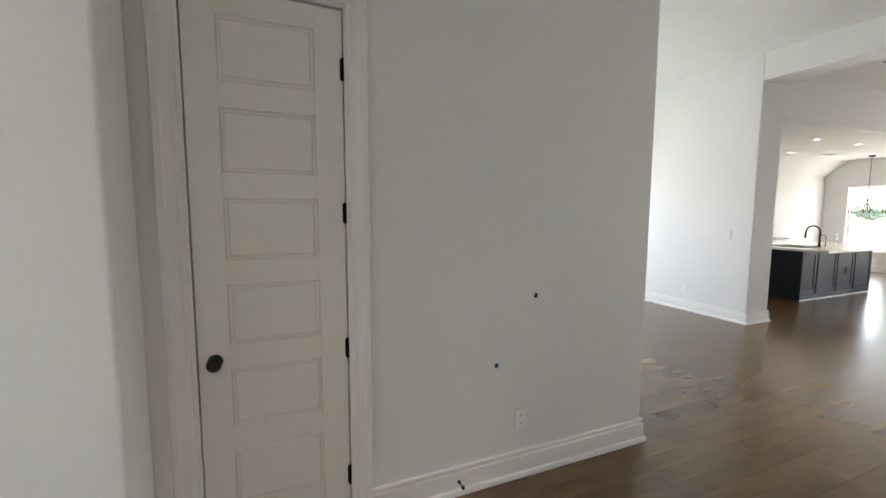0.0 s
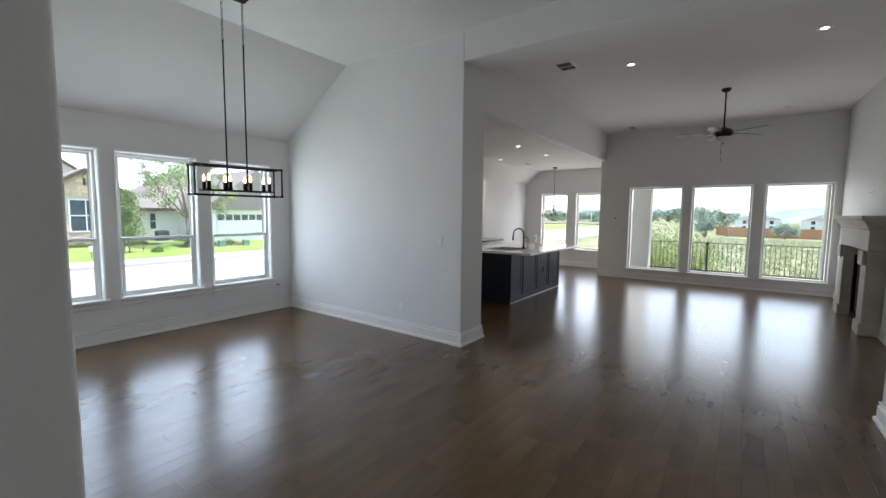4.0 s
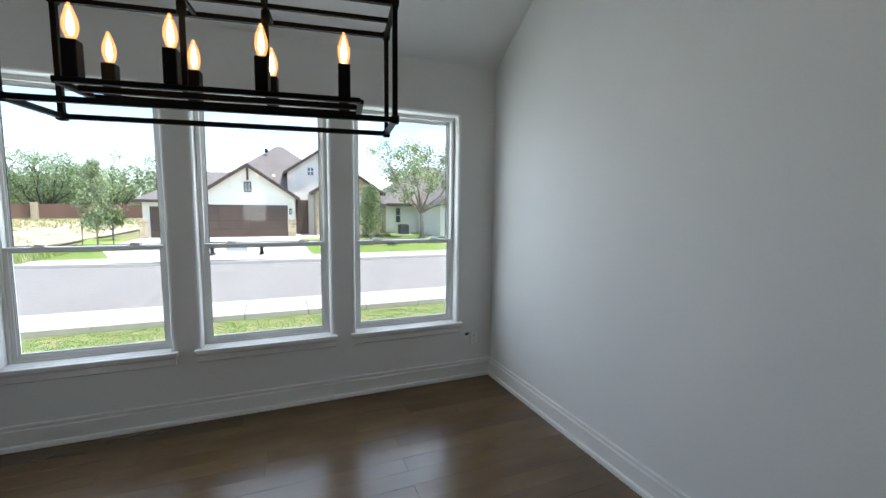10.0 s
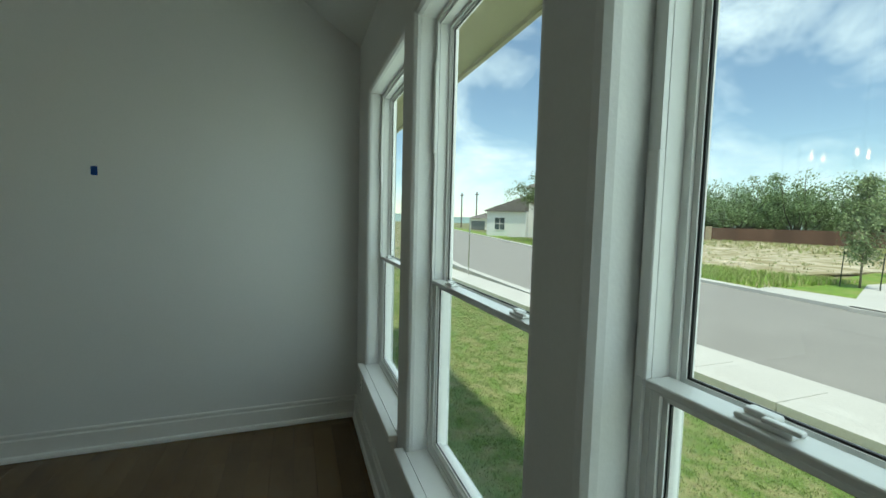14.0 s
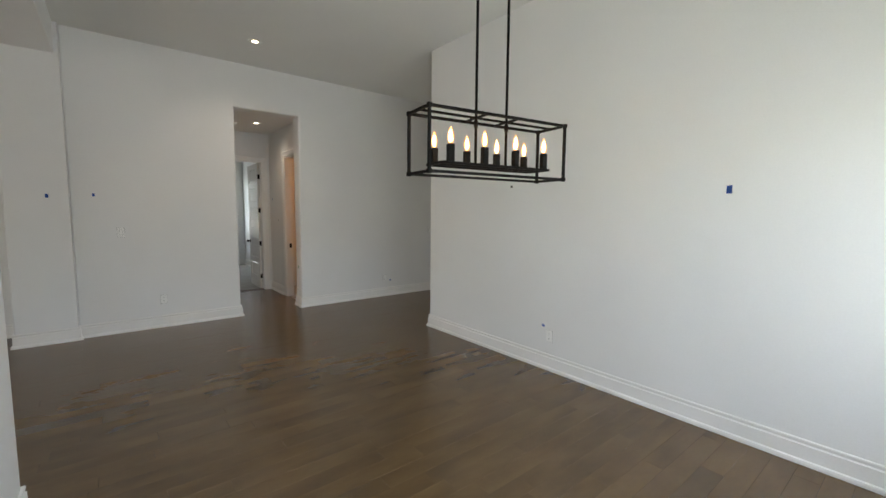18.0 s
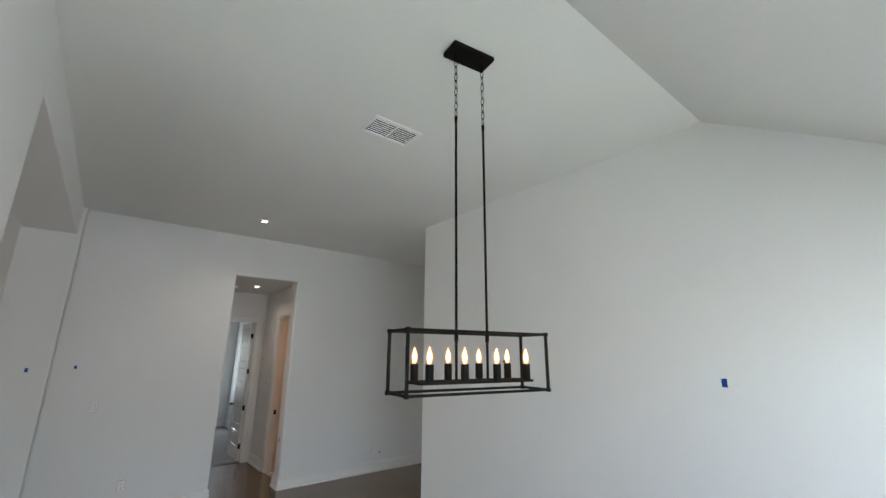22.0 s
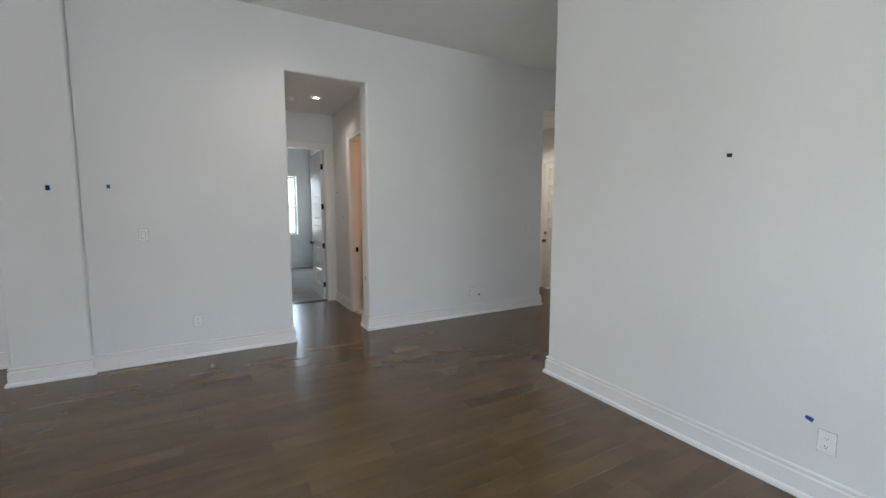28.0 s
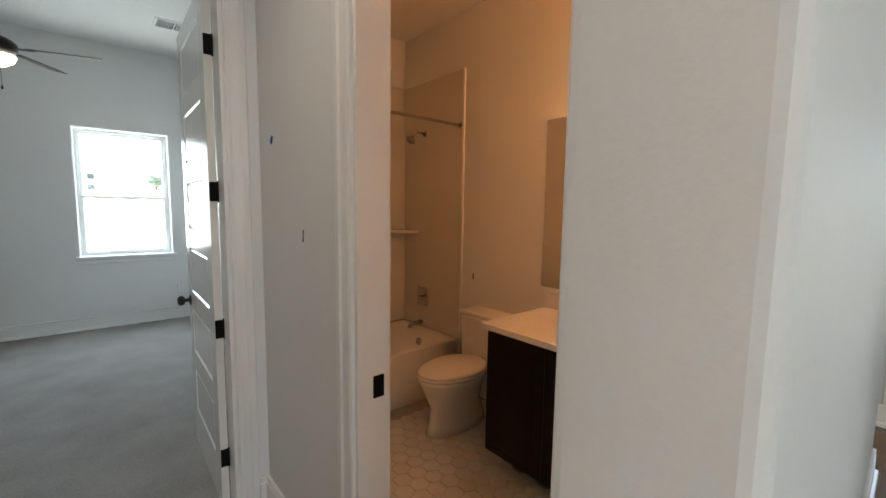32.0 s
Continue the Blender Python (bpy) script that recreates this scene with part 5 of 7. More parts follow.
vn = thing("vanity", "black bathroom vanity cabinet with a pale top", "vanity", pose(X_BATH, 0, 0))
part("body", box(0.003, 0.585, -2.365, -1.125, 0.09, 0.83), DARK_CAB, vn)
part("toe_kick", box(0.003, 0.49, -2.315, -1.125, 0.0, 0.09), DARK_CAB, vn)
for i in range(3):
    yy = -2.355 + i * 0.395
    d = part("door", box(0.585, 0.603, yy, yy + 0.39, 0.10, 0.82, 0.003, 1), DARK_CAB, vn)
    part("door_field", box(0.603, 0.607, yy + 0.06, yy + 0.33, 0.16, 0.76, 0.002, 1), DARK_CAB, d)
part("vanity_top", box(0.003, 0.63, -2.385, -1.125, 0.831, 0.866, 0.004), STONE_TOP, vn, "white vanity top")
part("backsplash", box(0.003, 0.022, -2.385, -1.125, 0.867, 0.965, 0.003, 1), STONE_TOP, vn)
part("sink_bowl", lathe([(0.02, 0.858), (0.14, 0.862), (0.19, 0.8675), (0.20, 0.8668)], 24, Matrix.Translation((0.30, -1.70, 0))), PORCELAIN, vn, "", True)
mr = thing("bathroom_mirror", "frameless wall mirror over the vanity", "mirror", pose(X_BATH, 0, 0))
part("mirror_glass", box(0.002, 0.007, -2.425, -1.13, 1.0, 2.10), MIRROR, mr)
vlight = thing("vanity_light", "warm vanity light bar above the mirror", "wall lamp", pose(X_BATH, -1.70, 2.22))
part("bar", box(0.002, 0.03, -0.30, 0.30, -0.03, 0.03, 0.004), CHROME, vlight)
for i in range(3):
    part("shade", lathe([(0.04, -0.06), (0.055, 0.06)], 16, Matrix.Translation((0.10, (i - 1) * 0.22, 0))), glow("warm_shade", (1.0, 0.48, 0.18), 1.6), vlight, "glowing warm glass shade", True)
d = bpy.data.lights.new("vanity_lamp", "POINT")
d.energy, d.color, d.shadow_soft_size = 1.8, (1.0, 0.40, 0.12), 0.12
new("vanity_lamp", d).location = (X_BATH + 0.25, -1.70, 2.15)


# ---- outside: materials ----
def mottled(name, a, b, scale, rough=0.9, fine=30.0, bump=0.3):
    """Two colours in broad, uneven patches with a fine grain."""
    m = bpy.data.materials.new(name)
    m.use_nodes = True
    n, l = m.node_tree.nodes, m.node_tree.links
    bs = n["Principled BSDF"]
    bs.inputs["Roughness"].default_value, bs.inputs["Specular IOR Level"].default_value = rough, 0.2
    g = n.new("ShaderNodeNewGeometry")
    t1, t2 = n.new("ShaderNodeTexNoise"), n.new("ShaderNodeTexNoise")
    t1.inputs["Scale"].default_value, t1.inputs["Detail"].default_value = scale, 7
    t2.inputs["Scale"].default_value, t2.inputs["Detail"].default_value = fine, 4
    l.new(g.outputs["Position"], t1.inputs["Vector"])
    l.new(g.outputs["Position"], t2.inputs["Vector"])
    r = n.new("ShaderNodeValToRGB")
    r.color_ramp.elements[0].position, r.color_ramp.elements[0].color = 0.40, (*a, 1)
    r.color_ramp.elements[1].position, r.color_ramp.elements[1].color = 0.62, (*b, 1)
    l.new(t1.outputs["Fac"], r.inputs["Fac"])
    mr_ = n.new("ShaderNodeMapRange")
    mr_.inputs["From Min"].default_value, mr_.inputs["From Max"].default_value = 0.25, 0.75
    mr_.inputs["To Min"].default_value, mr_.inputs["To Max"].default_value = 0.6, 1.4
    l.new(t2.outputs["Fac"], mr_.inputs["Value"])
    s = n.new("ShaderNodeVectorMath")
    s.operation = "SCALE"
    l.new(r.outputs["Color"], s.inputs[0])
    l.new(mr_.outputs[0], s.inputs["Scale"])
    l.new(s.outputs[0], bs.inputs["Base Color"])
    bp = n.new("ShaderNodeBump")
    bp.inputs["Strength"].default_value, bp.inputs["Distance"].default_value = bump, 0.03
    l.new(t2.outputs["Fac"], bp.inputs["Height"])
    l.new(bp.outputs["Normal"], bs.inputs["Normal"])
    return m


LAWN = mottled("lawn", (0.19, 0.28, 0.065), (0.38, 0.365, 0.17), 5.5)
FIELD = mottled("dry_field", (0.15, 0.17, 0.07), (0.30, 0.265, 0.155), 0.5, fine=4.0)
VERGE = mottled("verge_grass", (0.18, 0.30, 0.05), (0.28, 0.32, 0.09), 0.9, fine=8)
DIRT = mottled("bare_dirt", (0.34, 0.29, 0.16), (0.62, 0.54, 0.40), 0.8, fine=6.0, bump=0.8)
ROAD = material("worn_asphalt_road", (0.31, 0.29, 0.265), 0.9, grain=0.10, grain_scale=40, stain=0.06, stain_scale=0.5, bump=0.2, bump_scale=90)
CONCRETE = material("pale_concrete", (0.60, 0.575, 0.53), 0.85, grain=0.06, grain_scale=30, stain=0.05, stain_scale=1.0, bump=0.15, bump_scale=60)
STUCCO = material("cream_stucco", (0.84, 0.79, 0.68), 0.9, grain=0.05, grain_scale=25, stain=0.03, stain_scale=0.7, bump=0.3, bump_scale=40)
STUCCO_WHITE = material("white_siding", (0.76, 0.75, 0.71), 0.85, grain=0.03, grain_scale=20, stain=0.03, stain_scale=0.6)
STUCCO_PINK = material("patio_stucco", (0.84, 0.74, 0.66), 0.9, grain=0.05, grain_scale=40, stain=0.03, bump=0.3, bump_scale=60)
STONE = material("limestone_block", (0.58, 0.47, 0.31), 0.9, grain=0.10, grain_scale=14, stain=0.12, stain_scale=3, by_piece=0.30, bump=0.5, bump_scale=20)
MORTAR = material("mortar", (0.50, 0.46, 0.38), 0.95, grain=0.08, grain_scale=30)
SHINGLE = material("grey_shingles", (0.185, 0.165, 0.15), 0.95, grain=0.22, grain_scale=9, stain=0.08, stain_scale=0.8, bump=0.4, bump_scale=12)
FASCIA = material("brown_fascia", (0.075, 0.048, 0.036), 0.6, grain=0.1, grain_scale=20)
GARAGE_WOOD = material("brown_garage_door", (0.095, 0.064, 0.047), 0.5, grain=0.12, grain_scale=18, stain=0.1, stain_scale=1.5)
DARK_GLASS = material("dark_house_glass", (0.05, 0.075, 0.085), 0.04)
SOFFIT = material("cream_soffit", (0.62, 0.58, 0.46), 0.8, grain=0.03, stain=0.03)
BARK = material("grey_bark", (0.24, 0.20, 0.16), 0.95, grain=0.25, grain_scale=30, bump=0.6, bump_scale=30)
FENCE = material("red_brown_fence", (0.17, 0.095, 0.065), 0.85, grain=0.15, grain_scale=8, by_piece=0.2)
LEAF = {}


def leaf_mat(name, c):
    if name not in LEAF:
        LEAF[name] = material(name, c, 0.6, grain=0.1, grain_scale=3, stain=0.25, stain_scale=0.7, by_piece=0.45, spec=0.25)
        b = LEAF[name].node_tree.nodes["Principled BSDF"]
        b.inputs["Subsurface Weight"].default_value = 0.0
    return LEAF[name]


# ---- ground, street, walks ----
def ground_z(x, y):
    """Open ground: lower behind the house than before it."""
    if -7.5 < x < 13.0 and -8 < y < 6.5:
        return -0.55
    fall = min(3.45, 0.02 * max(0.0, x - 20.0)) * max(0.0, min(1.0, (9.0 - y) / 5.0))
    return -0.735 + 0.285 * max(0.0, min(1.0, y / 6.0)) - fall


def lawn_z(x, y):
    """The front lawn's fall towards the pavement, before the street is scaled."""
    return -0.735 + 0.28 * max(0.0, min(1.0, (11.4 - y) / 4.9))


xs = sorted({*np.linspace(-14, 13.5, 56).round(2).tolist(), *np.linspace(-60, 60, 41).round(2).tolist(), -900, -400, -200, -100, 100, 200, 400, 900})
ys = sorted({*np.linspace(6.5, 12, 23).round(2).tolist(), *np.linspace(-40, 60, 41).round(2).tolist(), -900, -400, -200, -100, 100, 200, 400, 900})
gv = [(x, y, ground_z(x, y)) for y in ys for x in xs]
nx = len(xs)
gf = [(j * nx + i, j * nx + i + 1, (j + 1) * nx + i + 1, (j + 1) * nx + i) for j in range(len(ys) - 1) for i in range(nx - 1)]
me = bpy.data.meshes.new("ground")
me.from_pydata(gv, [], gf)
me.shade_smooth()
tagged(part("ground", me, FIELD), "dry grassy open ground reaching to the horizon", "ground", kind="structure")
# the street is built larger, then shrunk about a viewpoint to fit the camera's view
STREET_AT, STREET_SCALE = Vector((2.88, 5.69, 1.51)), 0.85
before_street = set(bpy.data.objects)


def sheet(name, outline, z, thick, mat, label, category):
    ob = part(name, extrude_outline(outline, z - thick, z), mat)
    return tagged(ob, label, category, kind="structure")


FAR_EDGE = [(90, 19.9), (4, 19.7), (-4, 20.4), (-10, 21.5), (-19.5, 23.5), (-40, 29.0), (-70, 37), (-160, 62)]
NEAR_EDGE = [(90, 12.75), (-6, 12.75), (-15, 13.4), (-24, 15.2), (-40, 19.5), (-70, 28.5), (-160, 53)]
sheet("road", FAR_EDGE + NEAR_EDGE[::-1], -0.80 + 0.085, 0.2, ROAD, "pale worn street curving past the house", "road")


def strip(name, edge, w0, w1, z, thick, mat, label, category):
    """A band along an edge, from w0 to w1 beyond it (in y)."""
    return sheet(name, [(x, y + w0) for x, y in edge] + [(x, y + w1) for x, y in edge[::-1]], z, thick, mat, label, category)


strip("kerb", FAR_EDGE, 0.0, 0.45, -0.60, 0.3, CONCRETE, "concrete kerb along the far side of the street", "kerb")
strip("kerb", [(x, y) for x, y in NEAR_EDGE], -0.30, 0.0, -0.62, 0.3, CONCRETE, "concrete kerb along the near side of the street", "kerb")
strip("verge", [(90, 20.3), (3.0, 20.1)], 0.0, 45, -0.61, 0.1, VERGE, "green lawn before the houses across the street", "lawn")
strip("verge", [(-2.4, 20.5), (-10, 21.9), (-19.5, 23.9), (-40, 29.4), (-70, 37.4), (-160, 62.4)], 0.0, 3.2, -0.61, 0.1, VERGE, "green grass verge along the empty lot", "verge")
sheet("verge", [(-2.4, 20.6), (-2.4, 34), (-9.0, 34), (-6.4, 22.6)], -0.606, 0.1, VERGE, "green lawn beside the driveway", "lawn")
sheet("dirt_lot", [(-9.2, 25.0), (-9.6, 60), (-40, 75), (-62, 60), (-44, 34), (-20, 27.5)], -0.63, 0.08, DIRT, "bare dirt lot across the street", "lot")
sheet("pavement_side", [(-2.5, 20.45), (-2.5, 22.3), (-7.0, 22.25), (-6.4, 20.95)], -0.597, 0.1, CONCRETE, "pale concrete pavement end beside the driveway", "pavement")
walk_far = structure("pavement_far", extrude_outline([(90, 20.35), (3.1, 20.2), (3.1, 21.5), (90, 21.6)], -0.7, -0.595), CONCRETE, "pale concrete pavement across the street", "pavement")
pav = thing("pavement", "pale concrete pavement along the street", "pavement", kind="structure")
for i in range(26):
    x0 = -16 + i * 1.22
    part("slab", box(x0 + 0.006, x0 + 1.214, 11.42, 12.44, -0.80, -0.615, 0.006, 1), CONCRETE, pav)
structure("lawn", extrude_outline([(-14, 6.6), (13.4, 6.6), (13.4, 11.41), (-14, 11.41)], -0.95, -0.94), LAWN, "front lawn base", "lawn")
me = bpy.data.meshes.new("lawn_sheet")
lx, ly = np.linspace(-14, 13.4, 56), np.linspace(6.58, 11.41, 22)
me.from_pydata([(float(x), float(y), lawn_z(x, y) + 0.006) for y in ly for x in lx], [], [(j * 56 + i, j * 56 + i + 1, (j + 1) * 56 + i + 1, (j + 1) * 56 + i) for j in range(21) for i in range(55)])
tagged(part("front_lawn", me, LAWN), "front lawn with green and straw patches", "lawn", kind="structure")


def grass_tufts(name, x0, x1, y0, y1, count, h, mats, seed):
    """Short blades in clumps, one mesh."""
    r = random.Random(seed)
    v, f, mi = [], [], []
    for _ in range(count):
        x, y = r.uniform(x0, x1), r.uniform(y0, y1)
        dry = noise.noise((x * 3.4, y * 3.4, 3.0)) + 0.8 * noise.noise((x * 9.0, y * 9.0, 9.0)) > 0.10
        z = lawn_z(x, y) + 0.004
        for _b in range(3):
            a = r.uniform(0, math.tau)
            hh = h * r.uniform(0.4, 1.1) * (0.55 if dry else 1.0)
            lean = r.uniform(0.2, 0.9) * hh
            bx, by = x + r.uniform(-0.03, 0.03), y + r.uniform(-0.03, 0.03)
            w = 0.005
            px, py = -math.sin(a) * w, math.cos(a) * w
            k = len(v)
            v += [(bx - px, by - py, z), (bx + px, by + py, z), (bx + lean * math.cos(a), by + lean * math.sin(a), z + hh)]
            f.append((k, k + 1, k + 2))
            mi.append(1 if dry and r.random() < 0.8 else 0)
    m = bpy.data.meshes.new(name)
    m.from_pydata(v, [], f)
    for mt in mats:
        m.materials.append(mt)
    m.polygons.foreach_set("material_index", mi)
    return tagged(part(name, m, mats[0]), "short green and straw-coloured grass blades", "grass", kind="stuff")


GRASS_G = material("grass_blade", (0.27, 0.38, 0.11), 0.6, by_piece=0.45, spec=0.2)
GRASS_D = material("straw_blade", (0.52, 0.46, 0.27), 0.8, by_piece=0.3, spec=0.2)
grass_tufts("grass", -7.5, 6.5, 6.75, 11.38, 62000, 0.030, (GRASS_G, GRASS_D), 3)
grass_tufts("grass", -14, -7.5, 6.75, 11.38, 14000, 0.035, (GRASS_G, GRASS_D), 4)

# this house's eave
structure("eave_soffit", box(-2.5, 5.5, YW + OUT - 0.005, 7.02, 2.60, 2.63), SOFFIT, "cream painted soffit over the windows", "soffit")
structure("eave_fascia", box(-2.5, 5.5, 7.02, 7.05, 2.575, 2.80), SOFFIT, "cream eave board", "fascia")
structure("eave_roof", box(-2.5, 5.5, 6.45, 7.08, 2.80, 2.90), SHINGLE, "roof edge over the windows", "roof")
structure("wall_front_outer", box(-6.7, -0.65, 6.3, 6.56, -0.6, 2.6), STUCCO, "outer front wall", "wall")


# ---- trees ----
def tree(name, label, x, y, z, height, spread, leaves, leaf_size, mat, seed, lean=0.0, trunk_r=0.16, fork=0.35, open_crown=False, limbs=7, trunk_mat=None):
    """A tapered trunk with limbs, and a crown of many small leaves gathered in uneven clumps."""
    r = random.Random(seed)
    t = thing(name, label, "tree", pose(x, y, z, 0, 0, r.uniform(0, 360)), "trees")
    wood = bmesh.new()

    def taper(path, ra, rb):
        pts = [Vector(p) for p in path]
        rings = []
        for i, p in enumerate(pts):
            d = (pts[min(i + 1, len(pts) - 1)] - pts[max(i - 1, 0)]).normalized()
            s = d.orthogonal().normalized()
            u = d.cross(s)
            rad = ra + (rb - ra) * i / (len(pts) - 1)
            rings.append([wood.verts.new(p + rad * (math.cos(a) * s + math.sin(a) * u)) for a in (math.tau * k / 7 for k in range(7))])
        for p, q in zip(rings, rings[1:]):
            for k in range(7):
                wood.faces.new((p[k], p[(k + 1) % 7], q[(k + 1) % 7], q[k]))
        wood.faces.new(rings[-1])

    top = Vector((lean * height * fork, 0, height * fork))
    trunk = [Vector((0, 0, -0.1)), Vector((lean * 0.25 * height * fork, r.uniform(-0.05, 0.05), height * fork * 0.4)), top]
    taper(trunk, trunk_r, trunk_r * 0.7)
    tips = []
    for i in range(limbs):
        a = math.tau * i / limbs + r.uniform(-0.4, 0.4)
        reach = spread * r.uniform(0.55, 1.0)
        rise = (height * (1 - fork)) * r.uniform(0.35, 0.98) * (1.15 - 0.45 * reach / spread)
        end = top + Vector((math.cos(a) * reach, math.sin(a) * reach, rise))
        mid = top.lerp(end, 0.5) + Vector((r.uniform(-0.1, 0.1) * spread, r.uniform(-0.1, 0.1) * spread, -0.06 * height * r.random()))
        taper([top - Vector((0, 0, trunk_r)), top.lerp(mid, 0.5), mid, end], trunk_r * 0.55, trunk_r * 0.10)
        tips.append((end, 1.0))
        tips.append((mid.lerp(end, 0.45), 0.8))
        for _k in range(3):
            b = mid.lerp(end, r.uniform(0.0, 0.8))
            e2 = b + Vector((r.uniform(-1, 1) * spread * 0.35, r.uniform(-1, 1) * spread * 0.35, r.uniform(-0.05, 0.28) * height * (1 - fork)))
            taper([b, b.lerp(e2, 0.5) + Vector((0, 0, 0.03 * height)), e2], trunk_r * 0.22, trunk_r * 0.05)
            tips.append((e2, 0.75))
    part("trunk", wood, trunk_mat or BARK, t, "", True)
    v, f = [], []
    per = max(1, leaves // len(tips))
    base = spread * (0.22 if open_crown else 0.36)
    for c, k in tips:
        size = base * k * r.uniform(0.7, 1.25)
        for _n in range(per):
            d = Vector((r.gauss(0, 1), r.gauss(0, 1), r.gauss(0, 0.75)))
            d = d.normalized() * size * (r.random() ** 0.45)
            p = c + d
            ax = Vector((r.gauss(0, 1), r.gauss(0, 1), r.gauss(0, 1))).normalized()
            s = ax.orthogonal().normalized() * leaf_size * r.uniform(0.6, 1.2)
            u = ax.cross(s).normalized() * leaf_size * r.uniform(0.35, 0.7)
            q = len(v)
            v += [tuple(p - s), tuple(p + u), tuple(p + s), tuple(p - u)]
            f.append((q, q + 1, q + 2, q + 3))
    m = bpy.data.meshes.new("crown")
    m.from_pydata(v, [], f)
    part("crown", m, mat, t, "", False)
    return t


def young_oak(label, x, y, z, height, spread, leaves, leaf_size, mat, seed, stem=0.04):
    """A young tree with one straight leader, short rising branches and a full, tapering crown."""
    r = random.Random(seed)
    t = thing("young_tree", label, "tree", pose(x, y, z, 0, 0, r.uniform(0, 360)), "trees")
    wood = rod((0, 0, -0.1), (0.03, 0.0, height * 0.94), stem, 7, stem * 0.25)
    v, f = [], []
    n = 46
    for i in range(n):
        k = 0.28 + 0.70 * i / (n - 1)
        a = 2.4 * i + r.uniform(-0.4, 0.4)
        full = (1.0 - ((k - 0.45) / 0.58) ** 2) if k > 0.45 else 0.55 + 0.45 * (k - 0.28) / 0.17
        reach = spread * max(0.12, full) * r.uniform(0.6, 1.1)
        b = Vector((0.03 * k, 0, height * (k - 0.05)))
        e = b + Vector((reach * math.cos(a), reach * math.sin(a), reach * r.uniform(0.2, 0.6)))
        add_rod(wood, tuple(b), tuple(e), stem * 0.25, 5, stem * 0.08)
        for _n in range(leaves // n):
            q = r.random() ** 0.6
            p = b.lerp(e, q) + Vector((r.gauss(0, 1), r.gauss(0, 1), r.gauss(0, 1))) * spread * 0.14
            ax = Vector((r.gauss(0, 1), r.gauss(0, 1), r.gauss(0, 1))).normalized()
            s = ax.orthogonal().normalized() * leaf_size * r.uniform(0.6, 1.2)
            u = ax.cross(s).normalized() * leaf_size * r.uniform(0.35, 0.7)
            c = len(v)
            v += [tuple(p - s), tuple(p + u), tuple(p + s), tuple(p - u)]
            f.append((c, c + 1, c + 2, c + 3))
    part("trunk", wood, BARK, t, "", True)
    m = bpy.data.meshes.new("crown")
    m.from_pydata(v, [], f)
    part("crown", m, mat, t, "", False)
    return t


OAK = leaf_mat("live_oak_leaves", (0.14, 0.19, 0.075))
OAK_LIGHT = leaf_mat("young_oak_leaves", (0.115, 0.165, 0.055))
# woodland leaves paled: the distance haze is put into their colour
WOODS = leaf_mat("haze_tinted_woods_leaves", (0.24, 0.325, 0.15))
DARK_BARK = material("dark_bark", (0.07, 0.06, 0.05), 0.95, grain=0.25, grain_scale=20)
PALE_OAK = leaf_mat("pale_oak_leaves", (0.28, 0.34, 0.17))
# one leaf colour for far trees, with aerial haze mixed into it
HAZE_TINTED = leaf_mat("haze_tinted_far_leaves", (0.31, 0.37, 0.29))
YOUNG = leaf_mat("young_tree_leaves", (0.20, 0.26, 0.11))
BUSH = leaf_mat("bright_bush_leaves", (0.46, 0.53, 0.23))
SPRING = leaf_mat("light_green_leaves", (0.125, 0.19, 0.045))
tree("oak_tree", "large open live oak with a forked grey trunk", 10.9, 28.6, -0.72, 7.9, 3.2, 9000, 0.075, PALE_OAK, 11, 0.05, 0.15, 0.26, True, 12)
young_oak("young dense street tree tied to stakes", 6.68, 25.4, -0.66, 3.45, 0.86, 5600, 0.055, YOUNG, 12)
young_oak("young thin tree on the side lawn", -5.8, 25.6, -0.66, 4.3, 0.85, 4200, 0.055, PALE_OAK, 13)
tree("young_tree", "young bushy tree beside the driveway", -7.3, 32.5, -0.66, 2.6, 0.7, 1800, 0.07, OAK_LIGHT, 14, 0.0, 0.05, 0.25, False, 8)
tree("oak_tree", "leaning live oak before the far house", -32.6, 30.7, -0.7, 8.2, 3.3, 5200, 0.12, OAK, 15, -0.45, 0.26, 0.42, False, 8)
STAKE = material("stake_wood", (0.05, 0.06, 0.035), 0.8, grain=0.1)
for px, py in ((6.35, 25.2), (7.35, 25.6), (6.6, 25.9), (-6.3, 25.4), (-5.2, 25.5)):
    tagged(part("tree_stake", rod((px, py, -0.75), (px + 0.05, py, 0.75), 0.02, 6), STAKE), "dark stake beside a young tree", "stake", "tree stakes")
# woods behind the lot: a few trees in full, then the belt
r = random.Random(21)
wood_kinds = []
for k in range(7):
    wood_kinds.append(tree("woodland_tree", "dense green oak, haze in its leaf colour, at the edge of the woods", -8.0 - 9.0 * k, 104 - 3.4 * k, -0.9, r.uniform(12.5, 16.0), r.uniform(4.8, 6.2), 7200, 0.19, WOODS, 100 + k, 0, 0.3, 0.03, False, 14, DARK_BARK))
for i in range(46):
    a = radians(10 + 50 * i / 45 + r.uniform(-1, 1))
    d = r.uniform(103, 122)
    k = r.uniform(0.66, 1.08) * (0.60 if i % 3 == 0 else 1.0) * (0.7 if a < radians(17) else 1.0)
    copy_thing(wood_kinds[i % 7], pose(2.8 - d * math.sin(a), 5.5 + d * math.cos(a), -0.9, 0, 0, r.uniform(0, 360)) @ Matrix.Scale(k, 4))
for i in range(12):
    a = radians(-4 - 26 * i / 11)
    d = r.uniform(64, 90)
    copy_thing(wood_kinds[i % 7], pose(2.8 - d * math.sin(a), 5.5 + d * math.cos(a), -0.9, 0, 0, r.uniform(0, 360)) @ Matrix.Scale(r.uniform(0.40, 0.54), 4))


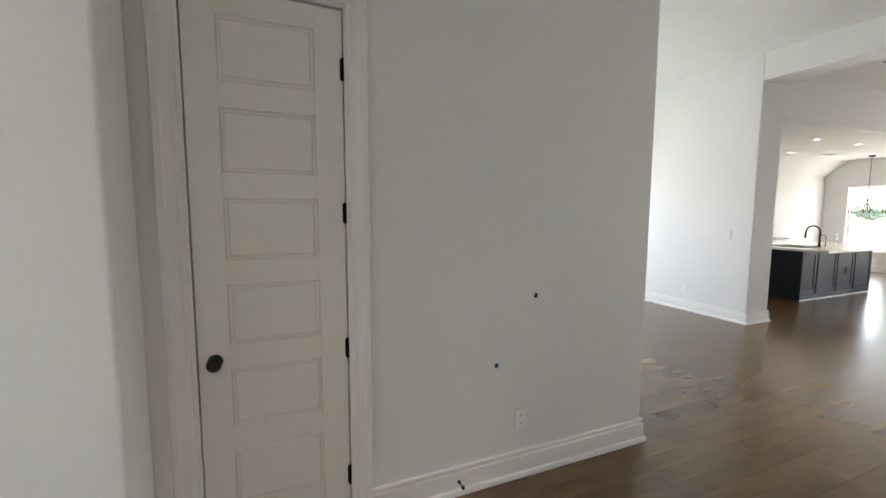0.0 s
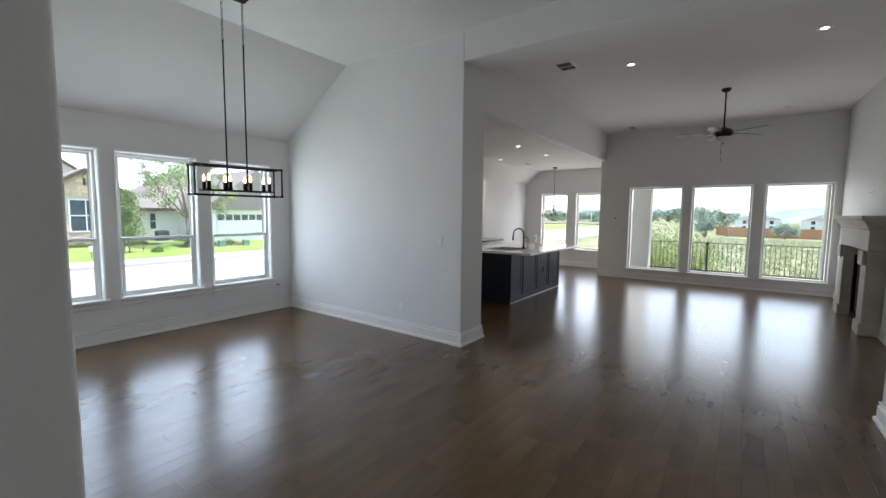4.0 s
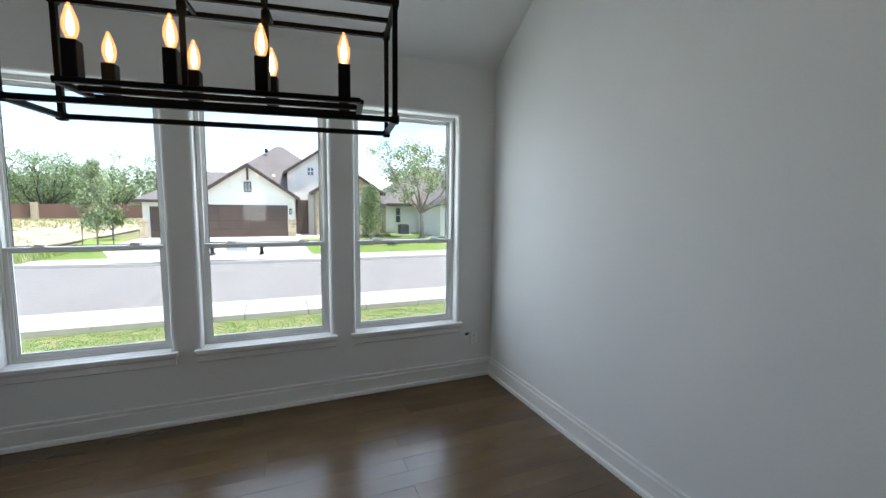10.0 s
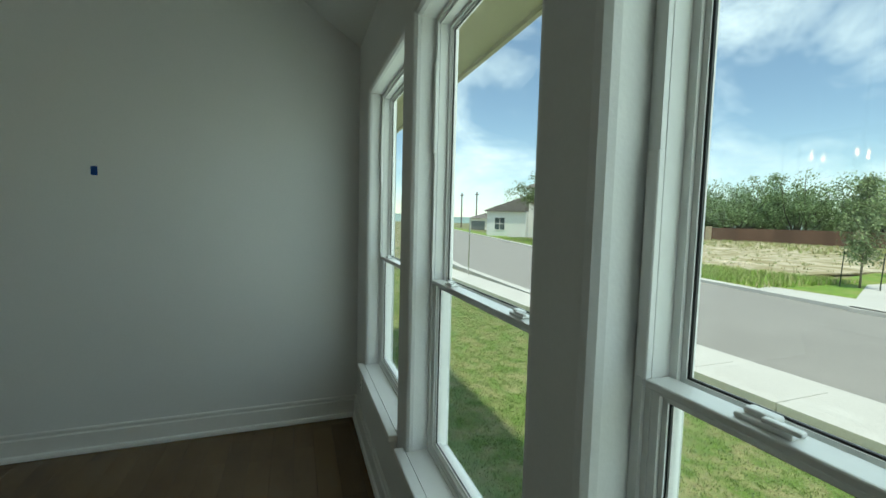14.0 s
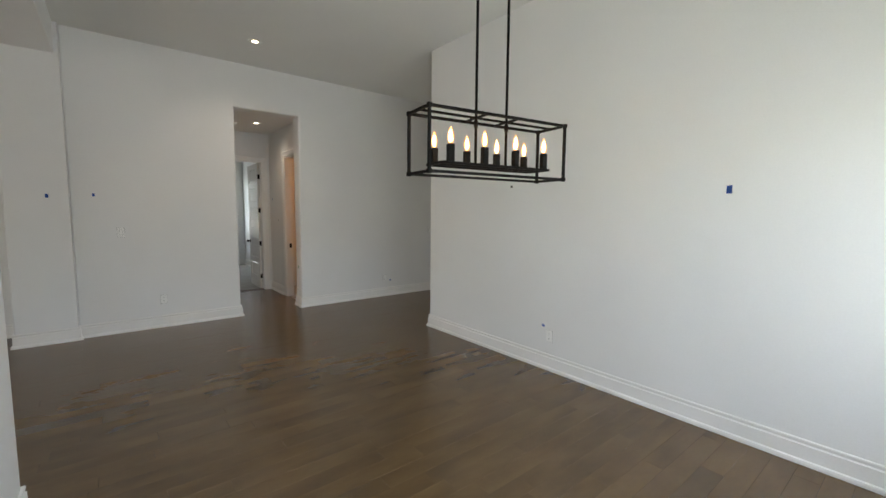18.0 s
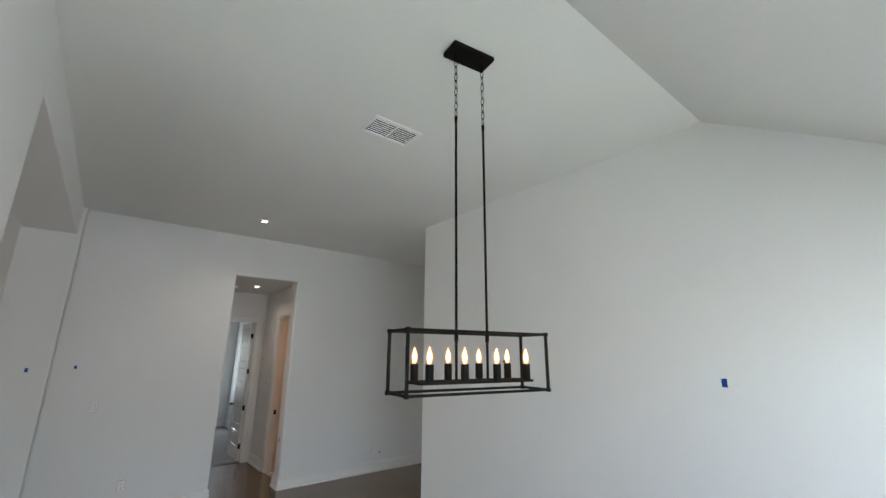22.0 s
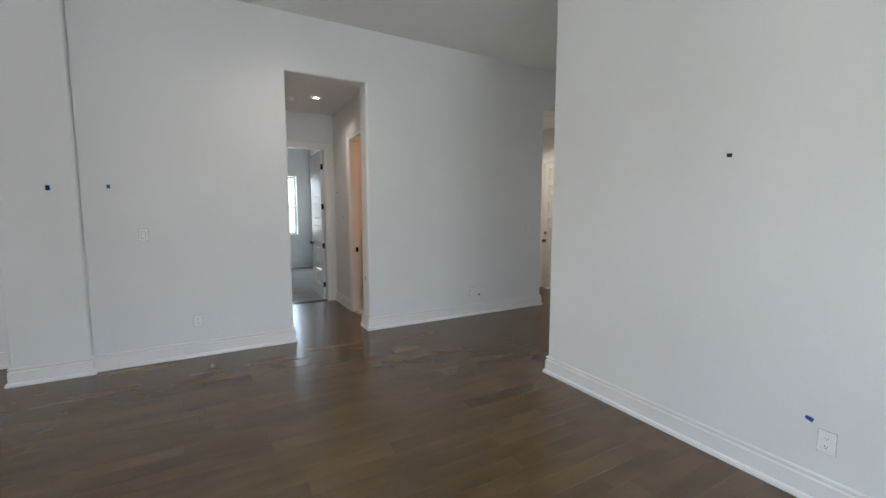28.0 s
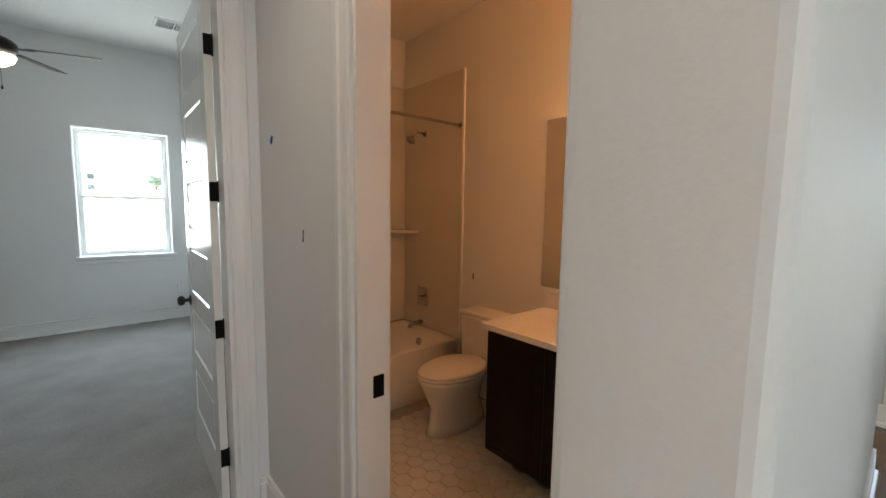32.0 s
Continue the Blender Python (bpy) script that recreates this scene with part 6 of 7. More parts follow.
def weeds(name, label, count, height, blade, spots, mats, seed, base):
    """Loose clumps of tall grass blades over a stretch of ground, one mesh."""
    r = random.Random(seed)
    v, f, mi = [], [], []
    for _ in range(count):
        x, y = spots(r)
        z0 = base(x, y) if callable(base) else base
        tall = height * r.uniform(0.4, 1.3) * (0.6 + 0.8 * max(0.0, noise.noise((x * 0.35, y * 0.35, seed))))
        for _b in range(7):
            a, q = r.uniform(0, math.tau), r.uniform(0, 0.22)
            bx, by = x + q * math.cos(a * 3), y + q * math.sin(a * 3)
            px, py = -math.sin(a) * blade, math.cos(a) * blade
            lean = tall * r.uniform(0.1, 0.7)
            k = len(v)
            v += [(bx - px, by - py, z0), (bx + px, by + py, z0), (bx + lean * math.cos(a), by + lean * math.sin(a), z0 + tall)]
            f.append((k, k + 1, k + 2))
            mi.append(1 if r.random() < 0.35 else 0)
    m = bpy.data.meshes.new(name)
    m.from_pydata(v, [], f)
    for mt in mats:
        m.materials.append(mt)
    m.polygons.foreach_set("material_index", mi)
    return tagged(part(name, m, mats[0]), label, "weeds", kind="stuff")


def edge_y(x):
    """The far kerb's line."""
    for (xa, ya), (xb, yb) in zip(FAR_EDGE, FAR_EDGE[1:]):
        if xb <= x <= xa:
            return ya + (yb - ya) * (xa - x) / (xa - xb)
    return 60.0


def verge_spot(r):
    x = r.uniform(-44, -6.6)
    return x, edge_y(x) + r.uniform(0.55, 4.2 + 3.0 * max(0.0, (x + 14) / 8))


def lot_spot(r):
    x = r.uniform(-44, -9.8)
    return x, edge_y(x) + 4.5 + 45 * r.random() ** 1.3


def back_spot(r):
    x = r.uniform(-46, -9.8)
    return x, 48 + 22 * r.random() - 0.1 * (x + 10)


WEED_V = material("verge_green", (0.32, 0.46, 0.10), 0.7, by_piece=0.4, spec=0.2)
WEED_G = material("weed_green", (0.26, 0.36, 0.10), 0.7, by_piece=0.4, spec=0.2)
WEED_D = material("weed_straw", (0.50, 0.44, 0.24), 0.8, by_piece=0.3, spec=0.2)
weeds("verge_grass", "tall bright green grass along the kerb of the lot", 9500, 0.30, 0.016, verge_spot, (WEED_V, WEED_D), 31, -0.61)
weeds("lot_weeds", "scattered dry weeds on the bare lot", 1000, 0.22, 0.022, lot_spot, (WEED_D, WEED_G), 32, -0.63)
weeds("fence_weeds", "tall straw-coloured weeds along the back of the lot", 700, 0.5, 0.04, back_spot, (WEED_D, WEED_G), 34, -0.64)
r = random.Random(33)
rubble_v, rubble_f = [], []
for i in range(520):
    x = r.uniform(-38, -12.5)
    y = edge_y(x) + 7.0 + 3.2 * r.random() ** 2 + 2.0 * noise.noise((x * 0.2, 1.0, 2.0))
    w = r.uniform(0.05, 0.24)
    k = len(rubble_v)
    ring = [(x + w * r.uniform(0.7, 1.2) * math.cos(math.tau * q / 6), y + w * r.uniform(0.7, 1.2) * math.sin(math.tau * q / 6)) for q in range(6)]
    rubble_v += [(px, py, -0.66) for px, py in ring] + [(x + (px - x) * 0.6, y + (py - y) * 0.6, -0.625 + w * r.uniform(0.1, 0.3)) for px, py in ring]
    rubble_f += [(k + q, k + (q + 1) % 6, k + 6 + (q + 1) % 6, k + 6 + q) for q in range(6)] + [tuple(k + 6 + q for q in range(6))]
me = bpy.data.meshes.new("rubble")
me.from_pydata(rubble_v, [], rubble_f)
tagged(part("rubble", me, material("pale_caliche", (0.58, 0.50, 0.37), 0.95, grain=0.1, grain_scale=8, by_piece=0.2, bump=0.5, bump_scale=10)), "pale broken caliche rubble on the bare lot", "rubble", kind="stuff")


# ---- houses across the street ----
def prism(outline_xz, y0, y1):
    """A solid with the outline (x, z) from y0 to y1."""
    bm = bmesh.new()
    a = [bm.verts.new((x, y0, z)) for x, z in outline_xz]
    b = [bm.verts.new((x, y1, z)) for x, z in outline_xz]
    n = len(a)
    bm.faces.new(a)
    bm.faces.new(list(reversed(b)))
    for i in range(n):
        bm.faces.new((a[i], b[i], b[(i + 1) % n], a[(i + 1) % n]))
    bmesh.ops.recalc_face_normals(bm, faces=bm.faces[:])
    return bm


def gable_roof(t, xa, xb, xp, ze, zp, y0, y1, th=0.16, over=0.35):
    """Two roof slopes over a gable, with fascia boards on its front."""
    for x, s in ((xa, -1), (xb, 1)):
        sl = (zp - ze) / abs(xp - x)
        xo, zo = x + s * over, ze - over * sl
        part("roof", prism([(xo, zo), (xp, zp), (xp, zp + th), (xo, zo + th)], y0 - over + 0.02, y1), SHINGLE, t, "grey shingle roof slope")
        part("fascia", prism([(xo, zo - 0.10), (xp, zp - 0.10), (xp, zp + th), (xo, zo + th)], y0 - over - 0.03, y0 - over + 0.018), FASCIA, t, "dark brown fascia")
    part("gable_post", box(xp - 0.07, xp + 0.07, y0 - 0.06, y0 - 0.002, zp - 0.95, zp - 0.12), FASCIA, t)


def hip_roof(t, x0, x1, y0, y1, ze, zr, inset, name="roof"):
    bm = bmesh.new()
    ym = (y0 + y1) / 2
    lo = [bm.verts.new(p) for p in ((x0, y0, ze), (x1, y0, ze), (x1, y1, ze), (x0, y1, ze))]
    ra, rb = bm.verts.new((x0 + inset, ym, zr)), bm.verts.new((x1 - inset, ym, zr))
    for f in ((lo[0], lo[1], rb, ra), (lo[1], lo[2], rb), (lo[2], lo[3], ra, rb), (lo[3], lo[0], ra), (lo[3], lo[2], lo[1], lo[0])):
        bm.faces.new(f)
    bmesh.ops.recalc_face_normals(bm, faces=bm.faces[:])
    return part(name, bm, SHINGLE, t, "grey shingle hip roof")


# pane colour paled to stand in for reflected sky
SKY_TONED_GLASS = material("sky_toned_attic_glass", (0.50, 0.50, 0.45), 0.15, grain=0.05)


def house_window(t, x0, x1, y, z0, z1, cols=2, rows=2, mat=None, glass=None):
    w = part("window", ring_frame(x0, x1, z0, z1, y - 0.05, y + 0.06, 0.07), mat or FASCIA, t)
    part("pane", box(x0 + 0.05, x1 - 0.05, y + 0.0, y + 0.02, z0 + 0.05, z1 - 0.05), glass or DARK_GLASS, w)
    for i in range(1, cols):
        xx = x0 + (x1 - x0) * i / cols
        part("mullion", box(xx - 0.03, xx + 0.03, y - 0.03, y, z0 + 0.05, z1 - 0.05), mat or FASCIA, w)
    for i in range(1, rows):
        zz = z0 + (z1 - z0) * i / rows
        part("transom", box(x0 + 0.05, x1 - 0.05, y - 0.032, y - 0.002, zz - 0.03, zz + 0.03), mat or FASCIA, w)


def garage_door(t, x0, x1, y, z0, z1, mat, lights=False):
    g = part("garage_door", box(x0, x1, y - 0.002, y + 0.05, z0, z1), mat, t, "sectional garage door")
    n = max(2, round((x1 - x0) / 0.62))
    for k in range(4):
        for i in range(n):
            a = x0 + (x1 - x0) * i / n
            b = x0 + (x1 - x0) * (i + 1) / n
            za, zb = z0 + (z1 - z0) * k / 4, z0 + (z1 - z0) * (k + 1) / 4
            part("door_panel", box(a + 0.05, b - 0.05, y - 0.022, y - 0.002, za + 0.05, zb - 0.05, 0.012, 1), DARK_GLASS if lights and k == 3 else mat, g)


GZ = -0.68
h = thing("house_across", "cream stucco and limestone house with brown garage doors", "house", pose(0, 0, 0))
YF = 33.5
part("wall", prism([(-2.95, GZ), (3.0, GZ), (3.0, 2.20), (0.02, 4.26), (-2.95, 2.20)], YF, YF + 7), STUCCO, h, "cream stucco garage gable")
gable_roof(h, -2.95, 3.0, 0.02, 2.18, 4.22, YF, YF + 8)
part("wall", box(-6.15, -2.95, YF + 0.5, YF + 8, GZ, 1.85), STUCCO, h)
hip_roof(h, -6.6, 2.0, YF + 0.1, YF + 8.6, 1.80, 4.0, 3.4)
part("eave_board", box(-6.6, -3.3, YF + 0.05, YF + 0.10, 1.68, 1.86), FASCIA, h)
garage_door(h, -2.42, 2.52, YF - 0.02, GZ + 0.02, 1.58, GARAGE_WOOD)
garage_door(h, -5.75, -3.35, YF + 0.48, GZ + 0.02, 1.42, GARAGE_WOOD)
part("door_trim", box(-2.60, 2.70, YF - 0.06, YF - 0.005, 1.58, 1.74), STUCCO_WHITE, h)
house_window(h, -0.22, 0.24, YF - 0.01, 2.45, 3.15, mat=FASCIA, glass=SKY_TONED_GLASS)
for x in (-2.63, 2.70):
    lamp = part("wall_lantern", box(x - 0.08, x + 0.08, YF - 0.20, YF - 0.03, 0.95, 1.35, 0.02), BLACK, h)
    part("lantern_glass", box(x - 0.06, x + 0.06, YF - 0.205, YF - 0.19, 1.02, 1.25), material("lantern_pane", (0.5, 0.5, 0.45), 0.2), lamp)
part("wall", box(2.98, 4.5, YF + 2.0, YF + 2.2, GZ, 2.6), STUCCO, h)
ed = part("front_door", box(3.15, 4.05, YF + 1.95, YF + 1.999, GZ + 0.1, 2.0), GARAGE_WOOD, h, "dark front door")
for k in range(3):
    part("door_panel", box(3.27, 3.93, YF + 1.92, YF + 1.95, GZ + 0.25 + k * 0.84, GZ + 0.96 + k * 0.84, 0.012, 1), GARAGE_WOOD, ed)
part("porch_step", box(2.95, 4.9, YF - 0.6, YF + 2.0, GZ - 0.05, GZ + 0.10, 0.01), CONCRETE, h)
part("wall", prism([(4.45, GZ), (9.15, GZ), (9.15, 2.66), (6.80, 4.16), (4.45, 2.66)], YF, YF + 9), MORTAR, h)
gable_roof(h, 4.45, 9.15, 6.80, 2.64, 4.16, YF, YF + 9)
house_window(h, 5.95, 7.65, YF - 0.04, 0.22, 2.32, 2, 2, STUCCO_WHITE)
part("upper_wall", prism([(2.7, 2.0), (7.6, 2.0), (7.6, 4.33), (5.15, 6.0), (2.7, 4.33)], YF + 4.5, YF + 9), STUCCO, h)
gable_roof(h, 2.7, 7.6, 5.15, 4.33, 6.0, YF + 4.5, YF + 9.5)
for x in (4.46, 5.30):
    house_window(h, x - 0.28, x + 0.28, YF + 4.49, 4.0, 4.72, mat=STUCCO_WHITE)
hip_roof(h, -4.2, 8.6, YF + 4, YF + 16, 2.2, 6.9, 6.1)
part("roof_vent", box(1.0, 1.25, YF + 8.6, YF + 8.85, 6.2, 6.5), BLACK, h)
# limestone blocks on the bay and the garage piers
r = random.Random(8)
stone_cache = {}
z = GZ + 0.02
n_st = 0
while z < 4.05:
    hh = r.choice((0.16, 0.2, 0.26))
    lo = 4.47 if z < 2.6 else 4.47 + (z - 2.6) * 1.56
    hi = 9.13 if z < 2.6 else 9.13 - (z - 2.6) * 1.56
    x = lo
    while x < hi - 0.1:
        ln = min(r.choice((0.28, 0.36, 0.46, 0.60)), hi - x)
        inside = 5.82 < x + ln / 2 < 7.78 and 0.12 < z + hh / 2 < 2.42
        if not inside and n_st < 298:
            key = (round(ln, 2), hh)
            if key not in stone_cache:
                stone_cache[key] = tidy(box(-ln / 2 + 0.008, ln / 2 - 0.008, -0.05, 0.03, -hh / 2 + 0.008, hh / 2 - 0.008, 0.012, 1), "stone")
            o = part("stone", stone_cache[key], STONE, h)
            o.location = (x + ln / 2, YF - r.uniform(0.0, 0.015), z + hh / 2)
            n_st += 1
        x += ln
    z += hh
pier_m = bmesh.new()
for xa, xb in ((-3.3, -2.4), (2.5, 3.05), (-6.2, -5.8)):
    zz = GZ
    while zz < 0.38:
        xx = xa
        while xx < xb - 0.05:
            ln = min(r.choice((0.2, 0.3, 0.4)), xb - xx)
            add_box(pier_m, xx + 0.008, xx + ln - 0.008, YF - 0.11, YF - 0.005, zz + 0.008, zz + 0.20)
            xx += ln
        zz += 0.21
    add_box(pier_m, xa - 0.03, xb + 0.03, YF - 0.14, YF - 0.005, 0.38, 0.45)
tagged(part("pier_stones", pier_m, STONE, h), kind="stuff")

# driveway with its joints
dw = thing("driveway", "pale concrete driveway across the street", "driveway", kind="structure")
DX = [(-6.3, -3.2), (-3.2, -0.3), (-0.3, 3.1)]
for i, (xa, xb) in enumerate(DX):
    part("slab", extrude_outline([(xa * 0.45 - 0.75 + 0.012, 20.2), (xb * 0.6 + 1.4 - 0.012 if i == 2 else xb * 0.45 - 0.75 - 0.012, 20.2), (xb - 0.012, 27.2), (xa + 0.012, 27.2)], -0.75, -0.60), CONCRETE, dw)
    part("slab", extrude_outline([(xa + 0.012, 27.22), (xb - 0.012, 27.22), (xb - 0.012, YF + 0.5), (xa + 0.012, YF + 0.5)], -0.75, -0.60), CONCRETE, dw)
part("path_slab", extrude_outline([(3.1, 31.2), (4.9, 31.2), (4.9, YF), (3.1, YF)], -0.72, -0.59), CONCRETE, dw)
# black sawhorse barrier with a pale board
br = thing("driveway_barrier", "low black barrier with a pale sign board in the driveway", "barrier", pose(0.12, 22.4, -0.60, 0, 0, -10))
part("top_rail", box(-1.06, 1.06, -0.05, 0.05, 0.46, 0.56), BLACK, br)
for s in (-1, 1):
    part("leg", box(s * 1.0 - 0.06, s * 1.0 + 0.06, -0.05, 0.05, 0.0, 0.46), BLACK, br)
    part("foot", box(s * 1.0 - 0.06, s * 1.0 + 0.06, -0.25, 0.25, 0.0, 0.06), BLACK, br)
part("sign_board", box(-0.42, 0.42, -0.075, -0.055, 0.16, 0.44), material("pale_board", (0.55, 0.60, 0.60), 0.6, stain=0.05), br, "pale sign board")
BED = material("dark_mulch", (0.06, 0.04, 0.03), 0.95, grain=0.4, grain_scale=12, bump=0.6, bump_scale=20)
sheet("flower_bed", [(4.9, 30.9), (9.6, 30.4), (10.4, 31.5), (9.4, YF), (4.9, YF)], -0.60, 0.1, BED, "dark mulch bed before the stone wall", "flower bed")
sheet("flower_bed", [(9.6, 26.6), (13.5, 26.2), (14.2, 28.8), (10.2, 29.6)], -0.60, 0.1, BED, "mulch bed round the oak", "flower bed")


def shrub(x, y, z, s, mat, seed, n=260, leaf=0.05):
    r = random.Random(seed)
    v, f = [], []
    for _ in range(n):
        d = Vector((r.gauss(0, 1), r.gauss(0, 1), abs(r.gauss(0, 0.9)))).normalized() * s * r.random() ** 0.5
        ax = Vector((r.gauss(0, 1), r.gauss(0, 1), r.gauss(0, 1))).normalized()
        a = ax.orthogonal().normalized() * leaf
        b = ax.cross(a).normalized() * leaf * 0.5
        k = len(v)
        v += [tuple(d - a), tuple(d + b), tuple(d + a), tuple(d - b)]
        f.append((k, k + 1, k + 2, k + 3))
    t = thing("shrub", "small leafy green shrub", "shrub", pose(x, y, z), "shrubs")
    m = bpy.data.meshes.new("foliage")
    m.from_pydata(v, [], f)
    part("foliage", m, mat, t)
    part("stem", rod((0, 0, -0.05), (0, 0, s * 0.6), 0.015, 5), BARK, t)
    return t


for i, (x, y, s) in enumerate(((5.3, 31.8, 0.35), (6.0, 31.6, 0.3), (6.8, 31.5, 0.42), (7.6, 31.4, 0.3), (8.5, 31.3, 0.45), (9.2, 31.5, 0.3), (10.4, 27.3, 0.4), (11.6, 27.0, 0.35), (12.6, 27.2, 0.5), (13.3, 28.0, 0.3), (7.7, 24.6, 0.3))):
    shrub(x, y, -0.6, s, SPRING if i % 3 else OAK_LIGHT, 300 + i)
GREEN_BOX = material("utility_green", (0.16, 0.27, 0.20), 0.6, grain=0.05)
for x, y in ((10.6, 25.6), (11.6, 25.7), (13.0, 25.4)):
    t = thing("utility_pedestal", "green utility pedestal beside the street", "utility box", pose(x, y, -0.62), "utility boxes")
    part("cover", box(-0.2, 0.2, -0.15, 0.15, 0.05, 0.42, 0.03), GREEN_BOX, t)
    part("base", box(-0.22, 0.22, -0.17, 0.17, 0, 0.05), CONCRETE, t)
t = thing("yard_sign", "small white yard sign on a post", "sign", pose(4.6, 23.2, -0.62))
part("post", box(-0.02, 0.02, -0.02, 0.02, 0, 0.62), FASCIA, t)
part("board", box(-0.09, 0.09, -0.03, -0.02, 0.34, 0.60), PLASTIC, t)

# neighbour's house
h2 = thing("neighbour_house", "low white house with a grey hip roof and garage", "house", pose(0, 0, 0))
part("wall", box(10.1, 19, 35.5, 44, GZ, 1.85), STUCCO_WHITE, h2)
part("wall", box(12.9, 20, 30.4, 35.5, GZ, 1.95), STUCCO_WHITE, h2)
hip_roof(h2, 9.6, 21, 34.8, 44.5, 1.80, 5.4, 5.0)
part("roof", prism([(12.4, 1.75), (16.5, 4.9), (20.5, 1.75)], 30.0, 40), SHINGLE, h2, "grey shingle roof")
part("fascia", box(10.0, 12.9, 34.76, 34.80, 1.62, 1.84), FASCIA, h2)
garage_door(h2, 13.5, 18.3, 30.37, GZ, 1.45, STUCCO_WHITE, True)
house_window(h2, 10.9, 11.4, 35.48, 0.2, 1.5, 1, 2, STUCCO_WHITE)
ac = thing("air_conditioner", "dark grey outdoor air conditioner on a pad", "air conditioner", pose(11.0, 33.4, -0.62))
part("case", box(-0.36, 0.36, -0.36, 0.36, 0.06, 0.80, 0.04), material("ac_grey", (0.05, 0.055, 0.055), 0.6, grain=0.2, grain_scale=40), ac)
part("pad", box(-0.55, 0.55, -0.55, 0.55, 0, 0.06), CONCRETE, ac)
part("fan_guard", lathe([(0.30, 0.80), (0.26, 0.83), (0.05, 0.835)], 20), BLACK, ac)

# two-storey house beyond the lot, fence, signs
h3 = thing("far_house", "two-storey white house with a grey roof beyond the lot", "house", pose(-42.5, 45.0, -0.7, 0, 0, 42) @ Matrix.Scale(1.22, 4))
part("wall", box(-8, 0.5, 0, 9, 0, 6.0), STUCCO_WHITE, h3)
part("wall", box(0.5, 4.6, 0.3, 9, 0, 3.3), STUCCO_WHITE, h3)
part("wall", box(-13, -8, -1.0, 9, 0, 3.2), STUCCO_WHITE, h3)
bm = bmesh.new()
pts = [(-8.6, -0.5, 6.0), (1.0, -0.5, 6.0), (1.0, 9.5, 6.0), (-8.6, 9.5, 6.0), (-4.2, 4.5, 8.8), (-3.4, 4.5, 8.8)]
v = [bm.verts.new(p) for p in pts]
for f in ((0, 1, 5, 4), (1, 2, 5), (2, 3, 4, 5), (3, 0, 4), (3, 2, 1, 0)):
    bm.faces.new([v[i] for i in f])
bmesh.ops.recalc_face_normals(bm, faces=bm.faces[:])
part("roof", bm, SHINGLE, h3, "grey hip roof")
bm = bmesh.new()
pts = [(0.5, -0.2, 3.3), (5.0, -0.2, 3.3), (5.0, 9.5, 3.3), (0.5, 9.5, 3.3), (0.5, 4.5, 6.2), (2.6, 4.5, 5.2)]
v = [bm.verts.new(p) for p in pts]
for f in ((0, 1, 5, 4), (1, 2, 5), (2, 3, 4, 5), (3, 0, 4), (3, 2, 1, 0)):
    bm.faces.new([v[i] for i in f])
bmesh.ops.recalc_face_normals(bm, faces=bm.faces[:])
part("roof", bm, SHINGLE, h3, "grey lean-to roof")
part("roof", prism([(-13.4, 3.1), (-8.0, 3.1), (-8.0, 5.0)], -1.4, 9.3), SHINGLE, h3)
for x in (-4.6, -2.2):
    house_window(h3, x, x + 0.9, -0.02, 1.6, 2.9, 1, 2, STUCCO_WHITE)
house_window(h3, -12, -10.6, -1.02, 0.8, 2.4, 2, 2, STUCCO_WHITE)
part("ac_unit", box(1.6, 2.7, -1.2, -0.2, 0, 1.0, 0.05), BLACK, h3)
fence = thing("lot_fence", "long red-brown board fence behind the lot", "fence", kind="structure")
fa, fb = Vector((-73, 66, 0)), Vector((-6, 92, 0))
n = 60
for i in range(n):
    p, q = fa.lerp(fb, i / n), fa.lerp(fb, (i + 1) / n)
    mid = (p + q) / 2
    o = part("fence_panel", box(-0.6, 0.6, -0.03, 0.03, 0, 2.2) if i == 0 else fence.children[0].data, FENCE, fence)
    o.location = (mid.x, mid.y, -0.75)
    o.rotation_euler = (0, 0, math.atan2((q - p).y, (q - p).x))
for k in (0.10, 0.357, 0.62, 0.88):
    p = fa.lerp(fb, k)
    o = part("fence_pier", box(-0.35, 0.35, -0.35, 0.35, 0, 2.45, 0.03), STONE, fence)
    o.location = (p.x, p.y - 0.2, -0.75)
for x, y, w, hh in ((-36.5, 35.2, 1.5, 1.0), (-33.8, 34.6, 1.0, 0.8)):
    t = thing("transformer_box", "green utility transformer on a pad", "utility box", pose(x, y, -0.68, 0, 0, 25), "utility boxes")
    part("case", box(-w / 2, w / 2, -0.5, 0.5, 0.08, hh, 0.04), material("dark_utility_green", (0.05, 0.085, 0.06), 0.6, grain=0.1), t)
    part("pad", box(-w / 2 - 0.15, w / 2 + 0.15, -0.65, 0.65, 0, 0.08), CONCRETE, t)
t = thing("lot_sign", "dark blue lot sign on short posts", "sign", pose(-20.2, 29.8, -0.68, 0, 0, 20))
part("board", box(-0.35, 0.35, -0.02, 0.02, 0.45, 0.95), material("sign_blue", (0.03, 0.045, 0.10), 0.5), t)
for s in (-1, 1):
    part("post", box(s * 0.3 - 0.02, s * 0.3 + 0.02, 0.02, 0.05, 0, 0.95), FASCIA, t)
for k, w in ((0.82, 0.2), (0.70, 0.26), (0.60, 0.18)):
    part("text_bar", box(-w, w, -0.025, -0.021, k - 0.02, k + 0.02), PLASTIC, t)
t = thing("portable_toilet", "blue portable toilet beside the street", "portable toilet", pose(-53.5, 23.0, -0.72, 0, 0, 20))
BLUE_P = material("blue_plastic", (0.05, 0.19, 0.42), 0.45, grain=0.04)
part("cabin", box(-0.6, 0.6, -0.6, 0.6, 0, 2.1, 0.05), BLUE_P, t)
part("door", box(-0.42, 0.42, -0.64, -0.6, 0.1, 1.9, 0.02), BLUE_P, t)
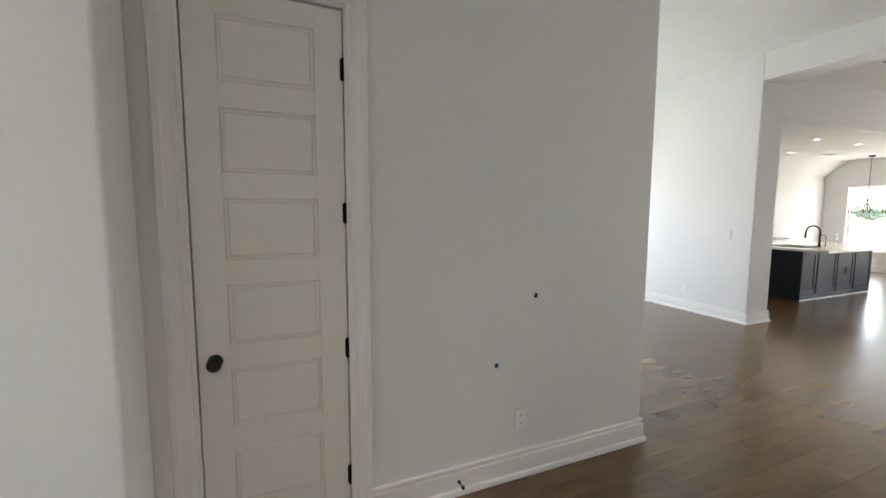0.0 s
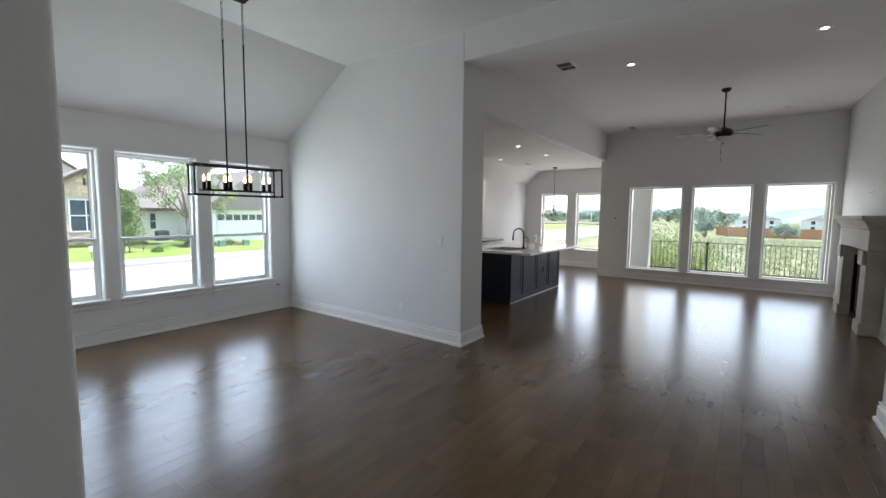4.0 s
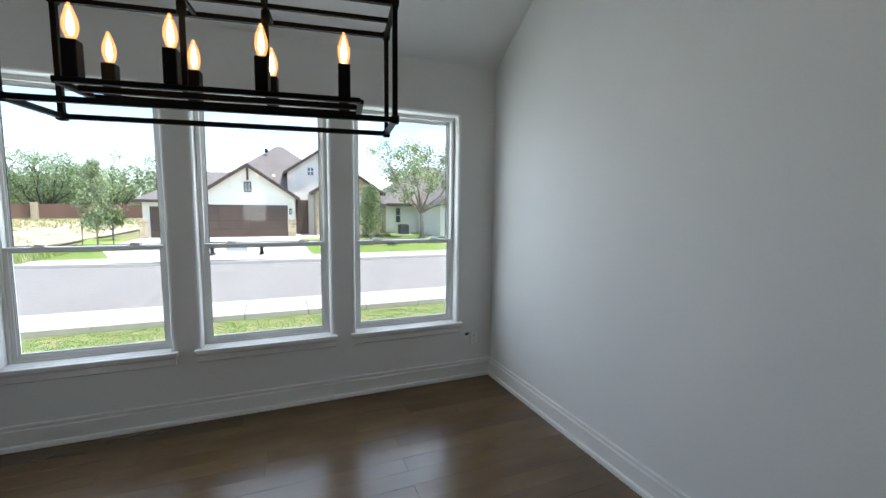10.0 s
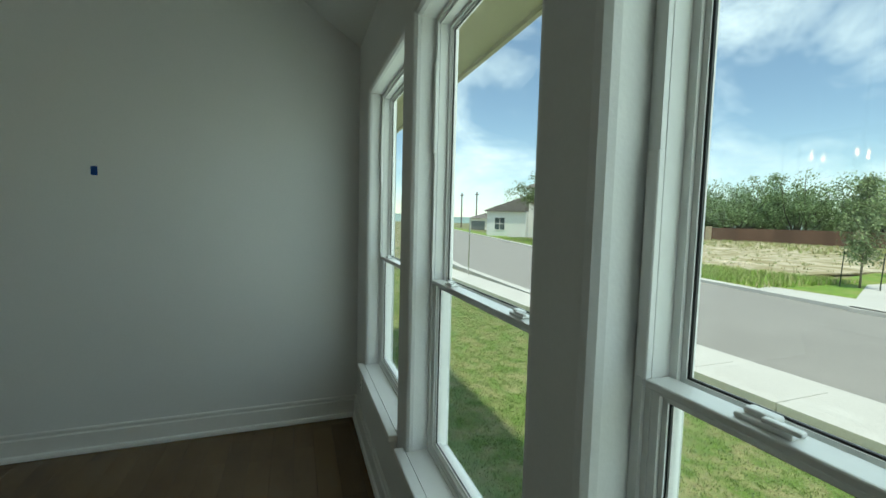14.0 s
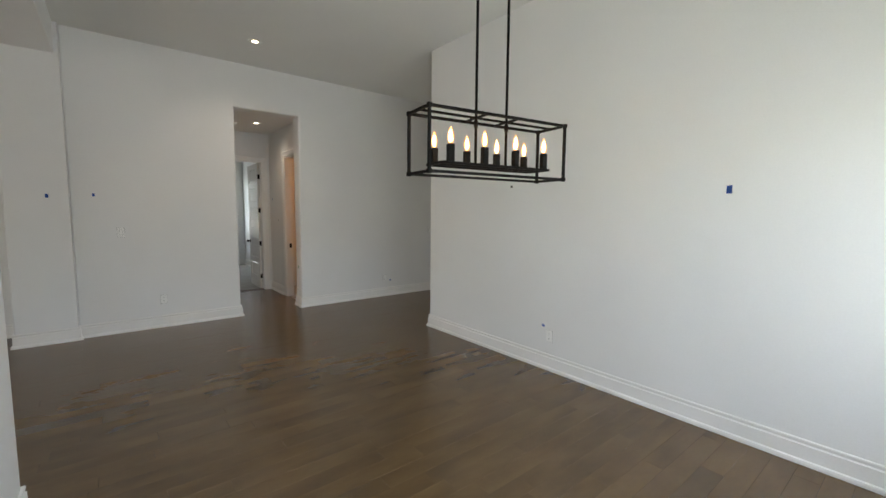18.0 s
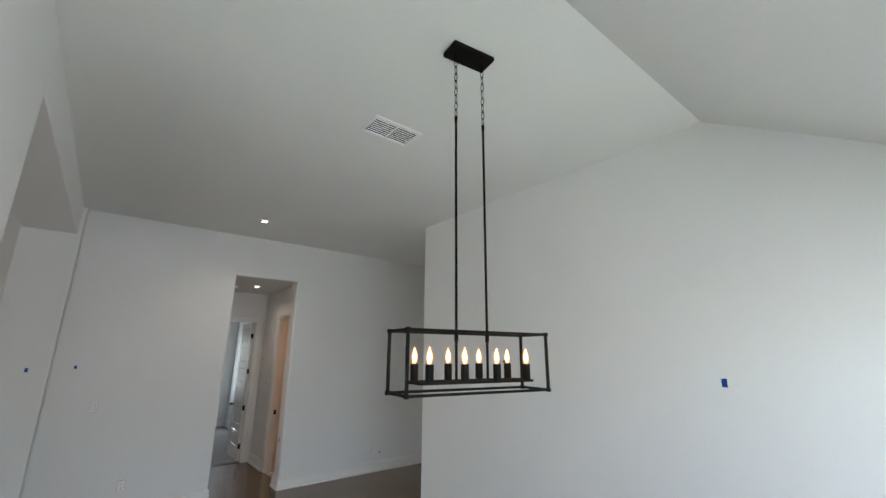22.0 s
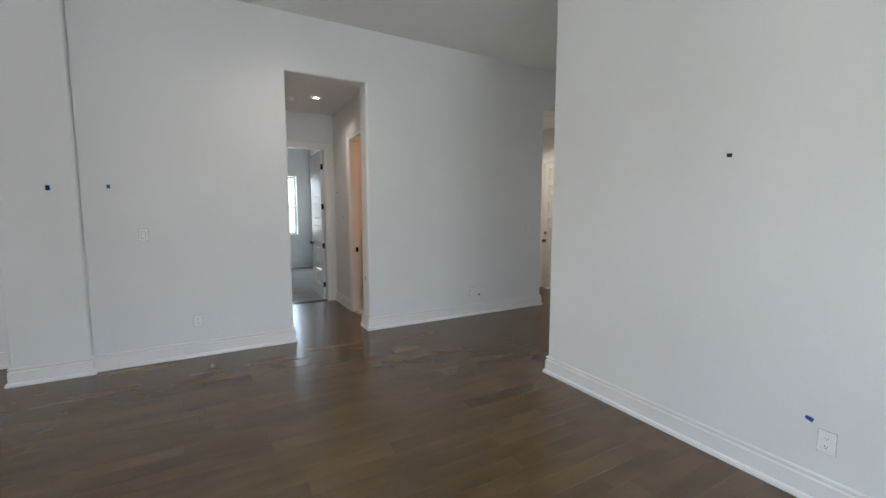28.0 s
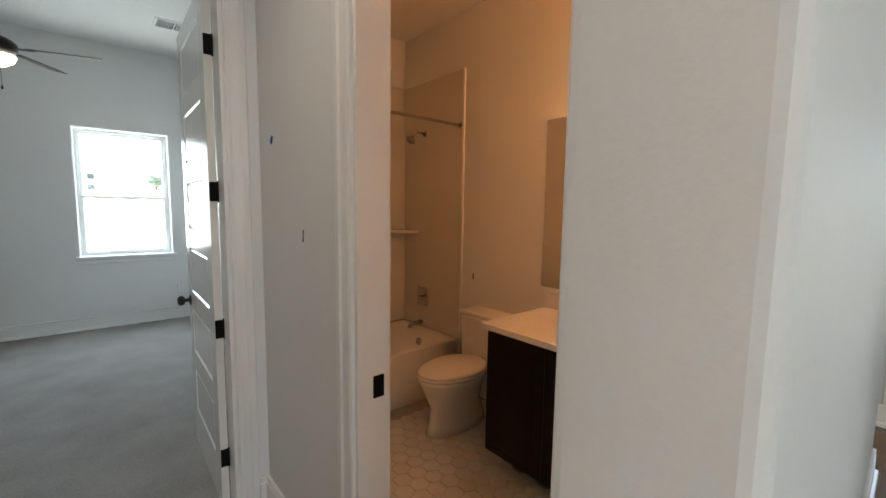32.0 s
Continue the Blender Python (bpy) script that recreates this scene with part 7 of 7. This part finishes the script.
part("roof", lathe([(0.85, 2.1), (0.7, 2.22), (0.3, 2.3)], 4, pose(0, 0, 0, 0, 0, 45)), PLASTIC, t, "white roof")
t = thing("street_sign", "street sign seen edge-on on a thin steel pole", "street sign", pose(-11.75, 12.35, -0.70))
part("pole", rod((0, 0, 0), (0, 0, 2.35), 0.022, 8), CHROME, t)
part("sign_panel", box(-0.30, 0.30, -0.004, 0.004, 1.70, 2.35, 0.004, 1), material("sign_back", (0.35, 0.42, 0.44), 0.5, 0.3), t).rotation_euler = (0, 0, radians(-20))
h4 = thing("garage_house", "pale house with an open garage down the street", "house", pose(-94, 52, -0.7, 0, 0, 20))
part("wall", box(-5, 5, 0, 8, 0, 3.0), STUCCO, h4)
# no real opening: the garage's shaded inside is painted as a grey sheet
part("garage_opening", box(-4.2, 0.8, -0.03, 0.0, 0, 2.3), material("garage_shade", (0.20, 0.21, 0.20), 0.8), h4)
part("upper_wall", box(-1, 5, 2.5, 8, 3.0, 5.2), STUCCO, h4)
hip_roof(h4, -5.5, 5.5, -0.5, 8.5, 3.0, 4.6, 3)
hip_roof(h4, -1.5, 5.5, 2.0, 8.5, 5.2, 6.8, 2.4)
for x, y in ((-120, 62), (-128, 60)):
    t = thing("utility_pole", "thin wooden utility pole in the distance", "utility pole", pose(x, y, -0.8))
    part("pole", rod((0, 0, 0), (0, 0, 12), 0.22, 6), FASCIA, t)
    part("crossarm", box(-1.6, 1.6, -0.1, 0.1, 11, 11.25), FASCIA, t)

# shrinks the finished street towards STREET_AT to fit the camera's view
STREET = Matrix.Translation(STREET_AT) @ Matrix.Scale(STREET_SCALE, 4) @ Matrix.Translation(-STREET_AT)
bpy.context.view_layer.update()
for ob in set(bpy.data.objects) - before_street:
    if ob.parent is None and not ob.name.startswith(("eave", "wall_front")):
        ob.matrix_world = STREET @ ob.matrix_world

# ---- behind the house: patio, railing, field ----
structure("patio", box(X_LIV + OUT, 13.9, Y_LIV - 1.5, Y_KIT - 0.15, -0.6, -0.05), CONCRETE, "concrete patio behind the living room", "patio")
for y0, y1 in ((2.42, 2.92), (-2.05, -1.50)):
    structure("patio_column", box(13.35, 13.8, y0, y1, -0.1, 2.62, 0.02), STUCCO_PINK, "stucco patio column", "column")
structure("patio_beam", box(13.3, 13.85, Y_LIV - 1.5, Y_KIT - 0.15, 2.62, 3.1), STUCCO_PINK, "stucco patio beam", "beam")
structure("patio_ceiling", box(X_LIV + OUT, 14.2, Y_LIV - 1.5, Y_KIT - 0.15, 3.1, 3.2), SOFFIT, "patio ceiling", "ceiling")
structure("patio_side", box(X_LIV + OUT, 13.8, -2.9, -2.75, -0.1, 3.1), STUCCO_PINK, "patio side wall", "wall")
RAIL = material("bronze_rail", (0.10, 0.09, 0.08), 0.5, grain=0.1)
rl = thing("patio_railing", "thin dark bronze metal patio railing with balusters", "railing", kind="structure")
part("top_rail", box(13.55, 13.60, -1.50, 2.42, 0.815, 0.84, 0.005, 1), RAIL, rl)
part("bottom_rail", box(13.56, 13.59, -1.50, 2.42, 0.02, 0.05), RAIL, rl)
bal = tidy(box(-0.006, 0.006, -0.006, 0.006, 0.0, 0.76), "baluster")
for i in range(37):
    o = part("baluster", bal, RAIL, rl)
    o.location = (13.575, -1.44 + i * 0.105, 0.045)
part("post", box(13.55, 13.60, 0.90, 0.95, -0.05, 0.86), RAIL, rl)


def feathery_bush(x, y, z, height, spread, stems, leaves, leaf, mat, seed):
    """Many thin stems fanning from the ground, with small leaves along each."""
    r = random.Random(seed)
    t = thing("green_bush", "feathery bright green bush behind the patio", "bush", pose(x, y, z), "bushes behind the patio")
    wood = bmesh.new()
    v, f = [], []
    for i in range(stems):
        a, q = r.uniform(0, math.tau), r.random() ** 0.5
        foot = Vector((q * spread * 0.35 * math.cos(a), q * spread * 0.35 * math.sin(a), -0.05))
        tip = Vector((q * spread * math.cos(a), q * spread * math.sin(a), height * r.uniform(0.55, 1.0) * (1.05 - 0.4 * q * q)))
        add_rod(wood, tuple(foot), tuple(tip), 0.010, 4, 0.003)
        for _n in range(leaves // stems):
            p = foot.lerp(tip, 0.12 + 0.9 * r.random() ** 0.8) + Vector((r.gauss(0, 1), r.gauss(0, 1), r.gauss(0, 1))) * 0.09
            ax = Vector((r.gauss(0, 1), r.gauss(0, 1), r.gauss(0, 0.6))).normalized()
            s = ax.orthogonal().normalized() * leaf * r.uniform(0.6, 1.3)
            u = ax.cross(s).normalized() * leaf * r.uniform(0.25, 0.5)
            c = len(v)
            v += [tuple(p - s), tuple(p + u), tuple(p + s), tuple(p - u)]
            f.append((c, c + 1, c + 2, c + 3))
    part("stems", wood, BARK, t, "", True)
    m = bpy.data.meshes.new("foliage")
    m.from_pydata(v, [], f)
    part("foliage", m, mat, t, "", False)
    return t


for i, (x, y, hgt, sp) in enumerate(((16.4, 2.75, 1.9, 0.95), (17.2, 3.7, 2.4, 1.2), (17.4, 1.75, 1.75, 0.9), (19.2, 2.6, 2.3, 1.2))):
    feathery_bush(x, y, -0.75, hgt, sp, 80, 4200, 0.045, BUSH, 400 + i)


def rear_spot(r):
    return 14.6 + 60 * r.random() ** 1.6, r.uniform(-22, 4.5)


WEED_P = material("weed_pale", (0.52, 0.47, 0.33), 0.8, by_piece=0.35, spec=0.2)
weeds("field_weeds", "tall pale dry weeds and grass over the field behind the patio", 8000, 0.34, 0.018, rear_spot, (WEED_P, WEED_G), 78, ground_z)
r = random.Random(77)
for i in range(24):
    y = 5 + i * 2.9 + r.uniform(-1, 1)
    tree("far_tree", "distant green tree with haze in its leaf colour", r.uniform(125, 150), y, ground_z(138, y), r.uniform(4.6, 6.4) * (0.62 if i > 6 else 1.0), r.uniform(2.6, 4.2), 1400, 0.28, HAZE_TINTED, 500 + i, 0, 0.25, 0.05, False, 8)
tree("field_tree", "tall open tree with a bare trunk in the field", 85, 2.0, ground_z(85, 2), 5.5, 2.0, 2600, 0.13, HAZE_TINTED, 61, -0.15, 0.13, 0.45, True, 8)
tree("field_tree", "round dark green tree in the field", 70, 4.4, ground_z(70, 4.4), 3.7, 1.6, 4200, 0.10, HAZE_TINTED, 62, 0, 0.12, 0.04, False, 9)
tree("field_tree", "low green tree before the fence", 82, -5.4, ground_z(82, -5.4), 3.1, 1.8, 3600, 0.10, HAZE_TINTED, 63, 0, 0.10, 0.10, False, 8)
tree("field_tree", "low green tree before the fence", 84, -17.5, ground_z(84, -17), 2.8, 1.9, 3600, 0.10, HAZE_TINTED, 64, 0, 0.10, 0.10, False, 8)
FENCE_O = material("new_cedar_fence", (0.42, 0.21, 0.10), 0.85, grain=0.12, grain_scale=5)
ff = thing("cedar_fence", "orange cedar fence across the field", "fence", kind="structure")
for i in range(16):
    o = part("fence_panel", box(-0.04, 0.04, -2.0, 2.0, -0.3, 1.7) if i == 0 else ff.children[0].data, FENCE_O, ff)
    o.location = (92, 2.0 - i * 4.02, ground_z(92, 2.0 - i * 4.02))
for i, (x, y, half, tall) in enumerate(((205, -4.6, 7.3, 4.8), (212, -25, 6.0, 4.4), (205, -46, 7.0, 4.8), (195, -72, 6.5, 3.6))):
    t = thing("distant_house", "distant white two-storey house with a grey roof", "house", pose(x, y, -4.2))
    part("wall", box(-5, 5, -half, half, 0, tall), STUCCO_WHITE, t)
    hip_roof(t, -5.6, 5.6, -half - 0.6, half + 0.6, tall, tall + 2.4, 3.5)
    for k in (-0.7, -0.1, 0.45):
        for z in (0.9, 3.0):
            part("window", box(-5.06, -5.0, k * half, k * half + 1.2, z, z + 1.2), DARK_GLASS, t)
t = thing("street_lamp", "tall thin street lamp beyond the field", "street lamp", pose(58, 17.2, ground_z(58, 17.2)))
part("pole", rod((0, 0, 0), (0, 0, 5.5), 0.09, 8, 0.05), CHROME, t)
part("arm", pipe([(0, 0, 5.3), (0.1, -0.3, 5.6), (0.15, -0.9, 5.65)], 0.04, 6), CHROME, t)
part("lamp_head", box(0.05, 0.27, -1.35, -0.85, 5.60, 5.70, 0.03), CHROME, t)
# view from the bedroom
me = bpy.data.meshes.new("field_rise")
rx, ry = np.linspace(-90, 60, 31), np.linspace(-14, -170, 40)
me.from_pydata([(float(x), float(y), -0.8 + 4.9 * min(1.0, max(0.0, (-14 - y) / 126)) + 0.12 * noise.noise((x * 0.15, y * 0.15, 2.0)) * min(1.0, (-14 - y) / 20)) for y in ry for x in rx], [], [(j * 31 + i, j * 31 + i + 1, (j + 1) * 31 + i + 1, (j + 1) * 31 + i) for j in range(39) for i in range(30)])
me.shade_smooth()
tagged(part("field_rise", me, mottled("tan_field", (0.34, 0.30, 0.17), (0.46, 0.40, 0.25), 0.4, fine=3.0)), "dry tan field rising behind the bedroom", "field", kind="structure")
t = thing("distant_house", "white two-storey house beyond the bedroom window", "house", pose(0, -140, 3.95))
part("wall", box(-8.7, 9, -10, 0, 0, 5.7), STUCCO_WHITE, t)
hip_roof(t, -9.4, 9.7, -10.6, 0.6, 5.7, 8.3, 4)
for x in (1.4, 6.0):
    for z in (0.9, 3.6):
        house_window(t, x, x + 1.5, 0.03, z, z + 1.4, 1, 2, STUCCO_WHITE)
tree("far_tree", "dark green tree beside the distant house", -11.4, -138, 3.9, 6.4, 2.4, 900, 0.30, HAZE_TINTED, 600, 0, 0.25, 0.25, False, 7)
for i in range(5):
    tree("far_tree", "dark green tree in the distance", -22 - i * 8 + r.uniform(-2, 2), r.uniform(-150, -135), 3.9, r.uniform(3, 4.4), r.uniform(2.5, 3.6), 500, 0.5, HAZE_TINTED, 601 + i, 0, 0.25, 0.2, False, 6)
# bluish pale tone: the hills' haze is painted into the colour
HILL = mottled("haze_tinted_hills", (0.24, 0.33, 0.31), (0.30, 0.38, 0.36), 0.01, fine=0.05, bump=0.0)
for k, (a0, a1, d, hgt) in enumerate(((-150, -20, 420, 9), (20, 200, 380, 8))):
    v, f = [], []
    for i in range(60):
        a = radians(a0 + (a1 - a0) * i / 59)
        x, y = -d * math.sin(a), d * math.cos(a)
        top = hgt * (0.75 + 0.5 * noise.noise((i * 0.23, k * 5.0, 1.0)) + 0.12 * noise.noise((i * 1.7, k, 4.0)))
        v += [(x, y, -3), (x * 1.05, y * 1.05, max(3.0, top))]
        if i:
            f.append((2 * i - 2, 2 * i, 2 * i + 1, 2 * i - 1))
    m = bpy.data.meshes.new("far_hills")
    m.from_pydata(v, [], f)
    tagged(part("far_hills", m, HILL), "wooded hills on the horizon with haze in their colour", "hills", kind="structure")


# ---- floor planks, last ----
def plank_mesh(length, width):
    """One plank with eased edges; its top at z = 0."""
    b, e, d = 0.0006, 0.0002, 0.014
    bm = bmesh.new()
    rings = [[bm.verts.new((sx * (length / 2 - o), sy * (width / 2 - o), z)) for sx, sy in ((-1, -1), (1, -1), (1, 1), (-1, 1))] for o, z in ((e, -d), (e, -b), (e + b, 0.0))]
    for p, q in zip(rings, rings[1:]):
        for k in range(4):
            bm.faces.new((p[k], p[(k + 1) % 4], q[(k + 1) % 4], q[k]))
    bm.faces.new(rings[-1])
    return tidy(bm, "plank")


PLANK_W = 0.128
PLANK_LENGTHS = (0.6, 0.8, 1.0, 1.2, 1.45, 1.7)
plank_cache = {}
floor = structure("floor", box(-6.7, X_BRK + 0.1, -3.0, 6.5, -0.14, -0.012), SUBFLOOR, "dark brown varnished maple plank floor", "floor")
rest_v, rest_f = [], []
rnd = random.Random(5)
singles = 0


def blocked(x, y):
    """Whether a spot of the plan has no wood floor."""
    if x < -6.6 or y > YW + 0.05 or (y > YC + 0.06 and x < XL - 0.06) or (y > Y_KW + 0.05 and x > XR + 0.2):
        return True
    if x > X_LIV + 0.06 and y < Y_KIT + 0.06 or (y < Y_LIV - 0.05 and x > 2.12):
        return True
    if y < YB - TB + 0.06:
        return not ((XH - 0.06 < x < 2.10 and y > Y_BD - 0.06) or (-3.06 < x < -1.38 and y > -2.64) or x > 3.9)
    return False


row = 0
y = -2.86
while y < 6.40:
    x = -6.7 - rnd.random()
    row += 1
    while x < X_BRK:
        ln = rnd.choice(PLANK_LENGTHS)
        cx, cy = x + ln / 2, y + PLANK_W / 2
        steps = [x + 0.05 * k for k in range(int(round(ln / 0.05)) + 1)]
        free = [px for px in steps if not blocked(px, cy)]
        full = ln
        if len(free) > 1:
            ln = round(free[-1] - free[0], 2)
            cx = (free[0] + free[-1]) / 2
            near = (-0.2 < cx < 3.9 and cy > 1.1) or (-1.2 < cx < 3.7 and -0.9 < cy <= 1.1)
            dz = rnd.uniform(-0.0003, 0.0003)
            if near and singles < 300:
                if ln not in plank_cache:
                    plank_cache[ln] = plank_mesh(ln, PLANK_W)
                o = part("plank", plank_cache[ln], WOOD, floor)
                o.location = (cx, cy, dz)
                o.rotation_euler = (rnd.uniform(-0.0012, 0.0012), rnd.uniform(-0.0006, 0.0006), 0)
                singles += 1
            else:
                k = len(rest_v)
                tilt = rnd.uniform(-0.0012, 0.0012)
                for o, z in ((0.0002, -0.014), (0.0002, -0.0005), (0.0007, 0.0)):
                    for sx, sy in ((-1, -1), (1, -1), (1, 1), (-1, 1)):
                        rest_v.append((cx + sx * (ln / 2 - o), cy + sy * (PLANK_W / 2 - o), z + dz + sy * tilt * PLANK_W / 2))
                for a in (0, 4):
                    for q in range(4):
                        rest_f.append((k + a + q, k + a + (q + 1) % 4, k + a + 4 + (q + 1) % 4, k + a + 4 + q))
                rest_f.append((k + 8, k + 9, k + 10, k + 11))
        x += full
    y += PLANK_W
me = bpy.data.meshes.new("planks")
me.from_pydata(rest_v, [], rest_f)
tagged(part("planks", me, WOOD, floor), kind="stuff")

structure("bedroom_carpet", box(0.2, 4.6, Y_BED - 0.05, Y_BD - 0.1, -0.12, 0.006), CARPET, "light grey bedroom carpet", "carpet")
# bathroom hexagon tiles
bath_floor = structure("floor_bathroom", box(X_BATH, XH - 0.005, -3.9, YB - TB, -0.12, 0.002), GROUT, "pale hexagon tiles on the bathroom floor", "floor")
R = 0.058
bm = bmesh.new()
hexa = [(math.cos(math.pi / 3 * i + math.pi / 6), math.sin(math.pi / 3 * i + math.pi / 6)) for i in range(6)]
rings = [[bm.verts.new(((R - o) * c, (R - o) * s, z)) for c, s in hexa] for o, z in ((0.002, 0.0), (0.002, 0.004), (0.0035, 0.0055))]
for p, q in zip(rings, rings[1:]):
    for k in range(6):
        bm.faces.new((p[k], p[(k + 1) % 6], q[(k + 1) % 6], q[k]))
bm.faces.new(rings[-1])
hex_me = tidy(bm, "tile")
j = 0
yy = -3.06
while yy < -1.2:
    xx = X_BATH + 0.06 + (R * 0.866 if j % 2 else 0)
    while xx < XH - 0.06:
        if not (xx < X_BATH + 0.50 and yy > -2.25):
            o = part("tile", hex_me, TILE_HEX, bath_floor)
            o.location = (xx, yy, 0.001)
        xx += R * 1.732
    yy += R * 1.5
    j += 1
